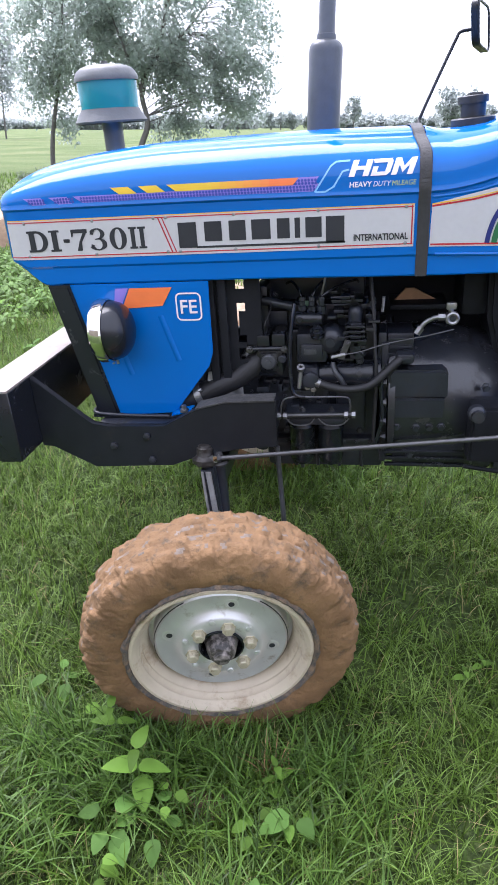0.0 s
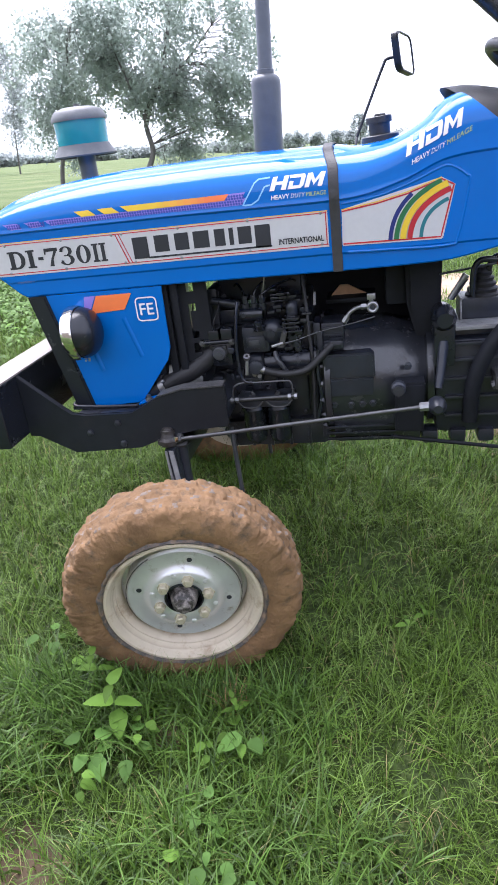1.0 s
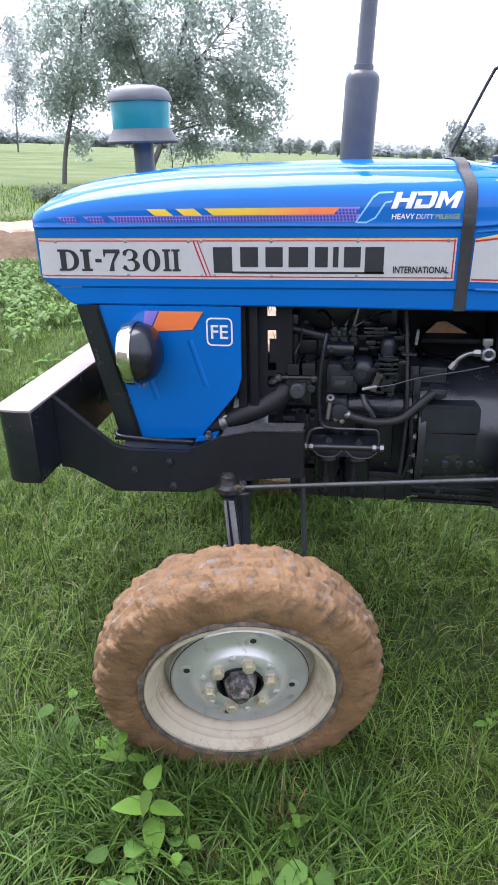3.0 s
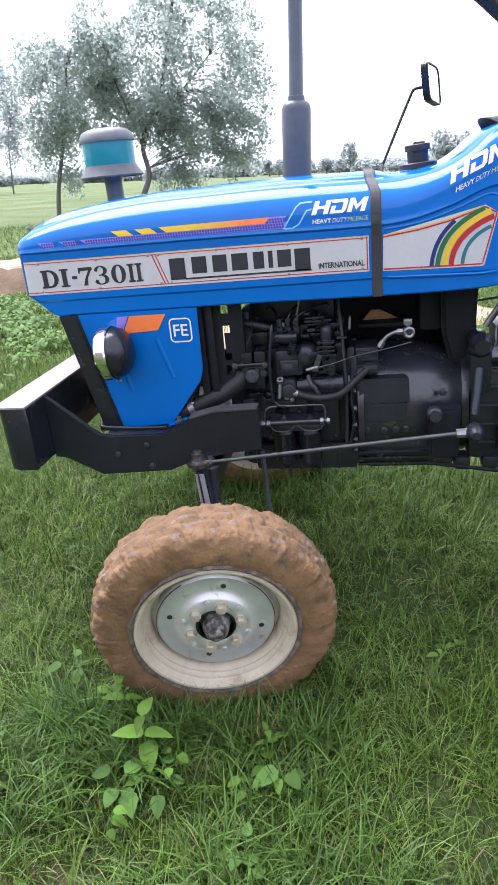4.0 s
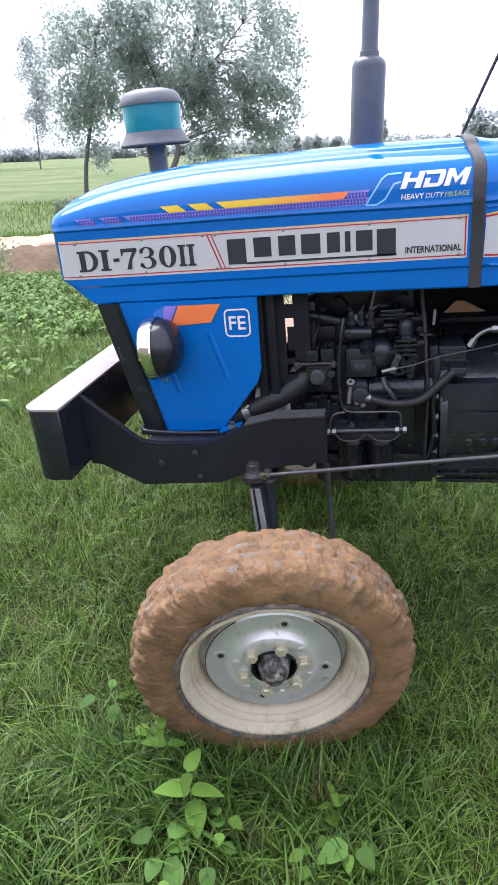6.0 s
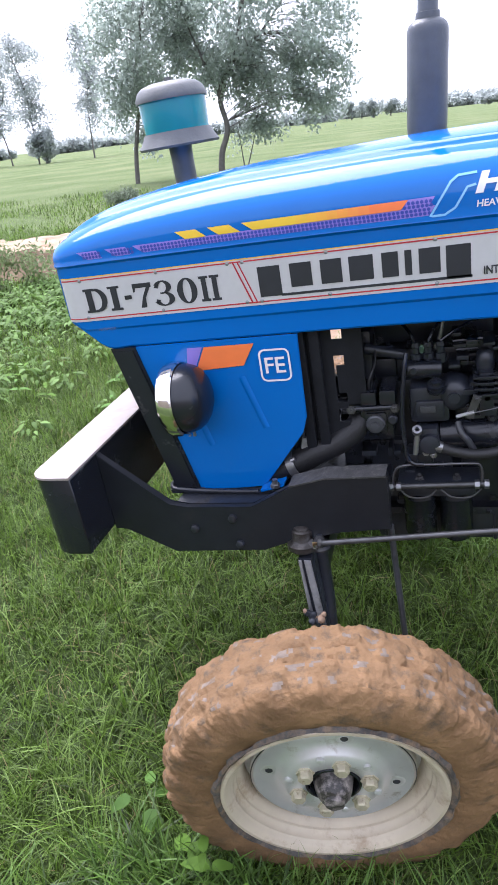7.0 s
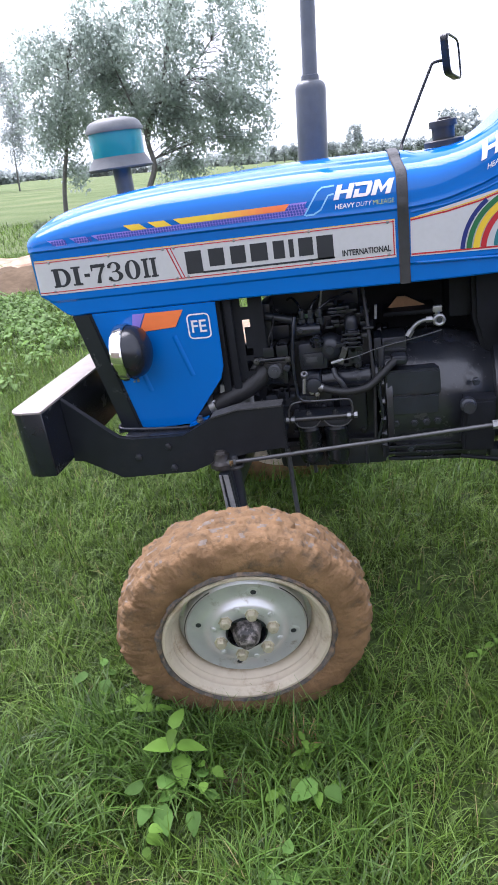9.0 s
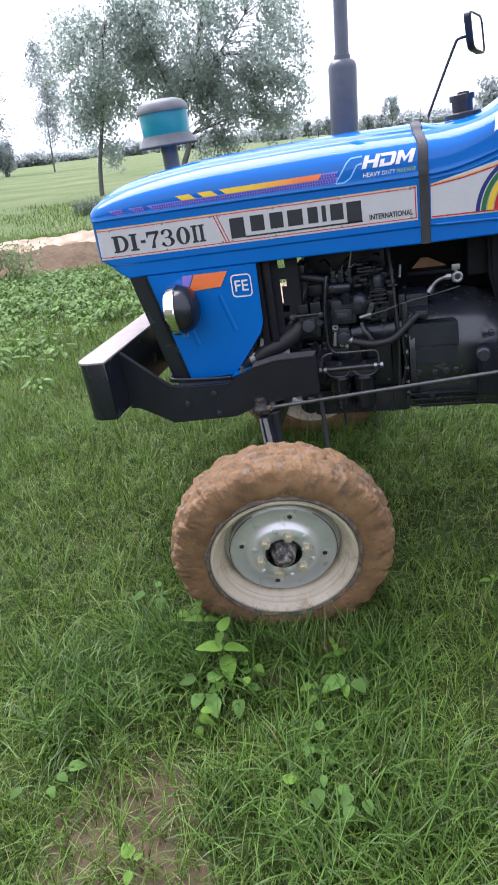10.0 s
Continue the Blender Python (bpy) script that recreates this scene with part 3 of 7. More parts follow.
def build_side_band():
    """The grey lettered sticker along the hood and its lines, rivets and marks."""
    surface_patch("side_sticker", [(-0.585, 1.244), (0.449, 1.244), (0.449, 1.339), (-0.580, 1.343)], SILVER, 60, 2, 0.0015, "silver-grey sticker edged with red lines")
    surface_patch("side_sticker", [(0.486, 1.242), (0.752, 1.236), (0.752, 1.393), (0.488, 1.338)], SILVER, 40, 6, 0.0015, "silver-grey sticker with a rainbow arc")
    surface_patch("side_sticker", [(0.752, 1.236), (0.756, 1.240), (0.787, 1.372), (0.752, 1.393)], SILVER, 8, 6, 0.0015)
    for z, x0 in ((1.2505, -0.584), (1.3365, -0.579)):
        bm = outline_strip(B(), dense([(x0, z), (0.447, z - (0.002 if z > 1.3 else 0))], 60), 0.0026, 0.0022)
        part("red_line", bm, RED, tractor)
    bm = outline_strip(B(), dense([(0.488, 1.247), (0.750, 1.242), (0.783, 1.372), (0.752, 1.388), (0.66, 1.360), (0.58, 1.344), (0.488, 1.333)], 10), 0.004, 0.0022)
    part("red_line", bm, RED, tractor)
    bm = outline_strip(B(), dense([(-0.172, 1.336), (-0.142, 1.251)], 6), 0.0034, 0.0023)
    outline_strip(bm, dense([(-0.162, 1.336), (-0.132, 1.251)], 6), 0.0028, 0.0023)
    part("red_line", bm, RED, tractor)
    bm = outline_strip(B(), dense([(0.444, 1.338), (0.444, 1.250)], 6), 0.003, 0.0023)
    part("red_line", bm, RED, tractor)
    bm = outline_strip(B(), dense([(-0.578, 1.3418), (0.449, 1.3395)], 60), 0.002, 0.0021)
    part("yellow_line", bm, YELLOW, tractor)
    bm = outline_strip(B(), dense([(0.752, 1.3925), (0.66, 1.3642), (0.58, 1.3482), (0.488, 1.3372)], 10), 0.0026, 0.0021)
    part("yellow_line", bm, YELLOW, tractor)
    for row, z in enumerate((1.3345, 1.2525)):
        for x in (-0.53, -0.345, -0.184, -0.152, 0.02, 0.225, 0.43):
            if row and x in (-0.184, -0.152):
                x += 0.03
            bm = lathe(B(), [(0, 0.0042), (0.0012, 0.0038), (0.0022, 0.0022), (0.0025, 0)], (x, skin_y(x, z) - 0.0015, z), (0, -1, 0), 12)
            part("rivet", bm, STEEL, tractor)
    block_mark("model_lettering", SERIF_D, -0.528, -0.472, 1.263, 1.316, INK)
    block_mark("model_lettering", SERIF_I, -0.467, -0.438, 1.263, 1.316, INK)
    block_mark("model_lettering", [[(0, 0), (1, 0), (1, 1), (0, 1)]], -0.429, -0.412, 1.284, 1.293, INK)
    block_mark("model_lettering", SERIF_7, -0.406, -0.362, 1.263, 1.316, INK)
    block_mark("model_lettering", SERIF_3, -0.356, -0.311, 1.262, 1.317, INK)
    block_mark("model_lettering", SERIF_0, -0.304, -0.258, 1.262, 1.317, INK)
    block_mark("model_lettering", SERIF_I, -0.252, -0.231, 1.263, 1.316, INK)
    block_mark("model_lettering", SERIF_I, -0.228, -0.207, 1.263, 1.316, INK)
    # eight plain dark blocks where the maker's name stands, with its underline
    spans = [(-0.127, -0.072), (-0.060, -0.008), (0.002, 0.052), (0.058, 0.113), (0.121, 0.160), (0.168, 0.181), (0.190, 0.237), (0.239, 0.291)]
    for i, (a, b) in enumerate(spans):
        z0 = 1.260 if i in (0, 7) else 1.274
        k = 0.004 if b - a > 0.02 else 0.0
        surface_patch("name_block", [(a + k, z0), (b - k, z0), (b - k, 1.321), (a + k, 1.321)], INK, 4, 2, 0.0026)
    surface_patch("name_underline", [(-0.078, 1.2585), (0.289, 1.2585), (0.289, 1.2635), (-0.078, 1.2635)], INK, 20, 1, 0.0026)
    lettering("lettering", "INTERNATIONAL", 0.309, 0.436, 1.261, 1.277, INK, bold=0.028)


build_side_band()


def hex_band(name, x0, x1, z0, z1, slant=0.6, y=None):
    """Rows of small violet cells with the blue showing between them."""
    bm = B()
    r = 0.0034
    zs = []
    z = z0 + r
    row = 0
    while z < z1 - r * 0.4:
        x = x0 + slant * (z - z0) * -1 + (0.5 * r * 1.9 if row % 2 else 0)
        while x < x1 - slant * (z - z0) * -0.2:
            vs = []
            for k in range(6):
                a = math.pi / 6 + k * math.pi / 3
                px, pz = x + r * math.cos(a), z + r * math.sin(a)
                vs.append(bm.verts.new((px, (skin_y(px, pz) if y is None else y) - 0.002, pz)))
            bm.faces.new(vs)
            x += r * 2.3
        z += r * 2.0
        row += 1
    return tagged(part(name, bm, CELL, tractor), kind="stuff")


def build_dome_marks():
    for a, b, lo, hi in ((-0.372, 0.216, 1.378, 1.3945), (-0.506, -0.458, 1.378, 1.3945), (-0.437, -0.388, 1.378, 1.3945), (0.172, 0.216, 1.3945, 1.410)):
        s = 0.012
        surface_patch("violet_sticker", [(a + (s if a < 0 else 0), lo), (b, lo), (b + (s if b > 0.2 else -s), hi), (a - (s if a < 0 else 0), hi)], PURPLE, 30, 3, 0.0012, "violet honeycomb sticker")
    hex_band("honeycomb_sticker", -0.360, 0.222, 1.379, 1.394)
    hex_band("honeycomb_sticker", -0.500, -0.462, 1.379, 1.394)
    hex_band("honeycomb_sticker", -0.430, -0.385, 1.379, 1.394)
    hex_band("honeycomb_sticker", 0.176, 0.222, 1.393, 1.409)
    for a, b in ((-0.262, -0.216), (-0.190, -0.144)):
        surface_patch("yellow_stripe", [(a, 1.394), (b, 1.394), (b - 0.022, 1.410), (a - 0.022, 1.410)], YELLOW, 8, 3, 0.0024)
    surface_patch("yellow_stripe", [(-0.118, 1.394), (-0.05, 1.394), (-0.05, 1.410), (-0.140, 1.410)], YELLOW, 16, 3, 0.0024)
    for k in range(8):
        a, b = -0.05 + 0.02 * k, -0.03 + 0.02 * k
        surface_patch("yellow_stripe", [(a, 1.394), (b, 1.394), (b, 1.410), (a, 1.410)], SHADES[k], 4, 3, 0.0024)
    surface_patch("orange_stripe", [(0.11, 1.394), (0.167, 1.394), (0.181, 1.410), (0.11, 1.410)], ORANGE, 20, 3, 0.0024)
    bm = outline_strip(B(), dense([(0.300, 1.440), (0.268, 1.439), (0.255, 1.430), (0.218, 1.376), (0.243, 1.376), (0.262, 1.386), (0.283, 1.418), (0.298, 1.421)], 6), 0.004, 0.0025)
    part("swoosh_outline", bm, PALEBLUE, tractor, "pale blue outlined mark")
    for pieces, a, b in ((BLOCK_H, 0.302, 0.347), (BLOCK_D, 0.352, 0.394), (BLOCK_M, 0.398, 0.446)):
        block_mark("lettering", pieces, a, b, 1.405, 1.440, WHITE, slant=0.35)
    lettering("lettering", "HEAVY", 0.299, 0.350, 1.382, 1.394, WHITE, slant=0.1, bold=0.02)
    lettering("lettering", "DUTY", 0.354, 0.392, 1.382, 1.393, WHITE, slant=0.25)
    lettering("lettering", "MILEAGE", 0.396, 0.449, 1.382, 1.393, LIME, slant=0.1)
    # the same words on the rear cover, climbing
    for pieces, a, b in ((BLOCK_H, 0.664, 0.708), (BLOCK_D, 0.713, 0.753), (BLOCK_M, 0.757, 0.802)):
        block_mark("lettering", pieces, a, b, 1.452, 1.492, WHITE, slant=0.15, rise=0.42, start=0.664, lift=0.0035)
    lettering("lettering", "HEAVY", 0.676, 0.722, 1.430, 1.443, WHITE, slant=0.1, bold=0.02, rise=0.42)
    lettering("lettering", "DUTY", 0.726, 0.760, 1.451, 1.463, WHITE, slant=0.2, rise=0.42)
    lettering("lettering", "MILEAGE", 0.764, 0.826, 1.467, 1.479, LIME, slant=0.1, rise=0.45)
    # rainbow arcs, each a bent stripe from the lower edge to the slanted end
    def arc(a, knee, end, width, mat, proud):
        pts = []
        for i in range(25):
            t = i / 24
            pts.append(tuple((1 - t) ** 2 * p + 2 * t * (1 - t) * q + t * t * r for p, q, r in zip(a, knee, end)))
        part("rainbow_arc", outline_strip(B(), pts, width, proud), mat, tractor)
    arc((0.616, 1.246), (0.622, 1.318), (0.676, 1.360), 0.011, NAVY, 0.0026)
    arc((0.632, 1.246), (0.640, 1.345), (0.752, 1.384), 0.013, GREEN, 0.003)
    arc((0.650, 1.246), (0.657, 1.337), (0.768, 1.377), 0.016, YELLOW, 0.0036)
    arc((0.668, 1.246), (0.674, 1.328), (0.776, 1.363), 0.014, RED, 0.003)
    arc((0.698, 1.246), (0.700, 1.312), (0.770, 1.338), 0.010, TEALST, 0.0026)
    # pressed ridge round the rear sticker
    pts = smooth_path([(x, skin_y(x, z) + 0.002, z) for x, z in ((0.50, 1.224), (0.62, 1.221), (0.77, 1.218), (0.795, 1.24), (0.822, 1.372), (0.815, 1.392), (0.775, 1.418), (0.745, 1.415), (0.68, 1.390), (0.60, 1.366), (0.54, 1.357), (0.49, 1.353))], 8)
    part("pressed_ridge", tube(B(), pts, 0.0045, 8), BLUE, tractor)


build_dome_marks()


def build_strap():
    bm = B()
    rows = []
    for i in range(121):
        x = 0.470
        t = i / 120
        # from the near lower edge over the top to the far lower edge
        half = [p for p in hood_section(x)[3:]]
        ring = [(-y, z) for y, z in half] + [(y, z) for y, z in half[-2::-1]]
        k = t * (len(ring) - 1)
        j = min(int(k), len(ring) - 2)
        y = ring[j][0] + (ring[j + 1][0] - ring[j][0]) * (k - j)
        z = ring[j][1] + (ring[j + 1][1] - ring[j][1]) * (k - j)
        c = Vector((0, y * 0.5, z - 1.30)).normalized()
        lean = -0.016 * step(1.44, 1.5, z)
        rows.append([bm.verts.new((x + lean + dx, y + c.y * o, z + c.z * o)) for dx, o in ((-0.0140, 0.003), (-0.0115, 0.006), (0.0115, 0.006), (0.0140, 0.003))])
    for a, b in zip(rows, rows[1:]):
        for k in range(3):
            bm.faces.new((a[k], a[k + 1], b[k + 1], b[k]))
    part("hood_strap", bm, STRAP, tractor, "worn dark rubber strap across the hood")


build_strap()


def build_grille():
    bm = B()
    prism(bm, [(-0.450, 1.1745), (-0.060, 1.1745), (-0.063, 0.985), (-0.076, 0.945), (-0.186, 0.808), (-0.358, 0.797)], -0.252, -0.247, 0.0015)
    panel = part("grille_side_panel", bm, BLUE, tractor, "blue side panel with pressed ribs")
    for a, b in (((-0.197, 1.087), (-0.159, 0.962)), ((-0.330, 1.040), (-0.298, 0.922))):
        bm = tube(B(), [(a[0], -0.249, a[1]), (b[0], -0.249, b[1])], 0.0095, 10)
        bmesh.ops.scale(bm, vec=(1, 0.62, 1), space=Matrix.Translation((0, 0.249, 0)), verts=bm.verts[:])
        part("pressed_rib", bm, BLUE, panel)
    bm = B()
    vs = [(-0.300, 1.108), (-0.187, 1.114), (-0.157, 1.162), (-0.272, 1.162)]
    bm.faces.new([bm.verts.new((x, -0.2545, z)) for x, z in vs])
    part("orange_mark", bm, ORANGE, panel)
    bm = B()
    bm.faces.new([bm.verts.new((x, -0.2535, z)) for x, z in ((-0.322, 1.110), (-0.303, 1.110), (-0.276, 1.162), (-0.312, 1.162))])
    part("violet_mark", bm, PURPLE, panel)
    bm = B()
    r, c = 0.012, [(-0.149, 1.075), (-0.084, 1.075), (-0.084, 1.145), (-0.149, 1.145)]
    pts = []
    for i, (x, z) in enumerate(c):
        sx, sz = (1 if i in (0, 3) else -1), (1 if i in (0, 1) else -1)
        for k in range(5):
            a = math.pi + i * math.pi / 2 + k * math.pi / 8
            pts.append((x + sx * r + r * math.cos(a), z + sz * r + r * math.sin(a)))
    outline_strip(bm, pts, 0.0042, 0.0025, True, -0.252)
    part("badge_frame", bm, WHITE, panel)
    lettering("badge_lettering", "FE", -0.139, -0.094, 1.092, 1.128, WHITE, bold=0.012, y=-0.252, lift=0.0025, parent=panel)
    # slanted pillar and the far twin, grille between
    for s in (1, -1):
        bm = B()
        prism(bm, [(-0.497, 1.1745), (-0.437, 1.1745), (-0.350, 0.802), (-0.413, 0.802)], s * -0.236, s * -0.262, 0.006)
        part("grille_pillar", bm, BLACKGLOSS, tractor)
    bm = B()
    prism(bm, [(-0.452, 1.19), (-0.130, 1.19), (-0.133, 0.985), (-0.226, 0.808), (-0.358, 0.797)], 0.247, 0.252, 0.0015)
    part("grille_side_panel", bm, BLUE, tractor)
    bm = B()
    prism(bm, [(-0.485, 1.20), (-0.465, 1.20), (-0.380, 0.82), (-0.400, 0.82)], -0.245, 0.245)
    part("grille_mesh", bm, BLACK, tractor)
    bm = B()
    box(bm, -0.43, -0.34, -0.262, 0.262, 0.795, 0.806, 0.003)
    prism(bm, [(-0.42, 0.797), (-0.20, 0.794), (-0.105, 0.800), (-0.105, 0.807), (-0.20, 0.802), (-0.42, 0.804)], -0.266, -0.245, 0.002)
    tube(bm, smooth_path([(-0.415, -0.20, 0.812), (-0.430, -0.235, 0.812), (-0.422, -0.260, 0.810), (-0.39, -0.266, 0.808), (-0.30, -0.267, 0.804), (-0.20, -0.267, 0.803)], 6), 0.005, 10)
    part("support_plate", bm, BLACK, tractor)
    bm = B()
    prism(bm, [(-0.190, 0.808), (-0.132, 0.822), (-0.132, 0.828), (-0.190, 0.814)], -0.282, -0.24, 0.002)
    part("blue_bracket", bm, BLUE, tractor)
    bm = lathe(B(), [(0, 0.012), (0.008, 0.012), (0.008, 0.007), (0.02, 0.007), (0.02, 0)], (-0.152, -0.28, 0.822), (0, 0, 1), 6)
    part("bolt", bm, STEEL, tractor)


build_grille()


def build_headlamp(side):
    c, ax = (-0.318, side * 0.305, 1.064), (1, 0, 0.03)
    bm = lathe(B(), [(0, 0.077), (0.012, 0.0765), (0.026, 0.072), (0.038, 0.064), (0.048, 0.051), (0.055, 0.036), (0.059, 0.018), (0.060, 0)], c, ax, 48)
    lamp = part("headlamp", bm, BLACKGLOSS, tractor, "round black headlamp with chrome ring")
    part("chrome_ring", lathe(B(), [(0.001, 0.080), (-0.003, 0.084), (-0.024, 0.084), (-0.034, 0.079), (-0.034, 0.074), (0.0, 0.075)], c, ax, 48), CHROME, lamp)
    part("lens", lathe(B(), [(-0.031, 0.0755), (-0.041, 0.060), (-0.049, 0.034), (-0.052, 0)], c, ax, 40), GLASS, lamp)
    part("reflector", lathe(B(), [(-0.028, 0.073), (0.01, 0.052), (0.025, 0.02), (0.028, 0)], c, ax, 32), CHROME, lamp)
    part("lamp_bracket", tube(B(), [(c[0] + 0.03, c[1] - side * 0.06, c[2]), (c[0] + 0.03, side * 0.25, c[2])], 0.014), BLACK, lamp)
    for dx in (-0.008, 0.004):
        part("screw", tube(B(), [(c[0] + dx, c[1], c[2] - 0.082), (c[0] + dx, c[1], c[2] - 0.092)], 0.004, 8), STEEL, lamp)


build_headlamp(-1)
build_headlamp(1)


LEDGE = material("scuffed_black_ledge", (0.040, 0.040, 0.042), 0.6, vary=0.5, scale=50, bump=0.3, bump_scale=80, dirt=(0.12, 0.115, 0.11), dirt_amount=0.25, dirt_scale=60)
RAIL = material("black_rail_paint", (0.013, 0.015, 0.020), 0.42, vary=0.3, scale=20, spec=0.28, bump=0.08, bump_scale=30, dirt=(0.03, 0.029, 0.028), dirt_amount=0.12)


def build_bumper():
    bm = B()
    # crossbar with rounded front corners, in plan
    def plan_of(x0, x1, y, r):
        turn = [(x1 + r - r * math.cos(a), y - r + r * math.sin(a)) for a in np.linspace(0, math.pi / 2, 9)]
        return [(x0, -y), (x0, y)] + turn[::-1] + [(u, -v) for u, v in turn]
    plan = plan_of(-0.564, -0.667, 0.46, 0.045)
    a = [bm.verts.new((x, y, 0.748)) for x, y in plan]
    b = [bm.verts.new((x, y, 0.947)) for x, y in plan]
    bm.faces.new(a)
    bm.faces.new(b)
    for i in range(len(plan)):
        k = (i + 1) % len(plan)
        bm.faces.new((a[i], a[k], b[k], b[i]))
    bmesh.ops.bevel(bm, geom=bm.edges[:], offset=0.003, segments=1, affect="EDGES")
    part("bumper_bar", bm, BLACKGLOSS, tractor, "black welded front bumper bar")
    bm = B()
    plan = plan_of(-0.563, -0.670, 0.463, 0.047)
    a = [bm.verts.new((x, y, 0.9475)) for x, y in plan]
    b = [bm.verts.new((x, y, 0.953)) for x, y in plan]
    bm.faces.new(a)
    bm.faces.new(b)
    for i in range(len(plan)):
        k = (i + 1) % len(plan)
        bm.faces.new((a[i], a[k], b[k], b[i]))
    part("bumper_top_plate", bm, DECK, tractor, "dusty off-white plate on the bumper")
    for s in (-1, 1):
        bm = B()
        pts = [(-0.565, 0.945), (-0.43, 0.828), (-0.405, 0.806), (-0.36, 0.798), (-0.20, 0.800), (-0.105, 0.852), (-0.025, 0.872), (0.112, 0.876), (0.112, 0.745), (0.0, 0.735),
               (-0.105, 0.715), (-0.185, 0.682), (-0.415, 0.672), (-0.530, 0.738), (-0.565, 0.738)]
        prism(bm, pts, s * 0.335, s * 0.315, 0.002)
        rail = part("chassis_rail", bm, RAIL, tractor, "black steel front chassis plate")
        bm = B()
        for a, b in zip(((-0.105, 0.852), (-0.025, 0.872)), ((-0.025, 0.872), (0.108, 0.876))):
            prism(bm, [a, b, (b[0], b[1] + 0.004), (a[0], a[1] + 0.004)], s * 0.339, s * 0.285)
        part("rail_ledge", bm, LEDGE, rail, "dusty scuffed black ledge")
        for x, z in ((-0.350, 0.742), (-0.250, 0.772), (-0.243, 0.700), (-0.05, 0.72)):
            part("bolt", lathe(B(), [(0, 0.011), (0.007, 0.011), (0.009, 0.007), (0.009, 0)], (x, s * 0.335, z), (0, s, 0), 6), BLACK, rail)
    bm = B()
    box(bm, -0.40, 0.10, -0.314, 0.314, 0.745, 0.796, 0.005)
    part("front_support_casting", bm, BLACK, tractor)


build_bumper()


# darker and duller than BLACK; used on brackets and inner parts
STAY = material("darker_matt_black", (0.012, 0.013, 0.017), 0.6, vary=0.3, scale=30, spec=0.2, bump=0.08)


def bolt(name, at, axis, r, parent, mat=None, n=6):
    """A hexagon head with a short stud."""
    prof = [(0, r * 1.35), (r * 0.2, r * 1.35), (r * 0.2, r), (r * 0.85, r), (r * 0.95, r * 0.8), (r * 0.95, r * 0.5), (r * 1.5, r * 0.5), (r * 1.5, 0)]
    return part(name, lathe(B(), prof, at, axis, n), mat or BLACK, parent)


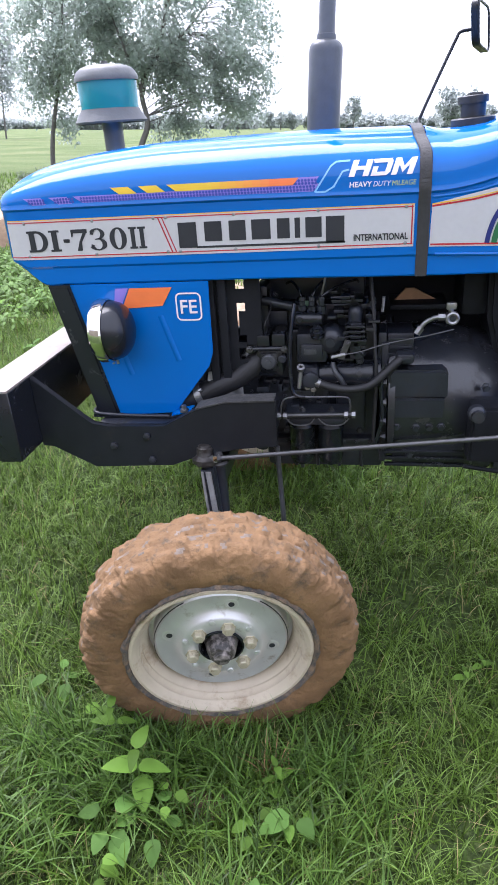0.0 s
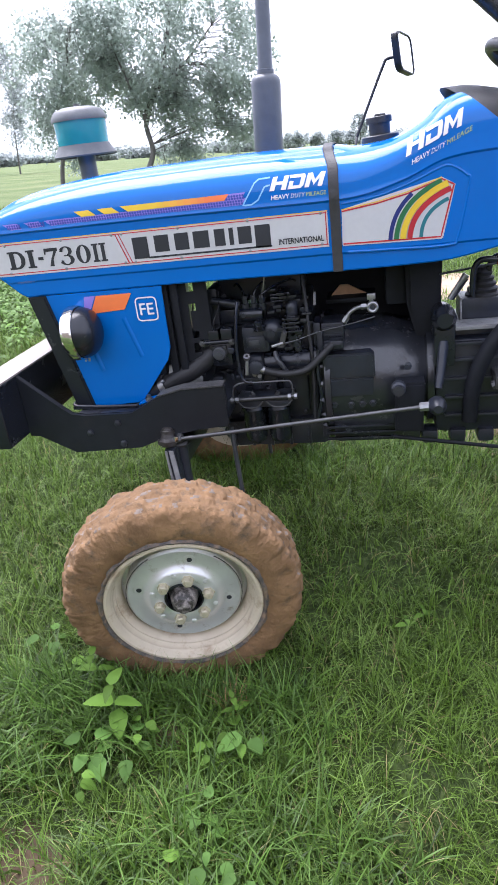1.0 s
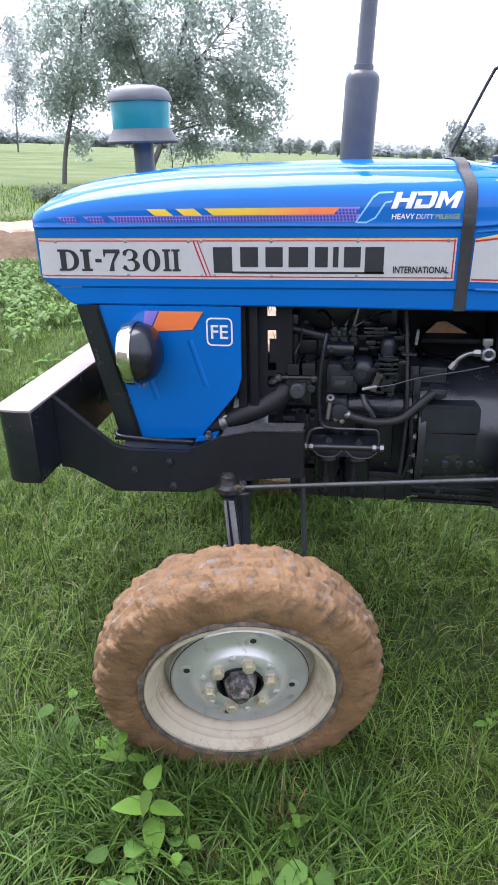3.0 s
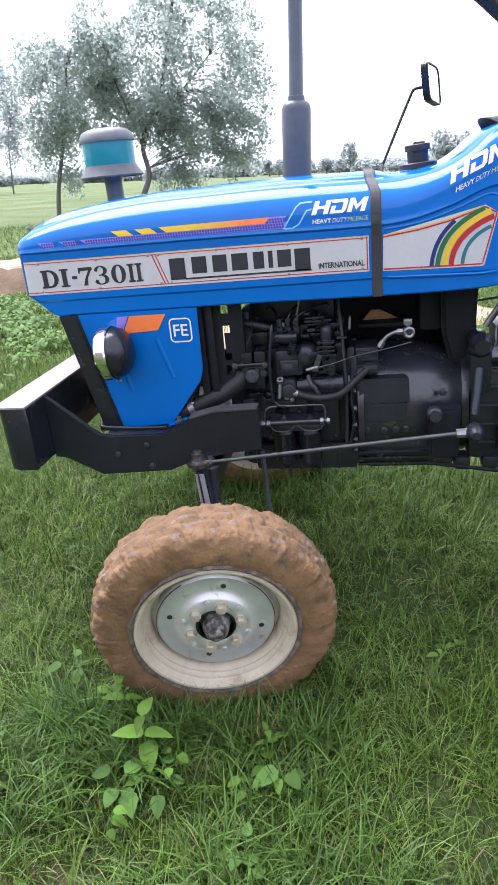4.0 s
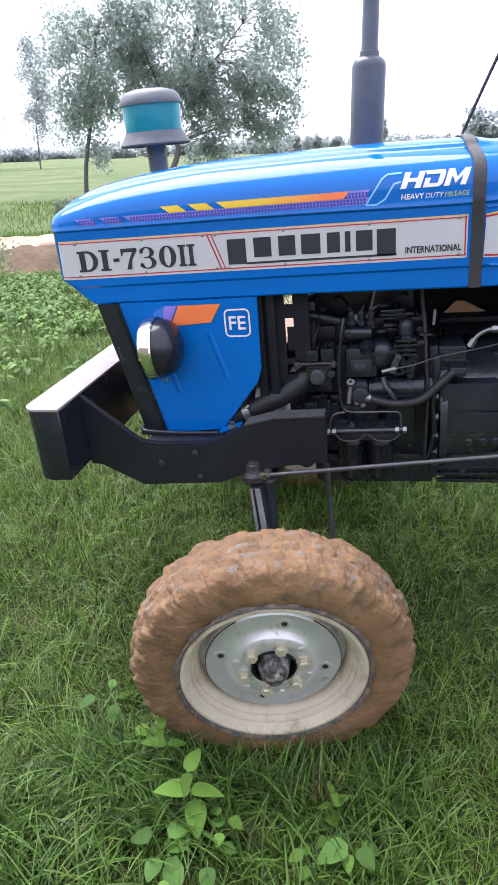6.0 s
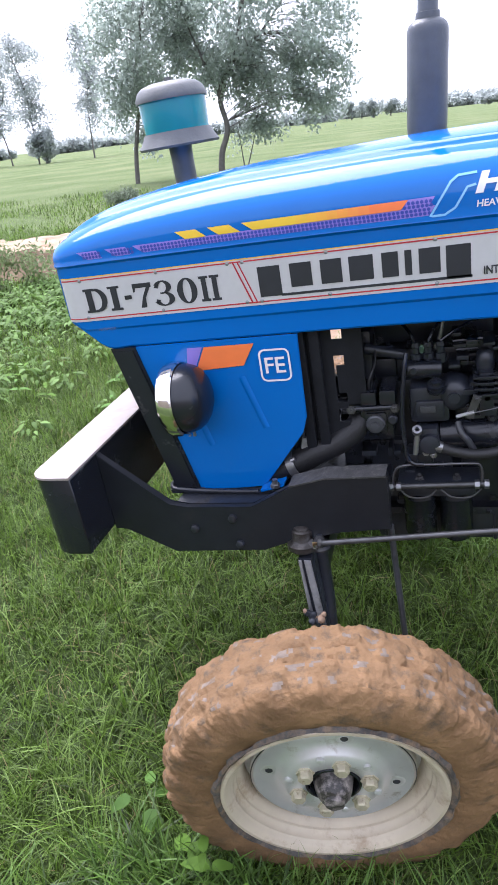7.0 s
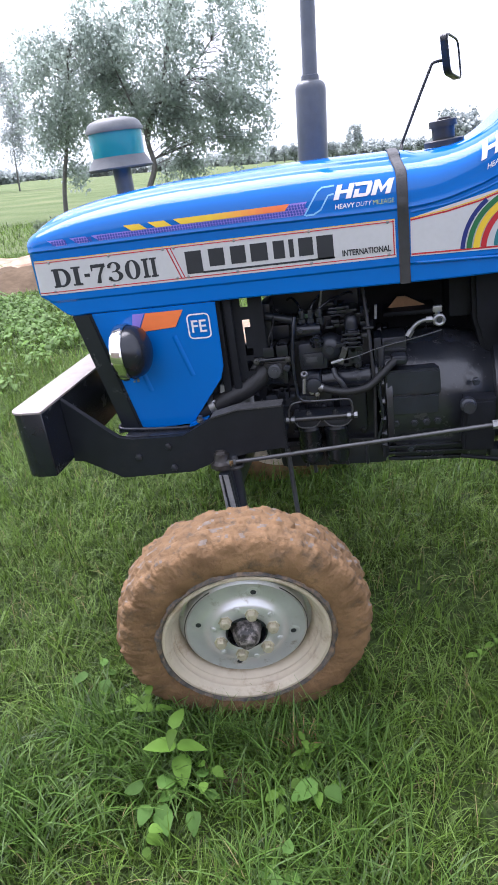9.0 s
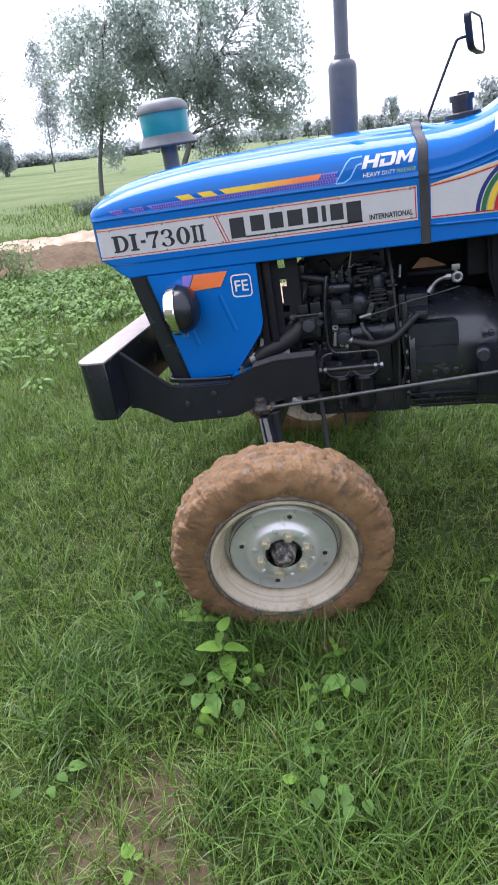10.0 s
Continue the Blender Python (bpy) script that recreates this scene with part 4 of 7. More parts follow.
def build_engine():
    bm = B()
    box(bm, 0.03, 0.375, -0.10, 0.17, 0.64, 1.00, 0.012)
    for i in range(3):
        box(bm, 0.05 + i * 0.105, 0.135 + i * 0.105, -0.125, -0.09, 0.70, 0.86, 0.012)
    box(bm, 0.02, 0.38, -0.13, 0.19, 0.655, 0.675, 0.004)
    block = part("engine_block", bm, BLACK, tractor, "black painted cast engine block")
    for i in range(9):
        bolt("block_bolt", (0.04 + i * 0.04, -0.13, 0.665), (0, -1, 0), 0.007, block)
    bm = B()
    box(bm, 0.04, 0.36, -0.09, 0.15, 1.00, 1.07, 0.01)
    box(bm, 0.06, 0.34, -0.05, 0.12, 1.07, 1.15, 0.02)
    for i in range(3):
        box(bm, 0.065 + i * 0.10, 0.125 + i * 0.10, -0.105, -0.08, 1.012, 1.056, 0.008)
    head = part("cylinder_head", bm, BLACK, tractor)
    for i in range(7):
        bolt("head_bolt", (0.06 + i * 0.047, -0.075, 1.070), (0, 0, 1), 0.010, head)
    bm = B()
    box(bm, 0.03, 0.75, 0.12, 0.21, 0.66, 1.20, 0.02)
    part("engine_far_side", bm, STAY, tractor)
    bm = B()
    box(bm, 0.05, 0.40, -0.12, 0.15, 0.575, 0.66, 0.02)
    sump = part("oil_sump", bm, BLACK, tractor)
    for i in range(5):
        part("sump_rib", box(B(), 0.07 + i * 0.065, 0.08 + i * 0.065, -0.127, -0.115, 0.580, 0.655, 0.003), BLACK, sump)
    # radiator, its side stays and cross bars
    bm = B()
    box(bm, -0.175, -0.105, -0.20, 0.20, 0.86, 1.17, 0.008)
    part("radiator", bm, BLACK, tractor)
    for x0, x1, z0 in ((-0.078, -0.054, 0.89), (-0.045, -0.022, 0.90)):
        part("radiator_stay", box(B(), x0, x1, -0.225, -0.212, z0, 1.175, 0.003), STAY, tractor)
    for x0, x1, z0, z1 in ((-0.085, -0.046, 0.87, 1.175), (-0.046, -0.034, 0.985, 1.175), (-0.046, -0.034, 0.87, 0.940), (-0.034, 0.001, 0.87, 1.175), (0.001, 0.024, 1.105, 1.142),
                           (0.006, 0.024, 1.018, 1.082), (0.001, 0.024, 0.980, 0.996), (0.001, 0.024, 0.87, 0.948), (0.024, 0.066, 0.99, 1.175)):
        part("shroud_plate", box(B(), x0, x1, -0.205, -0.201, z0, z1, 0.0), STAY, tractor)
    part("drain_pipe", tube(B(), smooth_path([(-0.022, -0.20, 1.065), (-0.026, -0.20, 1.03), (-0.022, -0.20, 0.99), (-0.024, -0.2, 0.94)], 6), 0.0042, 8), DULLSTEEL, tractor)
    # lower radiator hose with clamp
    pts = smooth_path([(-0.19, -0.21, 0.825), (-0.125, -0.21, 0.845), (-0.06, -0.205, 0.872), (-0.01, -0.195, 0.893), (0.028, -0.185, 0.918), (0.046, -0.175, 0.935), (0.06, -0.15, 0.94)], 8)
    hose = part("radiator_hose", tube(B(), pts, 0.030, 18), RUBBER, tractor, "black rubber radiator hose")
    part("hose_clamp", lathe(B(), [(-0.010, 0.0315), (-0.010, 0.034), (0.010, 0.034), (0.010, 0.0315)], (-0.118, -0.21, 0.847), (1, 0, 0.35), 24), STEEL, hose)
    part("clamp_screw", tube(B(), [(-0.118, -0.238, 0.868), (-0.108, -0.238, 0.872)], 0.005, 6), STEEL, hose)
    part("hose_bracket", prism(B(), [(-0.098, 0.872), (-0.076, 0.875), (-0.076, 0.915), (-0.090, 0.915)], -0.218, -0.205, 0.002), GREYARM, tractor)
    # timing case and water pump at the front of the engine
    bm = B()
    box(bm, -0.015, 0.035, -0.12, 0.15, 0.66, 0.93, 0.012)
    lathe(bm, [(0, 0.035), (0.02, 0.035), (0.02, 0.028), (0.04, 0.028), (0.04, 0)], (-0.010, 0.02, 0.95), (-1, 0, 0), 24)
    box(bm, 0.040, 0.075, -0.12, 0.10, 0.94, 1.13, 0.012)
    case = part("timing_case", bm, BLACK, tractor)
    for x, z in ((0.012, 0.70), (0.012, 0.76), (0.012, 0.82), (0.012, 0.88)):
        bolt("case_bolt", (x, -0.118, z), (0, -1, 0), 0.007, case)
    # coolant outlet housing with its two caps, cross bar and plug
    bm = B()
    box(bm, 0.045, 0.120, -0.200, -0.10, 0.895, 0.972, 0.012)
    box(bm, 0.052, 0.086, -0.212, -0.12, 0.985, 1.017, 0.005)
    box(bm, 0.092, 0.128, -0.212, -0.12, 0.985, 1.020, 0.005)
    box(bm, 0.020, 0.050, -0.185, -0.10, 0.93, 0.985, 0.010)
    outlet = part("water_outlet", bm, BLACKGLOSS, tractor)
    part("cross_bar", tube(B(), [(0.024, -0.206, 0.977), (0.132, -0.206, 0.979)], 0.0068, 12), BLACKGLOSS, outlet)
    for x in (0.030, 0.126):
        bolt("bar_nut", (x, -0.212, 0.978), (0, -1, 0), 0.008, outlet, DULLSTEEL)
    part("plug_flange", box(B(), 0.058, 0.105, -0.209, -0.198, 0.917, 0.966, 0.005), BLACKGLOSS, outlet)
    part("plug", lathe(B(), [(0, 0.021), (0.007, 0.021), (0.010, 0.018), (0.010, 0.009), (0.016, 0.009), (0.016, 0)], (0.081, -0.209, 0.942), (0, -1, 0), 20), GREYBLACK, outlet)
    part("plug", lathe(B(), [(0, 0.011), (0.008, 0.011), (0.011, 0.008), (0.011, 0)], (0.118, -0.199, 0.948), (0, -1, 0), 16), BLACK, outlet)
    part("sensor_wire", tube(B(), smooth_path([(0.070, -0.19, 1.018), (0.074, -0.20, 1.045), (0.086, -0.17, 1.075), (0.082, -0.12, 1.12)], 6), 0.0028, 6), RUBBER, outlet)
    part("heat_tube", tube(B(), [(0.062, -0.14, 1.095), (0.150, -0.14, 1.075)], 0.013, 12), BLACK, tractor)
    # inline injection pump: body, gallery, governor and stacked fins
    bm = B()
    box(bm, 0.155, 0.240, -0.190, -0.10, 0.930, 1.014, 0.012)
    box(bm, 0.168, 0.228, -0.198, -0.17, 0.945, 0.985, 0.006)
    pump = part("injection_pump", bm, BLACK, tractor, "black fuel injection pump")
    part("pump_gallery", tube(B(), [(0.155, -0.165, 1.050), (0.225, -0.165, 1.048)], 0.021, 18), BLACKGLOSS, pump)
    part("name_mark", box(B(), 0.178, 0.210, -0.2005, -0.197, 0.958, 0.974, 0.001), GREYBLACK, pump)
    for k in range(3):
        part("delivery_valve", lathe(B(), [(0, 0.012), (0.02, 0.012), (0.022, 0.008), (0.034, 0.008), (0.036, 0.010), (0.046, 0.009), (0.046, 0)], (0.172 + k * 0.026, -0.155, 1.060), (0, 0, 1), 8), BLACK, pump)
    part("spring_cap", lathe(B(), [(0, 0.020), (0.006, 0.020), (0.006, 0.015), (0.012, 0.015), (0.012, 0.019), (0.018, 0.019), (0.018, 0.013), (0.026, 0.012), (0.028, 0)], (0.213, -0.192, 1.008), (0, -0.3, 1), 18), BLACKGLOSS, pump)
    part("governor_drum", lathe(B(), [(-0.05, 0.038), (-0.01, 0.038), (0.0, 0.034), (0.008, 0.024), (0.010, 0.012), (0.018, 0.012), (0.018, 0)], (0.249, -0.185, 0.990), (0, -1, 0), 24), BLACK, pump)
    for k in range(4):
        part("pump_fin", box(B(), 0.288, 0.340, -0.206, -0.12, 0.992 + k * 0.013, 0.998 + k * 0.013, 0.002), BLACKGLOSS, pump)
    part("fin_post", box(B(), 0.300, 0.330, -0.190, -0.12, 0.94, 1.040, 0.006), BLACK, pump)
    part("filter_bowl", lathe(B(), [(-0.03, 0.0), (-0.03, 0.018), (0.012, 0.020), (0.028, 0.017), (0.034, 0.010), (0.034, 0)], (0.314, -0.15, 1.045), (0, 0, 1), 18), BLACK, pump)
    part("throttle_arm", prism(B(), [(0.270, 0.952), (0.286, 0.950), (0.304, 1.000), (0.288, 1.004)], -0.222, -0.214, 0.001), DULLSTEEL, pump)
    bolt("arm_pin", (0.295, -0.222, 0.994), (0, -1, 0), 0.006, pump, DULLSTEEL)
    part("rod_fork", tube(B(), [(0.252, -0.224, 0.958), (0.288, -0.222, 0.966)], 0.0042, 8), GREYARM, pump)
    part("throttle_rod", tube(B(), smooth_path([(0.275, -0.223, 0.963), (0.33, -0.22, 0.972), (0.398, -0.21, 0.990), (0.50, -0.2, 1.007), (0.567, -0.19, 1.020)], 6), 0.0015, 6), ROD, pump)
    part("name_plate", box(B(), 0.166, 0.200, -0.108, -0.100, 1.063, 1.083, 0.001), GREENPLATE, tractor)
    # fuel lines climbing to the head
    for k in range(3):
        pts = smooth_path([(0.172 + k * 0.026, -0.155, 1.106), (0.16 + k * 0.05, -0.14, 1.125), (0.14 + k * 0.085, -0.10, 1.135), (0.12 + k * 0.10, -0.05, 1.12)], 6)
        part("injector_line", tube(B(), pts, 0.0035, 8), BLACKGLOSS, tractor)
    dip = part("dipstick", tube(B(), [(0.236, -0.12, 1.170), (0.230, -0.12, 1.134), (0.221, -0.12, 1.095)], [0.003, 0.0035, 0.005], 10), STEEL, tractor)
    part("dipstick_knob", lathe(B(), [(-0.008, 0), (-0.008, 0.009), (0, 0.012), (0.008, 0.009), (0.008, 0)], (0.219, -0.124, 1.086), (0, -1, 0), 16), STEEL, dip)
    # feed pump with hand primer
    bm = B()
    box(bm, 0.165, 0.215, -0.210, -0.12, 0.860, 0.925, 0.012)
    lathe(bm, [(0, 0.022), (0.02, 0.022), (0.022, 0.016), (0.022, 0)], (0.195, -0.205, 0.892), (0, -1, 0), 16)
    feed = part("feed_pump", bm, BLACK, tractor)
    part("primer_knob", lathe(B(), [(-0.006, 0.005), (-0.006, 0.0105), (0.006, 0.0105), (0.006, 0.005), (0.0, 0.004)], (0.170, -0.226, 0.929), (0.1, -0.55, 0.80), 18), STEEL, feed)
    part("primer_stem", tube(B(), [(0.170, -0.226, 0.920), (0.168, -0.226, 0.905), (0.164, -0.226, 0.872)], [0.005, 0.0065, 0.006], 10), STEEL, feed)
    for x, z in ((0.186, 0.868), (0.202, 0.862)):
        bolt("union_nut", (x, -0.214, z), (0, -1, 0), 0.006, feed, STEEL)
    # starter motor: a long glossy drum below the pump
    bm = lathe(B(), [(0.0, 0.0), (0.0, 0.030), (0.006, 0.036), (0.10, 0.036), (0.104, 0.039), (0.150, 0.039), (0.156, 0.046), (0.172, 0.046), (0.172, 0)], (0.212, -0.155, 0.886), (1, 0, 0.02), 32)
    starter = part("starter_motor", bm, BLACKGLOSS, tractor, "glossy black starter motor drum")
    part("solenoid", lathe(B(), [(0, 0), (0, 0.018), (0.005, 0.021), (0.07, 0.021), (0.07, 0)], (0.250, -0.125, 0.935), (1, 0, 0), 24), BLACK, starter)
    for a in (40, 140, 220, 320):
        bolt("motor_bolt", (0.212, -0.155 + 0.024 * math.cos(radians(a)), 0.886 + 0.024 * math.sin(radians(a))), (-1, 0, 0), 0.004, starter)
    # fuel filters
    bm = B()
    box(bm, 0.118, 0.300, -0.212, -0.135, 0.772, 0.790, 0.005)
    box(bm, 0.130, 0.290, -0.21, -0.14, 0.752, 0.775, 0.008)
    box(bm, 0.205, 0.220, -0.14, -0.10, 0.74, 0.80, 0.004)
    fhead = part("filter_head", bm, BLACK, tractor)
    for x in (0.164, 0.246):
        bm = lathe(B(), [(0, 0.0), (0, 0.037), (-0.010, 0.040), (-0.014, 0.037), (-0.108, 0.037), (-0.124, 0.031), (-0.131, 0.012), (-0.138, 0.010), (-0.138, 0)], (x, -0.175, 0.752), (0, 0, 1), 28)
        part("fuel_filter", bm, BLACKGLOSS, tractor, "black spin-on fuel filter")
        bolt("filter_bolt", (x + 0.003, -0.19, 0.790), (0, 0, 1), 0.009, fhead, DULLSTEEL)
    rail = part("banjo_rail", tube(B(), [(0.108, -0.222, 0.787), (0.314, -0.222, 0.792)], 0.0062, 10), DULLSTEEL, fhead)
    for x in (0.106, 0.122, 0.292, 0.312):
        part("banjo_nut", tube(B(), [(x - 0.005, -0.222, 0.787 + (x - 0.108) * 0.024), (x + 0.005, -0.222, 0.787 + (x - 0.108) * 0.024)], 0.0105, 6), STEEL, rail)
    pts = smooth_path([(0.110, -0.224, 0.790), (0.112, -0.226, 0.815), (0.122, -0.228, 0.838), (0.15, -0.228, 0.846), (0.20, -0.226, 0.845), (0.281, -0.222, 0.844), (0.298, -0.22, 0.838), (0.303, -0.22, 0.818), (0.302, -0.22, 0.795)], 7)
    part("fuel_pipe", tube(B(), pts, 0.0031, 8), ROD, tractor)
    pts = smooth_path([(0.155, -0.20, 1.098), (0.149, -0.212, 1.06), (0.141, -0.222, 0.981), (0.142, -0.226, 0.90), (0.146, -0.228, 0.866), (0.158, -0.228, 0.849), (0.18, -0.226, 0.845)], 7)
    part("fuel_pipe", tube(B(), pts, 0.0052, 8), BLACKGLOSS, tractor)
    for a, b in ((0.125, 0.205), (0.215, 0.30)):
        pts = smooth_path([(a, -0.225, 0.780), ((a + b) / 2 - 0.02, -0.227, 0.762), ((a + b) / 2 + 0.02, -0.227, 0.762), (b, -0.225, 0.780)], 6)
        part("fuel_pipe", tube(B(), pts, 0.0022, 8), DULLSTEEL, tractor)
    # breather hose under the starter, up to the slotted lug
    pts = smooth_path([(0.216, -0.215, 0.882), (0.25, -0.22, 0.872), (0.297, -0.222, 0.866), (0.353, -0.217, 0.875), (0.393, -0.207, 0.906), (0.43, -0.195, 0.938), (0.446, -0.185, 0.944)], 8)
    bhose = part("breather_hose", tube(B(), pts, 0.0115, 12), RUBBER, tractor)
    part("hose_end", tube(B(), [(0.207, -0.215, 0.885), (0.221, -0.215, 0.881)], 0.0125, 12), STEEL, bhose)
    pts = smooth_path([(0.255, -0.19, 0.930), (0.262, -0.205, 0.91), (0.275, -0.206, 0.892), (0.286, -0.2, 0.868)], 6)
    part("short_hose", tube(B(), pts, 0.0075, 10), GREYBLACK, tractor)


def build_engine_clutter():
    """Studs, lugs, wires and pipes that crowd the engine's near side."""
    rng = random.Random(17)
    for k in range(40):
        x, z = rng.uniform(0.03, 0.36), rng.uniform(0.68, 1.10)
        y = -0.128 if z < 0.88 else -0.094
        r = rng.uniform(0.004, 0.008)
        bolt("stud_nut", (x, y, z), (0, -1, 0), r, tractor, rng.choice((BLACK, BLACK, BLACKGLOSS, DULLSTEEL)))
    for k in range(34):
        x, z = rng.uniform(0.235, 0.36), rng.uniform(0.93, 1.11)
        w, h = rng.uniform(0.008, 0.03), rng.uniform(0.005, 0.016)
        part("casting_lug", box(B(), x, x + w, -0.135 - rng.uniform(0, 0.06), -0.09, z, z + h, 0.002), rng.choice((BLACK, BLACK, BLACKGLOSS)), tractor)
    for k in range(10):
        x, z, r = rng.uniform(0.15, 0.36), rng.uniform(0.93, 1.10), rng.uniform(0.007, 0.015)
        part("casting_boss", lathe(B(), [(0, r), (0.04, r), (0.044, r * 0.85), (0.045, r * 0.5), (0.055, r * 0.45), (0.055, 0)], (x, -0.135, z), (0, -1, 0), 14), BLACK, tractor)
    for k in range(14):
        x, z = rng.uniform(0.02, 0.17), rng.uniform(0.69, 0.88)
        part("casting_lug", box(B(), x, x + rng.uniform(0.01, 0.04), -0.15 - rng.uniform(0, 0.03), -0.11, z, z + rng.uniform(0.006, 0.03), 0.003), BLACK, tractor)
    for x0, x1, z in ((0.25, 0.31, 1.098), (0.25, 0.285, 1.088), (0.255, 0.30, 1.078)):
        part("fuel_gallery", tube(B(), [(x0, -0.14, z), (x1, -0.14, z + 0.002)], 0.0042, 8), BLACKGLOSS, tractor)
    # flanged joint between engine and bell housing
    for k in range(12):
        a = radians(95 + 15 * k)
        bolt("flange_bolt", (0.400, 0.208 * math.cos(a), 0.785 + 0.208 * math.sin(a)), (-1, 0, 0), 0.009, tractor, rng.choice((BLACK, DULLSTEEL)))
    # ribbed bracket over the flange
    bm = B()
    box(bm, 0.376, 0.398, -0.16, -0.06, 0.90, 1.005, 0.004)
    box(bm, 0.400, 0.470, -0.150, -0.04, 0.925, 1.000, 0.006)
    for k in range(3):
        box(bm, 0.404, 0.466, -0.158, -0.14, 0.937 + k * 0.022, 0.945 + k * 0.022, 0.002)
    part("flange_bracket", bm, BLACK, tractor)
    part("wiring_loom", tube(B(), smooth_path([(0.352, -0.14, 1.16), (0.362, -0.17, 1.06), (0.366, -0.19, 0.98), (0.372, -0.2, 0.88), (0.366, -0.2, 0.70)], 6), 0.0055, 8), RUBBER, tractor)
    part("wiring_loom", tube(B(), smooth_path([(0.392, -0.2, 0.93), (0.385, -0.205, 0.86), (0.392, -0.205, 0.78), (0.375, -0.2, 0.70)], 6), 0.006, 8), BLACKGLOSS, tractor)
    part("stop_cable", tube(B(), smooth_path([(0.388, -0.15, 1.10), (0.387, -0.15, 1.085), (0.385, -0.15, 1.06)], 5), 0.0042, 6), GREYARM, tractor)
    # fan blades behind the radiator
    fan = part("cooling_fan", lathe(B(), [(-0.02, 0), (-0.02, 0.035), (0.01, 0.04), (0.012, 0)], (-0.055, 0, 0.94), (1, 0, 0), 20), BLACK, tractor)
    for k in range(6):
        a = 2 * math.pi * k / 6
        u, v = Vector((0, math.cos(a), math.sin(a))), Vector((0, -math.sin(a), math.cos(a)))
        c = Vector((-0.060, 0.0, 0.94))
        bm = B()
        bm.faces.new([bm.verts.new(c + u * q + v * w + Vector((w * 0.4, 0, 0))) for q, w in ((0.03, -0.018), (0.13, -0.030), (0.13, 0.030), (0.03, 0.018))])
        bmesh.ops.solidify(bm, geom=bm.faces[:], thickness=0.003)
        part("fan_blade", bm, BLACK, fan)


GREYBLACK = material("worn_grey_black_casting", (0.05, 0.052, 0.06), 0.35, vary=0.4, scale=60, bump=0.1, bump_scale=150)
GREENPLATE = material("green_enamel_plate", (0.25, 0.42, 0.26), 0.4, vary=0.1)
build_engine()
build_engine_clutter()


BELL = material("satin_black_housing_paint", (0.022, 0.024, 0.030), 0.24, vary=0.3, scale=22, spec=0.7, bump=0.08, bump_scale=60, dirt=(0.05, 0.046, 0.042), dirt_amount=0.04, dirt_scale=18)


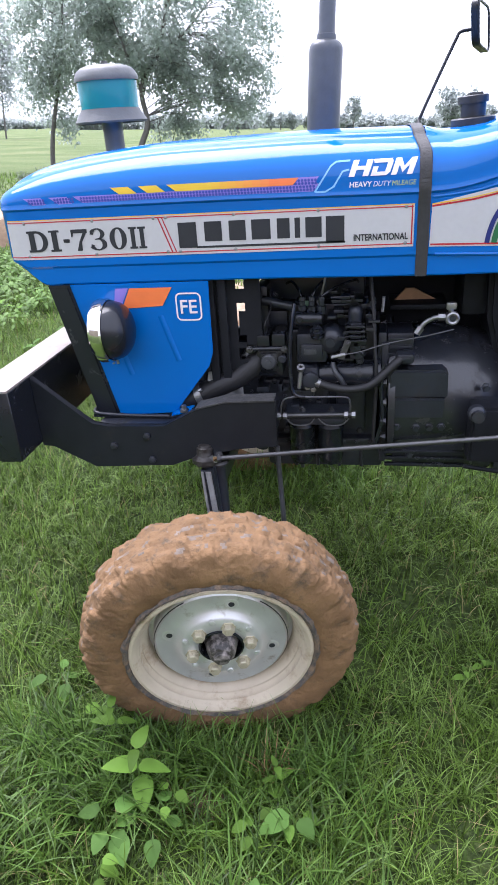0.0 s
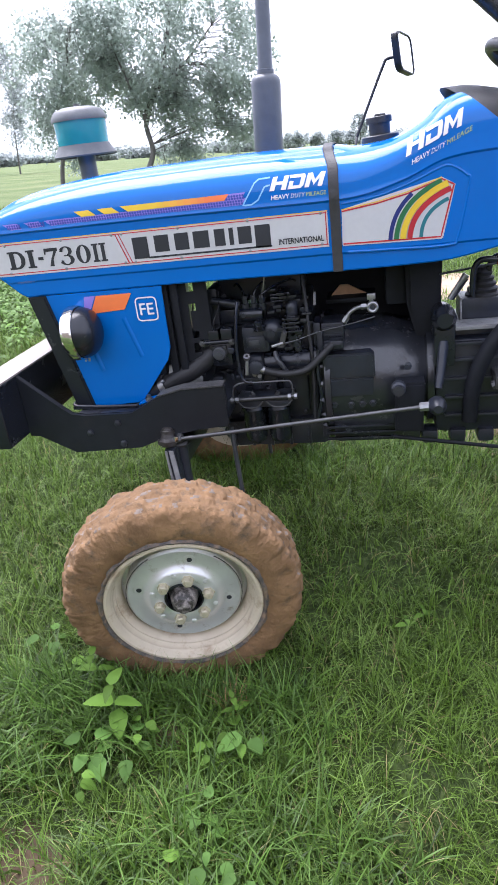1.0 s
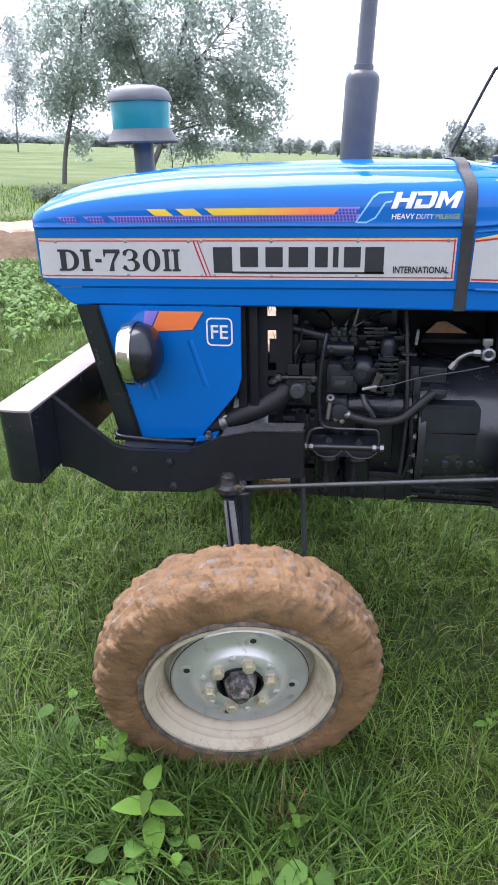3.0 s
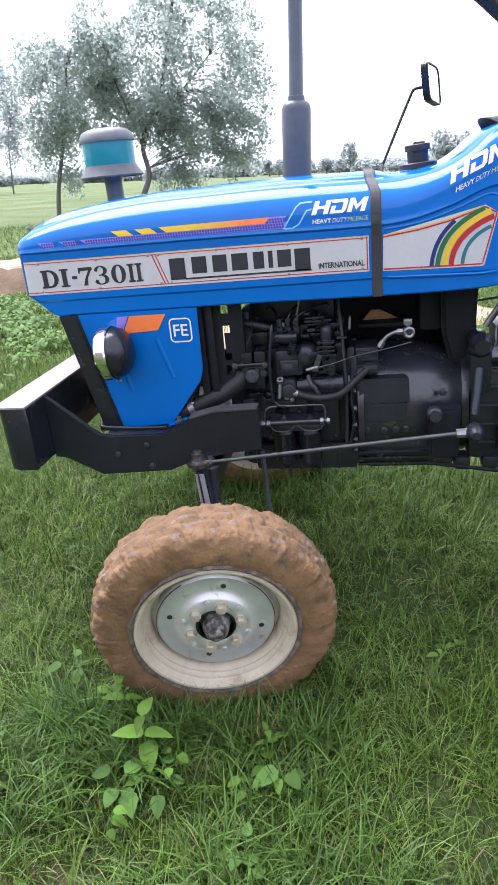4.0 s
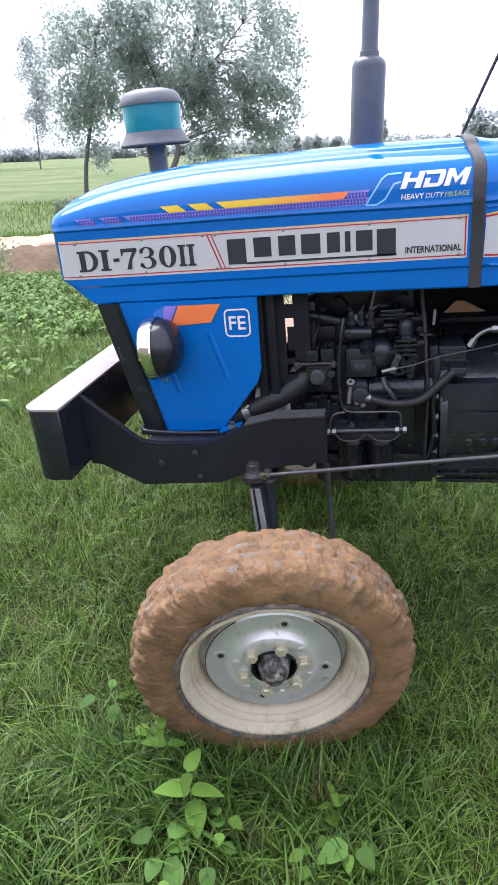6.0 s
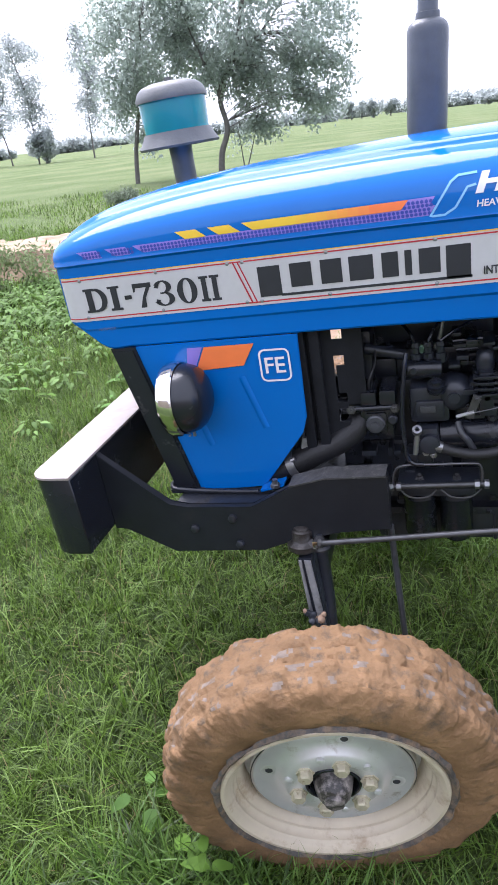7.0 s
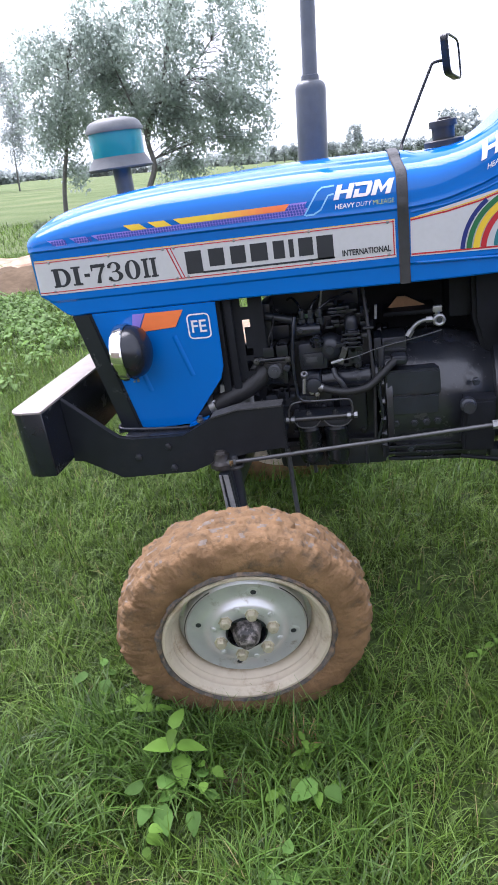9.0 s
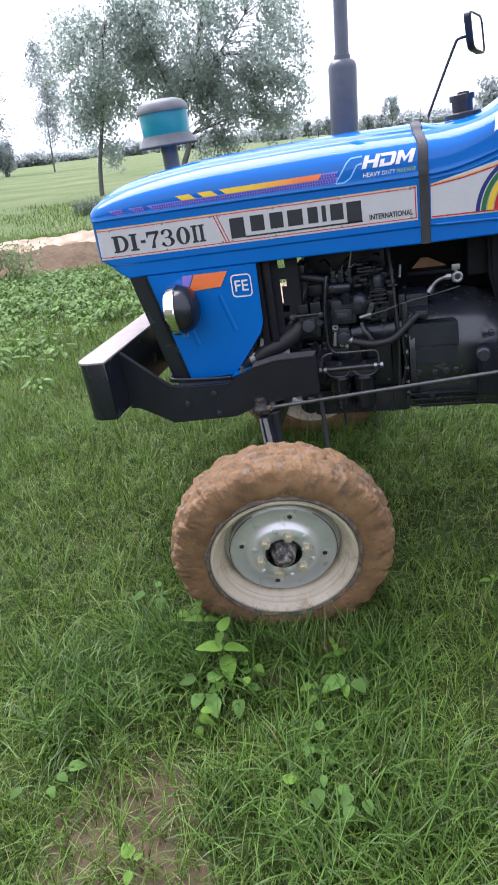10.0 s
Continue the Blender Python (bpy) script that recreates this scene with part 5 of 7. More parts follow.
def build_bell_housing():
    bm = B()
    prof = [(0.0, 0.205), (0.018, 0.208), (0.02, 0.19), (0.10, 0.188), (0.20, 0.183), (0.27, 0.165), (0.31, 0.15), (0.315, 0.172), (0.335, 0.172), (0.335, 0)]
    lathe(bm, [(h, r * 1.06) for h, r in prof], (0.405, 0.0, 0.785), (1, 0, 0), 64)
    box(bm, 0.42, 0.70, -0.18, 0.18, 0.605, 0.765, 0.02)
    housing = part("bell_housing", bm, BELL, tractor, "glossy black bell housing with a cover plate")
    bm = B()
    prism(bm, [(0.402, 0.835), (0.404, 0.902), (0.416, 0.912), (0.548, 0.912), (0.560, 0.902), (0.562, 0.835)], -0.204, -0.120, 0.006)
    prism(bm, [(0.410, 0.775), (0.410, 0.832), (0.556, 0.832), (0.552, 0.775)], -0.206, -0.15, 0.004)
    part("cover_plate", bm, BLACK, housing)
    for x, z in ((0.430, 0.745), (0.483, 0.742), (0.519, 0.744), (0.551, 0.745), (0.47, 0.66), (0.66, 0.72), (0.66, 0.86), (0.70, 0.80)):
        part("bolt", lathe(B(), [(0, 0.012), (0.008, 0.012), (0.01, 0.008), (0.018, 0.008), (0.018, 0)], (x, -0.19, z), (0, -1, 0), 6), BLACK, housing)
    bm = B()
    for z in (0.625, 0.645, 0.665):
        box(bm, 0.40, 0.62, -0.205, -0.19, z, z + 0.008, 0.002)
    part("housing_rib", bm, BLACKGLOSS, housing)
    # slot lug on the engine plate
    bm = B()
    box(bm, 0.385, 0.405, -0.17, 0.17, 0.62, 0.98, 0.006)
    box(bm, 0.424, 0.470, -0.200, -0.15, 0.928, 0.957, 0.010)
    box(bm, 0.432, 0.463, -0.203, -0.19, 0.935, 0.950, 0.006)
    part("engine_plate", bm, BLACK, tractor)
    # pedestal that carries the dash and the steering box
    bm = B()
    prism(bm, [(0.66, 1.16), (0.77, 1.16), (0.765, 0.99), (0.74, 0.90), (0.69, 0.93), (0.665, 1.02)], -0.10, 0.13, 0.012)
    box(bm, 0.60, 0.67, -0.06, 0.13, 1.02, 1.17, 0.015)
    part("dash_pedestal", bm, STAY, tractor)
    bm = B()
    lathe(bm, [(0, 0.034), (0.03, 0.036), (0.08, 0.036), (0.09, 0.028), (0.105, 0.022), (0.105, 0)], (0.765, -0.12, 1.0), (0, -1, 0), 24)
    box(bm, 0.735, 0.80, -0.20, -0.10, 0.85, 1.0, 0.015)
    part("steering_box", bm, BLACKGLOSS, tractor)
    bm = B()
    tube(bm, [(0.765, -0.19, 0.93), (0.755, -0.22, 0.85), (0.745, -0.24, 0.80)], [0.016, 0.014, 0.013], 14)
    part("drop_arm_shaft", bm, BLACK, tractor)
    # tap and elbow of the hydraulic line
    bm = B()
    box(bm, 0.546, 0.574, -0.190, -0.168, 1.034, 1.062, 0.004)
    box(bm, 0.545, 0.570, -0.186, -0.172, 1.070, 1.088, 0.003)
    tube(bm, [(0.558, -0.18, 1.060), (0.557, -0.18, 1.074)], 0.007, 6)
    tap = part("pipe_tap", bm, STEEL, tractor, "bright steel pipe tap")
    part("tap_ring", lathe(B(), [(0, 0.017), (0.008, 0.017), (0.010, 0.013), (0.008, 0.009), (0.003, 0.008)], (0.561, -0.190, 1.050), (0, -1, 0), 20), STEEL, tap)
    part("tap_core", lathe(B(), [(0, 0.008), (0.006, 0.008), (0.007, 0)], (0.561, -0.190, 1.050), (0, -1, 0), 14), BLACK, tap)
    pts = smooth_path([(0.548, -0.18, 1.050), (0.530, -0.18, 1.051), (0.512, -0.18, 1.047), (0.494, -0.18, 1.036), (0.482, -0.18, 1.020)], 6)
    part("elbow_pipe", tube(B(), pts, 0.0062, 12), STEEL, tap)
    part("union_nut", tube(B(), [(0.485, -0.18, 1.024), (0.474, -0.18, 1.007)], 0.0098, 6), STEEL, tap)
    part("union_nut", tube(B(), [(0.543, -0.18, 1.051), (0.526, -0.18, 1.051)], 0.0098, 6), STEEL, tap)
    # brown sheet on the battery tray, standing in for soil seen through a gap
    bm = B()
    box(bm, 0.41, 0.57, -0.02, 0.12, 1.030, 1.044, 0.004)
    part("battery_tray", bm, STAY, tractor)
    bm = B()
    prism(bm, [(0.425, 1.045), (0.540, 1.045), (0.480, 1.077), (0.455, 1.077)], 0.04, 0.05)
    part("brown_gap_flap", bm, GAPBROWN, tractor)
    # gearbox with ribs
    bm = B()
    box(bm, 0.74, 1.35, -0.17, 0.17, 0.62, 0.93, 0.03)
    box(bm, 0.80, 1.35, -0.13, 0.13, 0.90, 0.952, 0.015)
    gearbox = part("gearbox", bm, BLACK, tractor, "black ribbed gearbox")
    for z in (0.68, 0.74, 0.80, 0.86, 0.91):
        part("gearbox_rib", box(B(), 0.77, 1.33, -0.185, -0.165, z, z + 0.012, 0.004), BLACK, gearbox)
    for i in range(6):
        part("gearbox_lug", box(B(), 0.70 + i * 0.085, 0.75 + i * 0.085, -0.19, -0.12, 0.595, 0.64, 0.012), BLACK, gearbox)
    bm = B()
    prism(bm, [(0.615, 0.675), (0.70, 0.672), (0.705, 0.83), (0.62, 0.83)], -0.27, -0.20, 0.008)
    part("pedal_bracket", bm, STAY, tractor)
    part("bracket_pin", lathe(B(), [(0, 0.022), (0.02, 0.022), (0.025, 0.016), (0.04, 0.016), (0.04, 0)], (0.628, -0.265, 0.82), (0, -1, 0), 16), BLACK, tractor)
    part("pull_rod", tube(B(), [(0.61, -0.25, 0.652), (1.25, -0.25, 0.556)], 0.006, 10), STAY, tractor)
    # lever plate, boot and levers behind the dash
    bm = B()
    prism(bm, [(0.775, 0.955), (0.95, 0.955), (0.95, 0.968), (0.775, 0.968)], -0.175, -0.02, 0.003)
    part("lever_plate", bm, GREYARM, tractor, "grey steel lever plate")
    bm = B()
    box(bm, 0.826, 0.94, -0.10, 0.02, 0.968, 1.032, 0.006)
    part("lever_housing", bm, BLACK, tractor)
    part("housing_cheek", box(B(), 0.820, 0.826, -0.105, 0.0, 0.968, 1.036, 0.002), GREYARM, tractor)
    ribs = [(0, 0.052)]
    for k in range(5):
        ribs += [(0.006 + 0.016 * k, 0.052 - 0.006 * k), (0.012 + 0.016 * k, 0.043 - 0.006 * k)]
    part("gear_boot", lathe(B(), ribs + [(0.09, 0.012), (0.09, 0)], (0.892, -0.05, 1.03), (0, 0, 1), 28), RUBBER, tractor, "black ribbed rubber boot")
    for dx, dy in ((0.0, -0.10), (0.05, -0.06)):
        pts = smooth_path([(0.856 + dx, dy, 1.04), (0.857 + dx, dy, 1.10), (0.864 + dx, dy, 1.13), (0.885 + dx, dy, 1.145), (0.93 + dx, dy, 1.140)], 6)
        lever = part("lever", tube(B(), pts, 0.009, 10), BLACKGLOSS, tractor, "bent black control lever")
        part("knob", lathe(B(), [(-0.024, 0), (-0.02, 0.014), (0, 0.021), (0.018, 0.015), (0.022, 0)], (0.945 + dx, dy, 1.138), (1, 0, -0.1), 14), REDPLASTIC, lever, "red plastic knob")
    part("brake_latch", tube(B(), [(0.790, -0.10, 1.035), (0.815, -0.10, 1.075), (0.838, -0.10, 1.105)], [0.008, 0.007, 0.011], 10), STEEL, tractor)
    part("latch_rod", tube(B(), [(0.800, -0.09, 1.030), (0.842, -0.09, 1.090)], 0.004, 8), BLACK, tractor)
    part("throttle_lever", tube(B(), [(0.76, -0.10, 1.112), (0.96, -0.10, 1.135)], 0.0035, 8), BLACK, tractor)
    part("pedal_arm", tube(B(), smooth_path([(0.84, -0.21, 0.68), (0.85, -0.215, 0.80), (0.885, -0.22, 0.90), (0.95, -0.22, 0.99)], 6), [0.024] * 19, 14), STAY, tractor)
    bm = B()
    box(bm, 0.905, 1.05, -0.26, -0.14, 0.79, 0.835, 0.012)
    tube(bm, [(0.90, -0.235, 0.80), (0.96, -0.245, 0.825), (1.03, -0.245, 0.80)], 0.014, 8)
    part("foot_pedal", bm, DULLSTEEL, tractor, "worn dull steel foot pedal")
    # steering column and wheel
    part("steering_column", tube(B(), [(0.95, 0.0, 1.40), (1.075, 0.0, 1.59)], 0.022, 14), BLACK, tractor)
    bm = B()
    c, ax = Vector((1.072, 0.0, 1.59)), Vector((0.55, 0, 0.84))
    u, v = frame_at(ax)
    ring = [c + 0.20 * (math.cos(2 * math.pi * k / 48) * u + math.sin(2 * math.pi * k / 48) * v) for k in range(49)]
    tube(bm, ring, 0.016, 12, False)
    wheel = part("steering_wheel", bm, PLASTIC, tractor, "black steering wheel")
    for k in range(3):
        a = 2 * math.pi * k / 3 + 0.5
        part("spoke", tube(B(), [c - 0.03 * ax, c + 0.195 * (math.cos(a) * u + math.sin(a) * v)], 0.009, 8), PLASTIC, wheel)


def build_canopy_strut():
    bm = tube(B(), [(0.60, 0.16, 2.125), (0.84, 0.16, 1.905), (1.15, 0.16, 1.62), (1.45, 0.16, 1.20), (1.46, 0.16, 0.95)], 0.03, 14)
    part("canopy_strut", bm, PLASTIC, tractor)
    bm = B()
    box(bm, 1.30, 1.52, -0.15, 0.20, 0.66, 1.0, 0.02)
    part("rear_housing", bm, BLACK, tractor)


REDPLASTIC = material("red_plastic_knob", (0.45, 0.03, 0.03), 0.4, vary=0.1)
build_canopy_strut()
build_bell_housing()


def build_linkage():
    rod = part("drag_link", tube(B(), [(-0.06, -0.345, 0.711), (0.70, -0.325, 0.777)], 0.0066, 14), ROD, tractor, "bright steel drag link rod")
    part("rod_end", tube(B(), [(-0.085, -0.345, 0.709), (-0.045, -0.345, 0.712)], 0.011, 8), DULLSTEEL, rod)
    part("rod_clip", box(B(), -0.064, -0.052, -0.358, -0.334, 0.704, 0.724, 0.002), CHROME, rod)
    part("rod_end", tube(B(), [(0.685, -0.325, 0.776), (0.725, -0.325, 0.779)], 0.014, 8), STEEL, rod)
    part("ball_joint", lathe(B(), [(-0.03, 0), (-0.03, 0.018), (-0.012, 0.026), (0.012, 0.026), (0.026, 0.017), (0.034, 0.012), (0.034, 0)], (0.735, -0.325, 0.779), (0, -1, 0), 18), BLACK, rod)
    for s in (-1, 1):
        bm = B()
        lathe(bm, [(-0.020, 0), (-0.020, 0.026), (-0.014, 0.027), (-0.012, 0.036), (-0.001, 0.036), (0.002, 0.030), (0.006, 0.026), (0.009, 0.0235), (0.030, 0.0235), (0.033, 0.019), (0.038, 0.018), (0.042, 0.011), (0.043, 0)], (-0.091, s * 0.335, 0.708), (0.03, -0.12 * s, 1), 24)
        part("king_pin_nut", bm, RUSTY, tractor)
        bm = B()
        tube(bm, [(-0.082, s * 0.33, 0.70), (-0.070, s * 0.35, 0.55), (-0.060, s * 0.37, 0.40)], 0.018 if s < 0 else 0.014, 14)
        if s < 0:
            tube(bm, [(-0.060, s * 0.315, 0.685), (-0.052, s * 0.33, 0.55), (-0.050, s * 0.35, 0.40)], [0.021, 0.018, 0.016], 14)
        part("king_pin", bm, BLACK, tractor)
        if s < 0:
            part("dust_cover", lathe(B(), [(-0.006, 0.012), (-0.006, 0.027), (0.0, 0.029), (0.006, 0.024), (0.008, 0.010)], (-0.058, s * 0.315, 0.688), (0.05, 0, 1), 20), DULLSTEEL, tractor)
            bm = B()
            prism(bm, [(-0.098, 0.686), (-0.068, 0.686), (-0.052, 0.50), (-0.088, 0.50)], s * 0.372, s * 0.345, 0.003)
            arm = part("spindle_arm", bm, BLACK, tractor)
            for top, low in (((-0.097, -0.090), (-0.087, -0.079)), ((-0.084, -0.069), (-0.070, -0.053))):
                bm = B()
                prism(bm, [(top[0], 0.684), (top[1], 0.684), (low[1], 0.502), (low[0], 0.502)], s * 0.377, s * 0.371, 0.0015)
                part("arm_flange", bm, GREYARM, arm, "worn grey steel flange")
            rng = random.Random(9)
            for k in range(9):
                c = Vector((-0.068 + rng.uniform(-0.030, 0.034), -0.380 - rng.uniform(0, 0.012), 0.515 + rng.uniform(0, 0.038)))
                bm = B()
                bmesh.ops.create_icosphere(bm, subdivisions=2, radius=rng.uniform(0.005, 0.011), matrix=Matrix.Translation(c))
                for v in bm.verts:
                    v.co += (v.co - c) * 0.5 * noise.noise(v.co * 90)
                part("mud_lump", bm, CLOTMUD if k % 2 else BLACK, arm)
        bm = B()
        tube(bm, [(-0.05, s * 0.36, 0.40 + 0.025 * s), (0.0, s * 0.58, 0.415 + 0.055 * s)], [0.04, 0.03], 16)
        part("stub_axle", bm, BLACK, tractor)
        part("stay_rod", tube(B(), [(0.103, s * 0.28, 0.72), (0.118, s * 0.28, 0.36)], 0.0075, 10), GREYBLACK, tractor)
    bm = B()
    box(bm, -0.10, -0.045, -0.335, 0.335, 0.605, 0.670, 0.01)
    part("front_axle_beam", bm, BLACK, tractor)
    bm = B()
    prism(bm, [(-0.26, 0.70), (-0.08, 0.70), (-0.12, 0.66), (-0.10, 0.61), (-0.19, 0.61)], -0.06, 0.06, 0.008)
    part("axle_pivot", bm, BLACK, tractor)


CLOTMUD = material("pale_clotted_mud", (0.34, 0.23, 0.16), 0.85, vary=0.3, scale=60, bump=0.3, spec=0.2)
RUSTY = material("rusty_greasy_steel", (0.020, 0.017, 0.016), 0.42, vary=0.4, scale=50, bump=0.4, bump_scale=80)
build_linkage()


def build_wheel(s, steer, camber, height, x):
    """A front wheel; its axis points away from the tractor."""
    m = pose(x, s * 0.621, height, camber, 0, steer)
    out = Vector((0, s, 0))
    flip = Matrix.Diagonal((1, -s, 1, 1))

    def put(bm):
        bmesh.ops.transform(bm, matrix=m @ flip, verts=bm.verts[:])
        return bm
    # built facing -y, then laid in place
    hub = lathe(B(), [(-0.018, 0.047), (-0.030, 0.046), (-0.040, 0.042), (-0.052, 0.040), (-0.066, 0.037), (-0.078, 0.033), (-0.086, 0.026), (-0.088, 0.021), (-0.096, 0.019), (-0.098, 0.012), (-0.099, 0)], (0, 0, 0), (0, 1, 0), 48)
    for v in hub.verts:
        v.co += v.co.normalized() * (noise.noise(v.co * 70) * 0.0012 + noise.noise(v.co * 160) * 0.0006)
    wheel = part("wheel", put(hub), GREASE, tractor, "front wheel with muddy tyre and silver disc")
    ring = lathe(B(), [(-0.010, 0.060), (-0.050, 0.0595), (-0.056, 0.057), (-0.057, 0.053), (-0.052, 0.050), (-0.030, 0.049), (-0.020, 0.044)], (0, 0, 0), (0, 1, 0), 48)
    part("hub_ring", put(ring), BLACKGLOSS, wheel, "black greasy hub ring")
    # disc
    disc = lathe(B(), [(0.014, 0.057), (-0.018, 0.058), (-0.022, 0.064), (-0.022, 0.094), (-0.016, 0.104), (-0.004, 0.112), (0.0, 0.125), (0.0, 0.152), (-0.003, 0.165), (0.004, 0.172), (0.034, 0.174), (0.036, 0.19)], (0, -0.035, 0), (0, 1, 0), 96)
    part("wheel_disc", put(disc), ZINC, wheel, "silver pressed steel disc")
    rim = lathe(B(), [(-0.073, 0.228), (-0.080, 0.2315), (-0.085, 0.2285), (-0.085, 0.2215), (-0.079, 0.2150), (-0.074, 0.2105), (-0.069, 0.2100), (-0.065, 0.2062), (-0.060, 0.2064), (-0.051, 0.2045), (-0.047, 0.2000), (-0.042, 0.1995), (-0.036, 0.193), (-0.020, 0.187), (0.01, 0.186), (0.04, 0.2), (0.06, 0.21), (0.07, 0.233), (0.064, 0.236)], (0, 0, 0), (0, 1, 0), 96)
    part("rim", put(rim), CREAM, wheel, "dusty cream-coloured rim")
    for k in range(6):
        a = radians(13 + 60 * k)
        c = (0.076 * math.cos(a), -0.057, 0.076 * math.sin(a))
        bm = lathe(B(), [(0, 0.019), (-0.003, 0.019), (-0.004, 0.0155), (-0.016, 0.0152), (-0.0185, 0.0125), (-0.0185, 0)], c, (0, 1, 0), 6)
        part("wheel_nut", put(bm), NUT, wheel)
        a += radians(27)
        c = (0.094 * math.cos(a), -0.054, 0.094 * math.sin(a))
        bm = lathe(B(), [(0, 0.009), (-0.006, 0.008), (-0.008, 0.004), (-0.008, 0)], c, (0, 1, 0), 10)
        part("disc_bump", put(bm), ZINC, wheel)
    # flat dark caps for the disc's holes; the shade inside is their colour
    for k in range(4):
        a = radians(75 + 90 * k)
        bm = lathe(B(), [(0, 0.0078), (-0.0012, 0.0078), (-0.0012, 0)], (0.133 * math.cos(a), -0.0353, 0.133 * math.sin(a)), (0, 1, 0), 14)
        part("dark_hole_cap", put(bm), INK, wheel)
        bm = lathe(B(), [(0.001, 0.020), (-0.0008, 0.017), (-0.0016, 0.013), (-0.0010, 0.0085), (0.0, 0.008)], (0.133 * math.cos(a), -0.0353, 0.133 * math.sin(a)), (0, 1, 0), 18)
        part("hole_dimple", put(bm), ZINC, wheel)
    # dark strips in place of the shaded gaps between the disc's edge and rim
    for a0, a1 in ((118, 212), (-38, 52)):
        bm = B()
        rows = []
        for k in range(25):
            a = radians(a0 + (a1 - a0) * k / 24)
            rows.append([bm.verts.new((r * math.cos(a), h, r * math.sin(a))) for h, r in ((-0.0384, 0.1690), (-0.0368, 0.1712))])
        for p, q in zip(rows, rows[1:]):
            bm.faces.new((p[0], p[1], q[1], q[0]))
        part("gap_shade_strip", put(bm), INK, wheel)
    # tyre
    prof = [(-0.066, 0.222), (-0.074, 0.230), (-0.080, 0.240), (-0.085, 0.254), (-0.088, 0.270), (-0.088, 0.286), (-0.085, 0.302), (-0.080, 0.316), (-0.074, 0.327), (-0.066, 0.334), (-0.054, 0.340),
            (-0.040, 0.344), (-0.026, 0.346), (-0.013, 0.347), (0.0, 0.3475)]
    prof += [(-h, r) for h, r in prof[-2::-1]]
    n = 560
    fine = []
    for (h0, r0), (h1, r1) in zip(prof, prof[1:]):
        fine += [(h0, r0), ((h0 + h1) / 2, (r0 + r1) / 2)]
    prof = fine + [prof[-1]]
    bm = B()
    rings = []
    worn = set()
    for k in range(n):
        a = 2 * math.pi * k / n
        ca, sa = math.cos(a), math.sin(a)
        ring = []
        for h, r in prof:
            side = 1 if h > 0 else -1
            row = 0 if abs(h) > 0.043 else (1 if abs(h) > 0.015 else 2)
            ph = (a / (2 * math.pi) * 24 + (0.5 if side > 0 else 0) * (row < 2) + row * 0.45 + abs(h) * 2.0) % 1.0
            lug = step(0.0, 0.05, ph) * (1 - step(0.62, 0.68, ph))
            zone = step(0.300, 0.334, r)
            groove = 1 - 1.5 * math.exp(-((abs(h) - 0.043) / 0.0045) ** 2) - 1.5 * math.exp(-((abs(h) - 0.015) / 0.0045) ** 2)
            p = Vector((h * 25, ca * r * 25, sa * r * 25))
            top = step(0.285, 0.325, r)
            mud = (0.0014 + 0.0020 * top) * noise.noise(p * 0.7) + (0.0016 + 0.0020 * top) * noise.noise(p * 1.9) + 0.003 * top * min(0.25, abs(noise.noise(p * 3.0))) + (0.0013 + 0.0008 * top) * noise.noise(p * 5.0) + 0.0011 * noise.noise(p * 9.0) + 0.0004 * noise.noise(p * 22.0)
            mud *= step(0.228, 0.25, r)
            wear = 0.75 + 0.6 * noise.noise(p * 0.5)
            rr = r + 0.0092 * lug * zone * groove * wear + mud
            hh = h * (1 + 0.024 * lug * wear * step(0.288, 0.325, r)) + side * mud * 0.9
            if groove > 0.55 and r > 0.334 and noise.noise(Vector((row * 5.3 + side * 2.1, a * 11, 3))) + 0.6 * noise.noise(p * 3.4) > 0.27:
                worn.add((k, len(ring)))
            ring.append(bm.verts.new((rr * ca, hh, rr * sa)))
        rings.append(ring)
    for k in range(n):
        p, q = rings[k], rings[(k + 1) % n]
        for i in range(len(p) - 1):
            f = bm.faces.new((p[i], p[i + 1], q[i + 1], q[i]))
            f.material_index = 2 if (k, i) in worn else (1 if abs(p[i].co.y) < 0.068 else 0)
    tyre = part("tyre", put(bm), MUD, wheel, "lugged tyre caked with dried brown mud", 70)
    tyre.data.materials.append(TREAD)
    tyre.data.materials.append(WORNLUG)
    bead = B()
    rings = []
    for k in range(200):
        a = 2 * math.pi * k / 200
        ca, sa = math.cos(a), math.sin(a)
        w = 0.003 * noise.noise((ca * 6, sa * 6, 3.0)) + 0.0012 * noise.noise((ca * 20, sa * 20, 1.0))
        rings.append([bead.verts.new((r * ca, h, r * sa)) for h, r in ((-0.076, 0.227), (-0.084 - w, 0.232), (-0.089 - w, 0.237), (-0.090 - w, 0.240 + w), (-0.082, 0.246 + 3 * w))])
    for k in range(200):
        p, q = rings[k], rings[(k + 1) % 200]
        for i in range(4):
            bead.faces.new((p[i], p[i + 1], q[i + 1], q[i]))
    part("bead_ring", put(bead), BEAD, wheel, "dirty grey rubber bead round the rim", 60)


build_wheel(-1, 12.0, 8.3, 0.355, -0.018)
build_wheel(1, 12.0, 3.0, 0.49, -0.06)


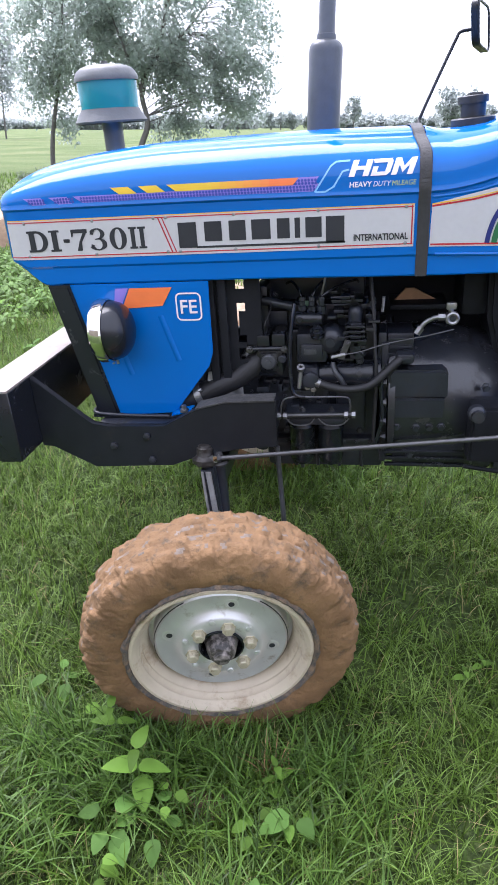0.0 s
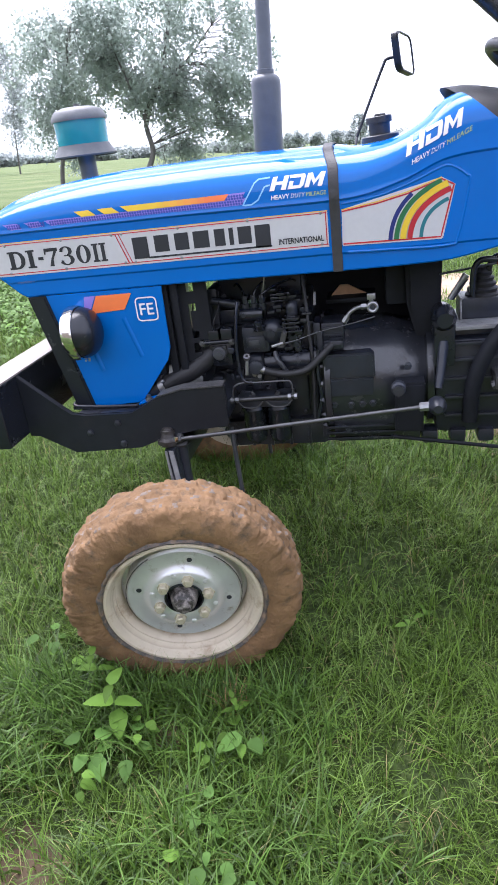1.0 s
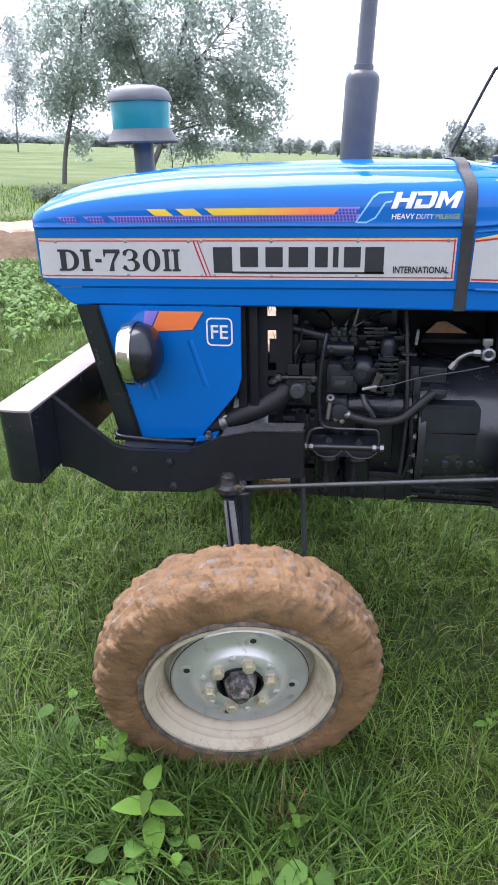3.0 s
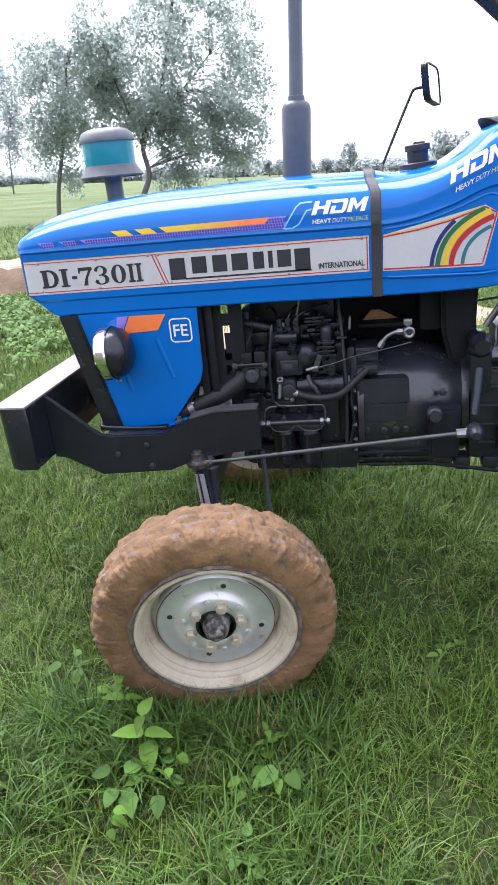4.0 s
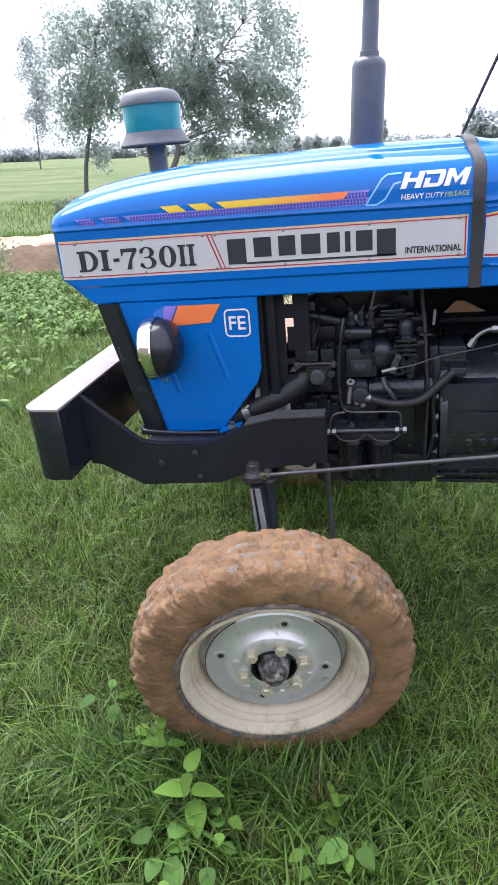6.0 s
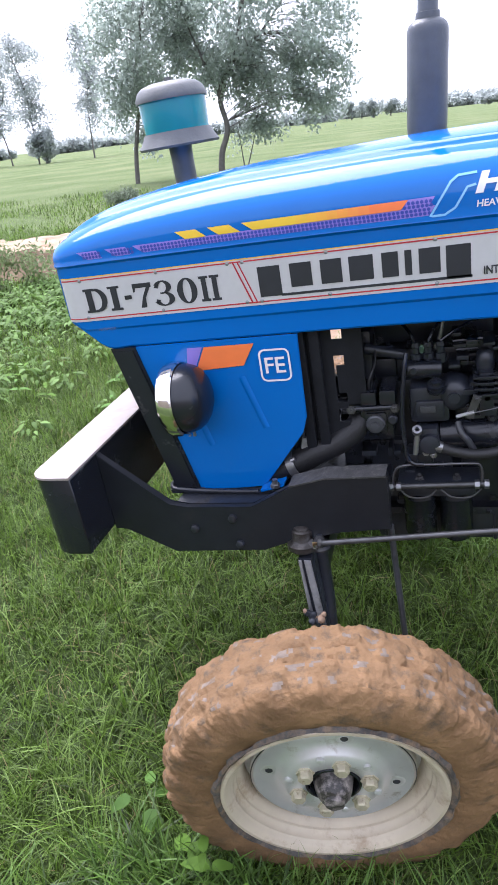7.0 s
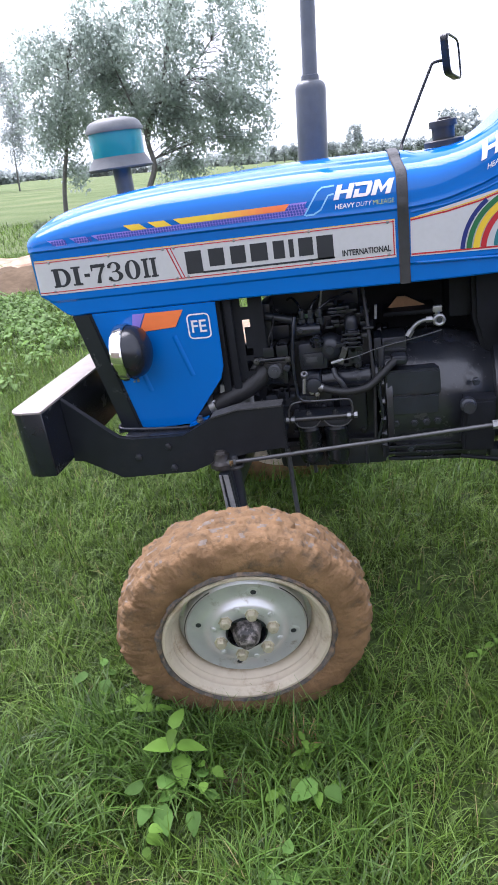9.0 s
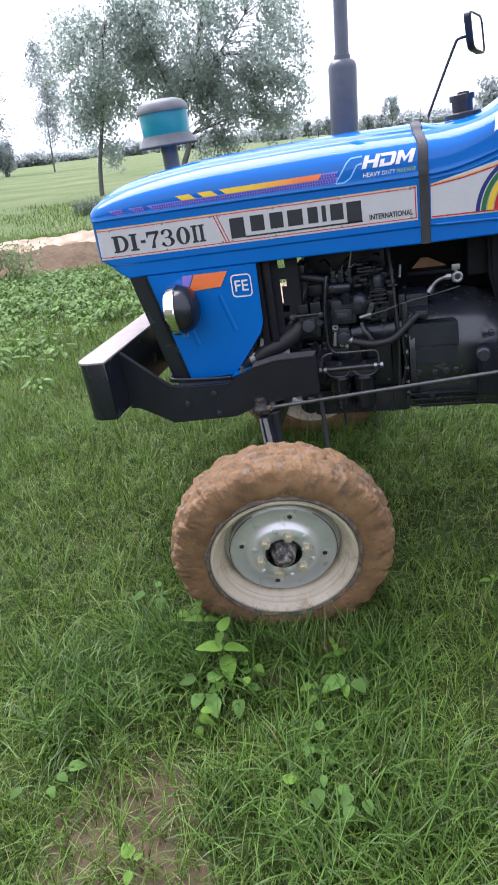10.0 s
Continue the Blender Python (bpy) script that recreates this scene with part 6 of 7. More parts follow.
def build_exhaust():
    c = (0.208, 0.50)
    lean = 0.052
    bm = lathe(B(), [(-0.55, 0.03), (-0.24, 0.03), (-0.235, 0.052), (-0.22, 0.0535), (0.0, 0.0535), (0.010, 0.0525), (0.020, 0.048), (0.027, 0.040), (0.031, 0.0315), (0.046, 0.0305), (0.047, 0.027), (0.052, 0.026), (0.40, 0.0245), (0.75, 0.0245), (0.75, 0.021), (0.74, 0)],
               (c[0], c[1], 1.728), (lean, 0, 1), 36)
    part("exhaust_pipe", bm, EXHAUST, tractor, "dark upright exhaust with a silencer drum")
    part("exhaust_elbow", tube(B(), smooth_path([(0.20, 0.16, 1.06), (0.20, 0.35, 1.06), (0.205, 0.48, 1.10), (0.205, 0.50, 1.22)], 6), 0.032, 16), EXHAUST, tractor)


def build_rear_wheel(s, height):
    """A large lugged rear wheel with its fender."""
    # Never in view: completes the tractor and keeps sky light off the grass.
    c = Vector((1.98, s * 0.66, height))
    ring = [(-0.15, 0.34), (-0.17, 0.40), (-0.175, 0.52), (-0.16, 0.60), (-0.13, 0.635), (-0.05, 0.645), (0.05, 0.645), (0.13, 0.635), (0.16, 0.60), (0.175, 0.52), (0.17, 0.40), (0.15, 0.34)]
    wheel = part("rear_wheel", lathe(B(), ring, c, (0, 1, 0), 96), MUD, tractor, "large rear wheel with muddy lugged tyre")
    part("rear_rim", lathe(B(), [(-0.15, 0.345), (-0.155, 0.33), (-0.10, 0.31), (-0.06, 0.30), (-0.05, 0.16), (-0.08, 0.12), (-0.08, 0)], c, (0, s, 0) if s < 0 else (0, -1, 0), 64), CREAM, wheel)
    for k in range(20):
        for side in (-1, 1):
            a = 2 * math.pi * (k + 0.5 * (side > 0)) / 20
            bm = box(B(), -0.022, 0.022, 0.0, 0.17, 0.60, 0.685, 0.006)
            bmesh.ops.rotate(bm, cent=(0, 0, 0.64), matrix=Matrix.Rotation(radians(38 * side), 3, "Z"), verts=bm.verts[:])
            if side < 0:
                bmesh.ops.translate(bm, vec=(0, -0.165, 0), verts=bm.verts[:])
            bmesh.ops.rotate(bm, cent=(0, 0, 0), matrix=Matrix.Rotation(a, 3, "Y"), verts=bm.verts[:])
            bmesh.ops.translate(bm, vec=c, verts=bm.verts[:])
            part("tread_lug", bm, MUD, wheel)
    bm = B()
    rows = []
    for k in range(25):
        a = radians(20 + 150 * k / 24)
        rows.append([bm.verts.new((c.x + 0.76 * math.cos(a), c.y + dy * s, c.z + 0.76 * math.sin(a))) for dy in (-0.28, -0.1, 0.1, 0.19)])
    for p, q in zip(rows, rows[1:]):
        for k in range(3):
            bm.faces.new((p[k], p[k + 1], q[k + 1], q[k]))
    bmesh.ops.solidify(bm, geom=bm.faces[:], thickness=0.006)
    part("fender", bm, BLUE, tractor, "blue rear wheel fender")


build_rear_wheel(-1, 0.64)
build_rear_wheel(1, 0.80)
part("rear_axle", tube(B(), [(1.98, -0.6, 0.64), (1.98, 0.6, 0.80)], 0.09, 20), BLACK, tractor)
part("rear_transmission", box(B(), 1.50, 2.15, -0.2, 0.2, 0.55, 1.02, 0.03), BLACK, tractor)


build_exhaust()


def build_cleaner():
    c = (-0.527, 0.50, 1.595)
    bm = lathe(B(), [(-0.50, 0.034), (-0.06, 0.034), (-0.02, 0.036), (0.0, 0.045)], c, (0, 0, 1), 28)
    pre = part("air_cleaner_stem", bm, EXHAUST, tractor, "grey-black intake stem")
    part("flared_skirt", lathe(B(), [(-0.022, 0.117), (-0.026, 0.120), (-0.020, 0.123), (-0.006, 0.113), (0.012, 0.102), (0.018, 0.100), (0.018, 0.0)], c, (0, 0, 1), 44), LIDGREY, pre)
    part("dust_bowl", lathe(B(), [(0.016, 0.094), (0.018, 0.097), (0.105, 0.101), (0.108, 0.100), (0.108, 0.0)], c, (0, 0, 1), 44), TEAL, pre, "teal see-through dust bowl")
    part("bowl_core", lathe(B(), [(0.019, 0.055), (0.106, 0.055)], c, (0, 0, 1), 24), EXHAUST, pre)
    part("cap_lid", lathe(B(), [(0.102, 0.101), (0.100, 0.106), (0.108, 0.107), (0.116, 0.104), (0.130, 0.097), (0.140, 0.084), (0.147, 0.06), (0.149, 0.02), (0.149, 0.012), (0.160, 0.011), (0.160, 0)], c, (0, 0, 1), 44), LIDGREY, pre)


LIDGREY = material("faded_black_plastic", (0.11, 0.114, 0.118), 0.5, vary=0.25, scale=25, bump=0.1, bump_scale=120)
build_cleaner()


def build_cap_and_mirror():
    z = hood_top(0.60)
    bm = lathe(B(), [(-0.01, 0.054), (0.004, 0.054), (0.007, 0.050), (0.007, 0.0)], (0.60, 0, z), (-0.05, 0, 1), 32)
    cap = part("filler_flange", bm, PLASTIC, tractor)
    part("filler_cap", lathe(B(), [(0.006, 0.030), (0.038, 0.031), (0.038, 0.037), (0.054, 0.037), (0.056, 0.034), (0.056, 0)], (0.60, 0, z), (-0.05, 0, 1), 24), PLASTIC, cap, "black fuel filler cap")
    bm = B()
    box(bm, 0.585, 0.617, -0.03, 0.03, z + 0.05, z + 0.062, 0.004)
    part("cap_grip", bm, PLASTIC, cap)
    pts = [(0.50, 0.62, 1.15), (0.512, 0.66, 1.48)] + [tuple(p) for p in smooth_path([(0.518, 0.70, 1.515), (0.573, 0.70, 1.636), (0.627, 0.70, 1.750), (0.640, 0.70, 1.768), (0.672, 0.70, 1.772), (0.697, 0.692, 1.772)], 6)]
    arm = part("mirror_arm", tube(B(), pts, 0.0055, 10), PLASTIC, tractor, "thin bent black mirror stalk")
    # mirror head: rounded plate facing the driver
    m = pose(0.706, 0.70, 1.776, 0, 0, 68)

    def outline(k):
        corners = [(-0.110, 0.070), (0.040, 0.058), (0.086, -0.072), (-0.066, -0.055)]
        mid = sum((Vector(c) for c in corners), Vector((0, 0))) / 4
        corners = [mid + (Vector(c) - mid) * k for c in corners]
        pts = []
        for i in range(4):
            a, b, c = (corners[q % 4] for q in (i - 1, i, i + 1))
            p, q = b + (a - b).normalized() * 0.032, b + (c - b).normalized() * 0.032
            pts += [tuple(p.lerp(b, u).lerp(b.lerp(q, u), u)) for u in (0, 0.2, 0.4, 0.6, 0.8, 1)]
        return pts

    def plate(k, y0, y1):
        bm = prism(B(), outline(k), y0, y1)
        bmesh.ops.transform(bm, matrix=m, verts=bm.verts[:])
        return bm
    part("mirror_shell", plate(1, -0.006, 0.014), PLASTIC, arm)
    rim = [m @ Vector((x, -0.008, z)) for x, z in outline(0.95)]
    part("mirror_rim", tube(B(), [tuple(p) for p in rim + rim[:2]], 0.0042, 8), PLASTIC, arm)
    part("mirror_glass", plate(0.90, -0.0085, -0.005), MIRROR, arm)
    # bracket that carries the far pipes and the mirror
    bm = B()
    box(bm, -0.56, 0.53, 0.27, 0.30, 1.10, 1.13, 0.004)
    box(bm, 0.485, 0.515, 0.29, 0.63, 1.13, 1.15, 0.003)
    box(bm, -0.545, -0.51, 0.29, 0.50, 1.10, 1.125, 0.003)
    part("far_side_bracket", bm, BLACK, tractor)


build_cap_and_mirror()


# ---- turf, weeds, trees ----
def blades(name, spots, mat, lo, hi, width, droop, seed, seg=3):
    """Curved tapering grass blades at the spots (x, y, z, scale); one mesh."""
    rng = np.random.default_rng(seed)
    n = len(spots)
    s = np.array(spots)
    az = rng.uniform(0, 2 * np.pi, n)
    L = rng.uniform(lo, hi, n) * s[:, 3]
    w = rng.uniform(0.6, 1.2, n) * width
    lean = rng.uniform(0.15, 1.0, n) ** 1.0 * droop
    d = np.stack([np.cos(az), np.sin(az)], 1)
    side = np.stack([-np.sin(az), np.cos(az)], 1)
    per = 2 * seg + 1
    V = np.zeros((n, per, 3))
    for k in range(seg + 1):
        t = k / seg
        ang = lean * (0.35 + 0.9 * t)
        out = L * t * np.sin(np.minimum(ang, 1.75))
        up = L * t * np.cos(np.minimum(ang, 1.75) * 0.92)
        base = np.stack([s[:, 0] + d[:, 0] * out, s[:, 1] + d[:, 1] * out, s[:, 2] + up], 1)
        if k < seg:
            hw = (w * (1 - 0.55 * t) / 2)[:, None] * side
            V[:, 2 * k, :] = base
            V[:, 2 * k + 1, :] = base
            V[:, 2 * k, :2] -= hw
            V[:, 2 * k + 1, :2] += hw
        else:
            V[:, 2 * k, :] = base
    quads = [[2 * k, 2 * k + 1, 2 * k + 3, 2 * k + 2] for k in range(seg - 1)]
    off = (np.arange(n) * per)[:, None]
    loops, starts, totals = [], [], []
    F = np.concatenate([off + np.array(q)[None, :] for q in quads], 1).reshape(-1)
    T = (off + np.array([2 * seg - 2, 2 * seg - 1, 2 * seg])[None, :]).reshape(-1)
    me = bpy.data.meshes.new(name)
    nv = n * per
    nq, nt = n * (seg - 1), n
    me.vertices.add(nv)
    me.vertices.foreach_set("co", V.reshape(-1))
    me.loops.add(nq * 4 + nt * 3)
    me.loops.foreach_set("vertex_index", np.concatenate([F, T]).astype(np.int32))
    me.polygons.add(nq + nt)
    me.polygons.foreach_set("loop_start", np.concatenate([np.arange(nq) * 4, nq * 4 + np.arange(nt) * 3]).astype(np.int32))
    me.update(calc_edges=True)
    me.polygons.foreach_set("use_smooth", [True] * (nq + nt))
    me.materials.append(mat)
    return new(name, me)


def bare(x, y):
    """How bare the soil lies at a place: the worn patches and the bank."""
    v = 0.0
    for cx, cy, rx, ry in BARE:
        v = max(v, 1.3 - math.hypot((x - cx) / rx, (y - cy) / ry))
    return v


BARE = [(-0.30, -1.42, 0.17, 0.20), (-0.02, -0.87, 0.05, 0.035), (1.52, 1.05, 0.56, 0.50), (1.25, 4.1, 0.4, 0.5), (-0.52, 3.1, 0.4, 0.9)]


def bank_at(x, y):
    return abs(y - 6.3 - 0.42 * (x + 5)) < 1.5 + 0.5 * noise.noise((x * 1.1, y * 1.1, 8.0)) and x < -2.2


def scatter(n, x0, x1, y0, y1, seed, clump=1.6, gate=-0.25):
    rng = np.random.default_rng(seed)
    out = []
    for x, y in zip(rng.uniform(x0, x1, n), rng.uniform(y0, y1, n)):
        k = noise.noise((x * clump, y * clump, 2.0)) + 0.5 * noise.noise((x * clump * 3.1, y * clump * 3.1, 5.0))
        edge = min(x - x0, x1 - x) / (0.12 * (x1 - x0))
        if edge < 1 and rng.random() > edge or (y - y0) < 0.5 and y0 < 0 and rng.random() > (y - y0) / 0.5:
            continue
        if k < gate + 0.5 * rng.random() - 0.62 or bare(x, y) > rng.random() * (2.1 if y < 0 else 0.9) + 0.12 or bank_at(x, y):
            continue
        out.append((x, y, ground_z(x, y) - 0.004, 0.75 + 0.35 * (k + 0.5)))
    return out


def clumps(spots, lo, hi, radius, seed):
    """Several blades out of each spot, as grass tillers grow."""
    rng = np.random.default_rng(seed)
    out = []
    for x, y, z, k in spots:
        for _ in range(rng.integers(lo, hi)):
            a, q = rng.uniform(0, 6.28), radius * rng.random()
            px, py = x + q * math.cos(a), y + q * math.sin(a)
            out.append((px, py, z + 0.12 * (py - y) * (py < 0.6), k * rng.uniform(0.7, 1.2)))
    return out


def build_turf():
    ob = blades("grass", scatter(105000, -3.0, 2.6, -2.1, 2.4, 1), GRASS, 0.03, 0.11, 0.0036, 1.3, 11)
    tagged(ob, "green uncut grass round the tractor", "grass", kind="stuff")
    ob = blades("grass", clumps(scatter(9500, -3.0, 2.6, -2.1, 2.4, 31, 2.4, 0.0), 6, 15, 0.024, 32), GRASS, 0.05, 0.16, 0.0036, 1.35, 33, 4)
    tagged(ob, "arching green grass tufts round the tractor", "grass", kind="stuff")
    ob = blades("grass", clumps(scatter(9000, -3.0, 2.6, -2.1, 2.4, 21, 2.2, -0.05), 4, 12, 0.03, 34), LIGHTGRASS, 0.05, 0.16, 0.0029, 1.6, 22, 4)
    tagged(ob, "lighter yellow-green grass blades round the tractor", "grass", kind="stuff")
    ob = blades("grass", scatter(8500, -3.0, 2.6, -2.1, 2.4, 3), DRY, 0.05, 0.15, 0.0024, 1.5, 12, 4)
    tagged(ob, "dry straw-coloured grass blades among the green", "grass", kind="stuff")
    ob = blades("grass", scatter(75000, -8, 4, 2.2, 9.5, 4, 0.8), GRASS, 0.04, 0.12, 0.009, 1.2, 13, 2)
    tagged(ob, "green grass behind the tractor", "grass", kind="stuff")
    ob = blades("grass", scatter(30000, -8, 4, 2.2, 9.5, 41, 0.8), LIGHTGRASS, 0.04, 0.12, 0.008, 1.3, 42, 2)
    tagged(ob, "lighter grass behind the tractor", "grass", kind="stuff")
    ob = blades("grass", scatter(16000, -16, 6, 9.0, 16, 5, 0.3), LIGHTGRASS, 0.03, 0.08, 0.016, 1.45, 14, 2)
    tagged(ob, "green grass of the open field", "grass", kind="stuff")
    ob = blades("grass", scatter(26000, -16, 4, 8.0, 17, 61, 0.5, 0.1), GRASS, 0.05, 0.20, 0.014, 1.2, 62, 2)
    tagged(ob, "darker tufts of grass in the field behind the bank", "grass", kind="stuff")
    rng = np.random.default_rng(77)
    spots = [(0.145 + rng.normal(0, 0.012), -0.80 + rng.normal(0, 0.012), ground_z(0.145, -0.8), rng.uniform(0.8, 1.2)) for _ in range(45)]
    ob = blades("dry_tuft", spots, DRYHEAD, 0.07, 0.14, 0.004, 0.6, 78, 3)
    tagged(ob, "withered brown grass tuft before the front wheel", "grass", kind="stuff")
    ob = blades("grass", scatter(42000, -9, 8, -5.8, 4.5, 51, 1.0), GRASS, 0.04, 0.12, 0.009, 1.25, 52, 2)
    tagged(ob, "green grass across the yard", "grass", kind="stuff")
    # tall tufts in front of the wheel
    rng = np.random.default_rng(8)
    spots = []
    for cx, cy, r, n in ((-0.43, -0.80, 0.12, 330), (-0.58, -1.12, 0.14, 220), (-0.68, -0.96, 0.14, 200), (-0.26, -0.86, 0.16, 320), (-0.08, -0.88, 0.2, 260), (0.24, -0.86, 0.2, 260), (0.20, -1.12, 0.2, 320), (-0.42, -1.00, 0.2, 260), (0.45, -1.20, 0.22, 300), (0.0, -1.3, 0.2, 200), (0.30, -1.38, 0.2, 260)):
        for _ in range(n):
            a, q = rng.uniform(0, 6.28), r * math.sqrt(rng.random())
            x, y = cx + q * math.cos(a), cy + 0.6 * q * math.sin(a)
            if bare(x, y) < 0.35:
                spots.append((x, y, ground_z(x, y), rng.uniform(0.7, 1.2)))
    # grass that hides the foot of the far wheel
    for _ in range(420):
        x, y = rng.uniform(-0.45, 0.35), rng.uniform(0.30, 0.52)
        spots.append((x, y, ground_z(x, y), rng.uniform(0.5, 0.95)))
    # lush grass under the gearbox
    for _ in range(700):
        x = rng.uniform(0.25, 1.15)
        y = 0.55 + 0.3 * rng.normal(0, 0.5)
        if bare(x, y) < 0.3:
            spots.append((x, y, ground_z(x, y), rng.uniform(0.5, 1.0)))
    for _ in range(900):
        x = rng.uniform(-0.36, 0.36)
        y = -0.735 - 0.05 * math.cos(x * 4.2) + rng.normal(0, 0.022)
        spots.append((x, y, ground_z(x, y), rng.uniform(0.4, 0.95)))
    ob = blades("grass_tuft", spots, TUFT, 0.10, 0.20, 0.0052, 1.2, 15, 5)
    tagged(ob, "tall green grass tufts before the front wheel", "grass", kind="stuff")


DRYHEAD = material("withered_brown_blade", (0.25, 0.15, 0.085), 0.85, vary=0.3, scale=30, island=0.4, spec=0.1)
TUFT = material("lush_grass_blade", (0.080, 0.150, 0.027), 0.4, vary=0.2, scale=1.5, island=0.5, translucent=0.35, spec=0.3)
build_turf()


def leaf_bm(bm, base, d, length, width, fold=0.25, droop=0.3, seg=8):
    """One ovate leaf with a folded midrib."""
    d = Vector(d).normalized()
    u, _ = frame_at(d)
    up = u.cross(d)
    up = up if up.z > 0 else -up
    mid, L, R = [], [], []
    for k in range(seg + 1):
        t = k / seg
        p = Vector(base) + d * (length * t) + up * (-droop * length * t * t)
        w = width / 2 * max(0.01, 1.95 * t ** 0.5 * (1 - t) ** 0.9)
        mid.append(bm.verts.new(p))
        L.append(bm.verts.new(p + u * w + up * w * fold))
        R.append(bm.verts.new(p - u * w + up * w * fold))
    for k in range(seg):
        bm.faces.new((mid[k], mid[k + 1], L[k + 1], L[k]))
        bm.faces.new((mid[k], R[k], R[k + 1], mid[k + 1]))


def weed(x, y, height, size, seed, whorls=3, label="leafy green weed growing in the grass", mat=None):
    """An upright weed: crossed pairs of ovate leaves up a thin stem."""
    rng = random.Random(seed)
    z = ground_z(x, y)
    lean = Vector((rng.uniform(-0.12, 0.12), rng.uniform(-0.15, 0.10), 1))
    plant = link_mesh("weed", tube(B(), [(x, y, z), Vector((x, y, z)) + lean * height * 0.5, Vector((x, y, z)) + lean * height], [0.003, 0.0025, 0.0015], 6), STEM)
    tagged(plant, label, "weed", group="weeds in the grass")
    for i in range(whorls * 2):
        level = (i + 1) / (whorls * 2)
        a0 = rng.uniform(0, 0.6) + i * 1.57
        for k in range(2):
            a = a0 + math.pi * k + rng.uniform(-0.25, 0.25)
            s = size * (1.25 - 0.65 * level) * rng.uniform(0.75, 1.15)
            bm = B()
            leaf_bm(bm, Vector((x, y, z)) + lean * height * (0.3 + 0.7 * level), (math.cos(a), math.sin(a), 0.05 + 0.6 * level * rng.uniform(0.5, 1)), s, s * rng.uniform(0.60, 0.76), 0.24, rng.uniform(0.2, 0.55))
            part("leaf", bm, mat or WEED, plant, smooth=60)
    return plant


def creeper(x, y, n, spread, size, seed, mat, label):
    """A low weed: round leaves, each on its own stalk."""
    rng = random.Random(seed)
    z = ground_z(x, y)
    root = link_mesh("weed", tube(B(), [(x, y, z - 0.01), (x, y, z + 0.02)], 0.003, 6), STEM)
    tagged(root, label, "weed", group="weeds in the grass")
    for k in range(n):
        a, q = rng.uniform(0, 6.28), spread * rng.uniform(0.3, 1)
        tip = Vector((x + q * math.cos(a), y + q * math.sin(a), z + rng.uniform(0.05, 0.10)))
        stalk = part("stalk", tube(B(), smooth_path([(x, y, z), ((x + tip.x) / 2, (y + tip.y) / 2, z + 0.06), tuple(tip)], 3), 0.0014, 5), STEM, root)
        s = size * rng.uniform(0.65, 1.2)
        bm = B()
        leaf_bm(bm, tip, (math.cos(a), math.sin(a) - 0.5, rng.uniform(-0.1, 0.25)), s, s * rng.uniform(0.85, 1.05), 0.10, rng.uniform(0.2, 0.5))
        part("leaf", bm, mat, stalk, smooth=60)


def twiggy(x, y, h, seed):
    rng = random.Random(seed)
    z = ground_z(x, y)
    bm, tips = B(), []
    for k in range(6):
        a = rng.uniform(0, 6.28)
        grow(bm, Vector((x, y, z - 0.02)), Vector((0.5 * math.cos(a), 0.5 * math.sin(a), 1)), h * 0.55, 0.005, 1, rng, tips, 0.5)
    plant = link_mesh("tall_weed", bm, STEM)
    tagged(plant, "tall twiggy pale green weed before the soil bank", "weed", group="tall weeds by the bank")
    leaves_mesh("foliage", [p for p, _ in tips], 0.05, 0.05, 5, seed, DULLLEAF, plant)


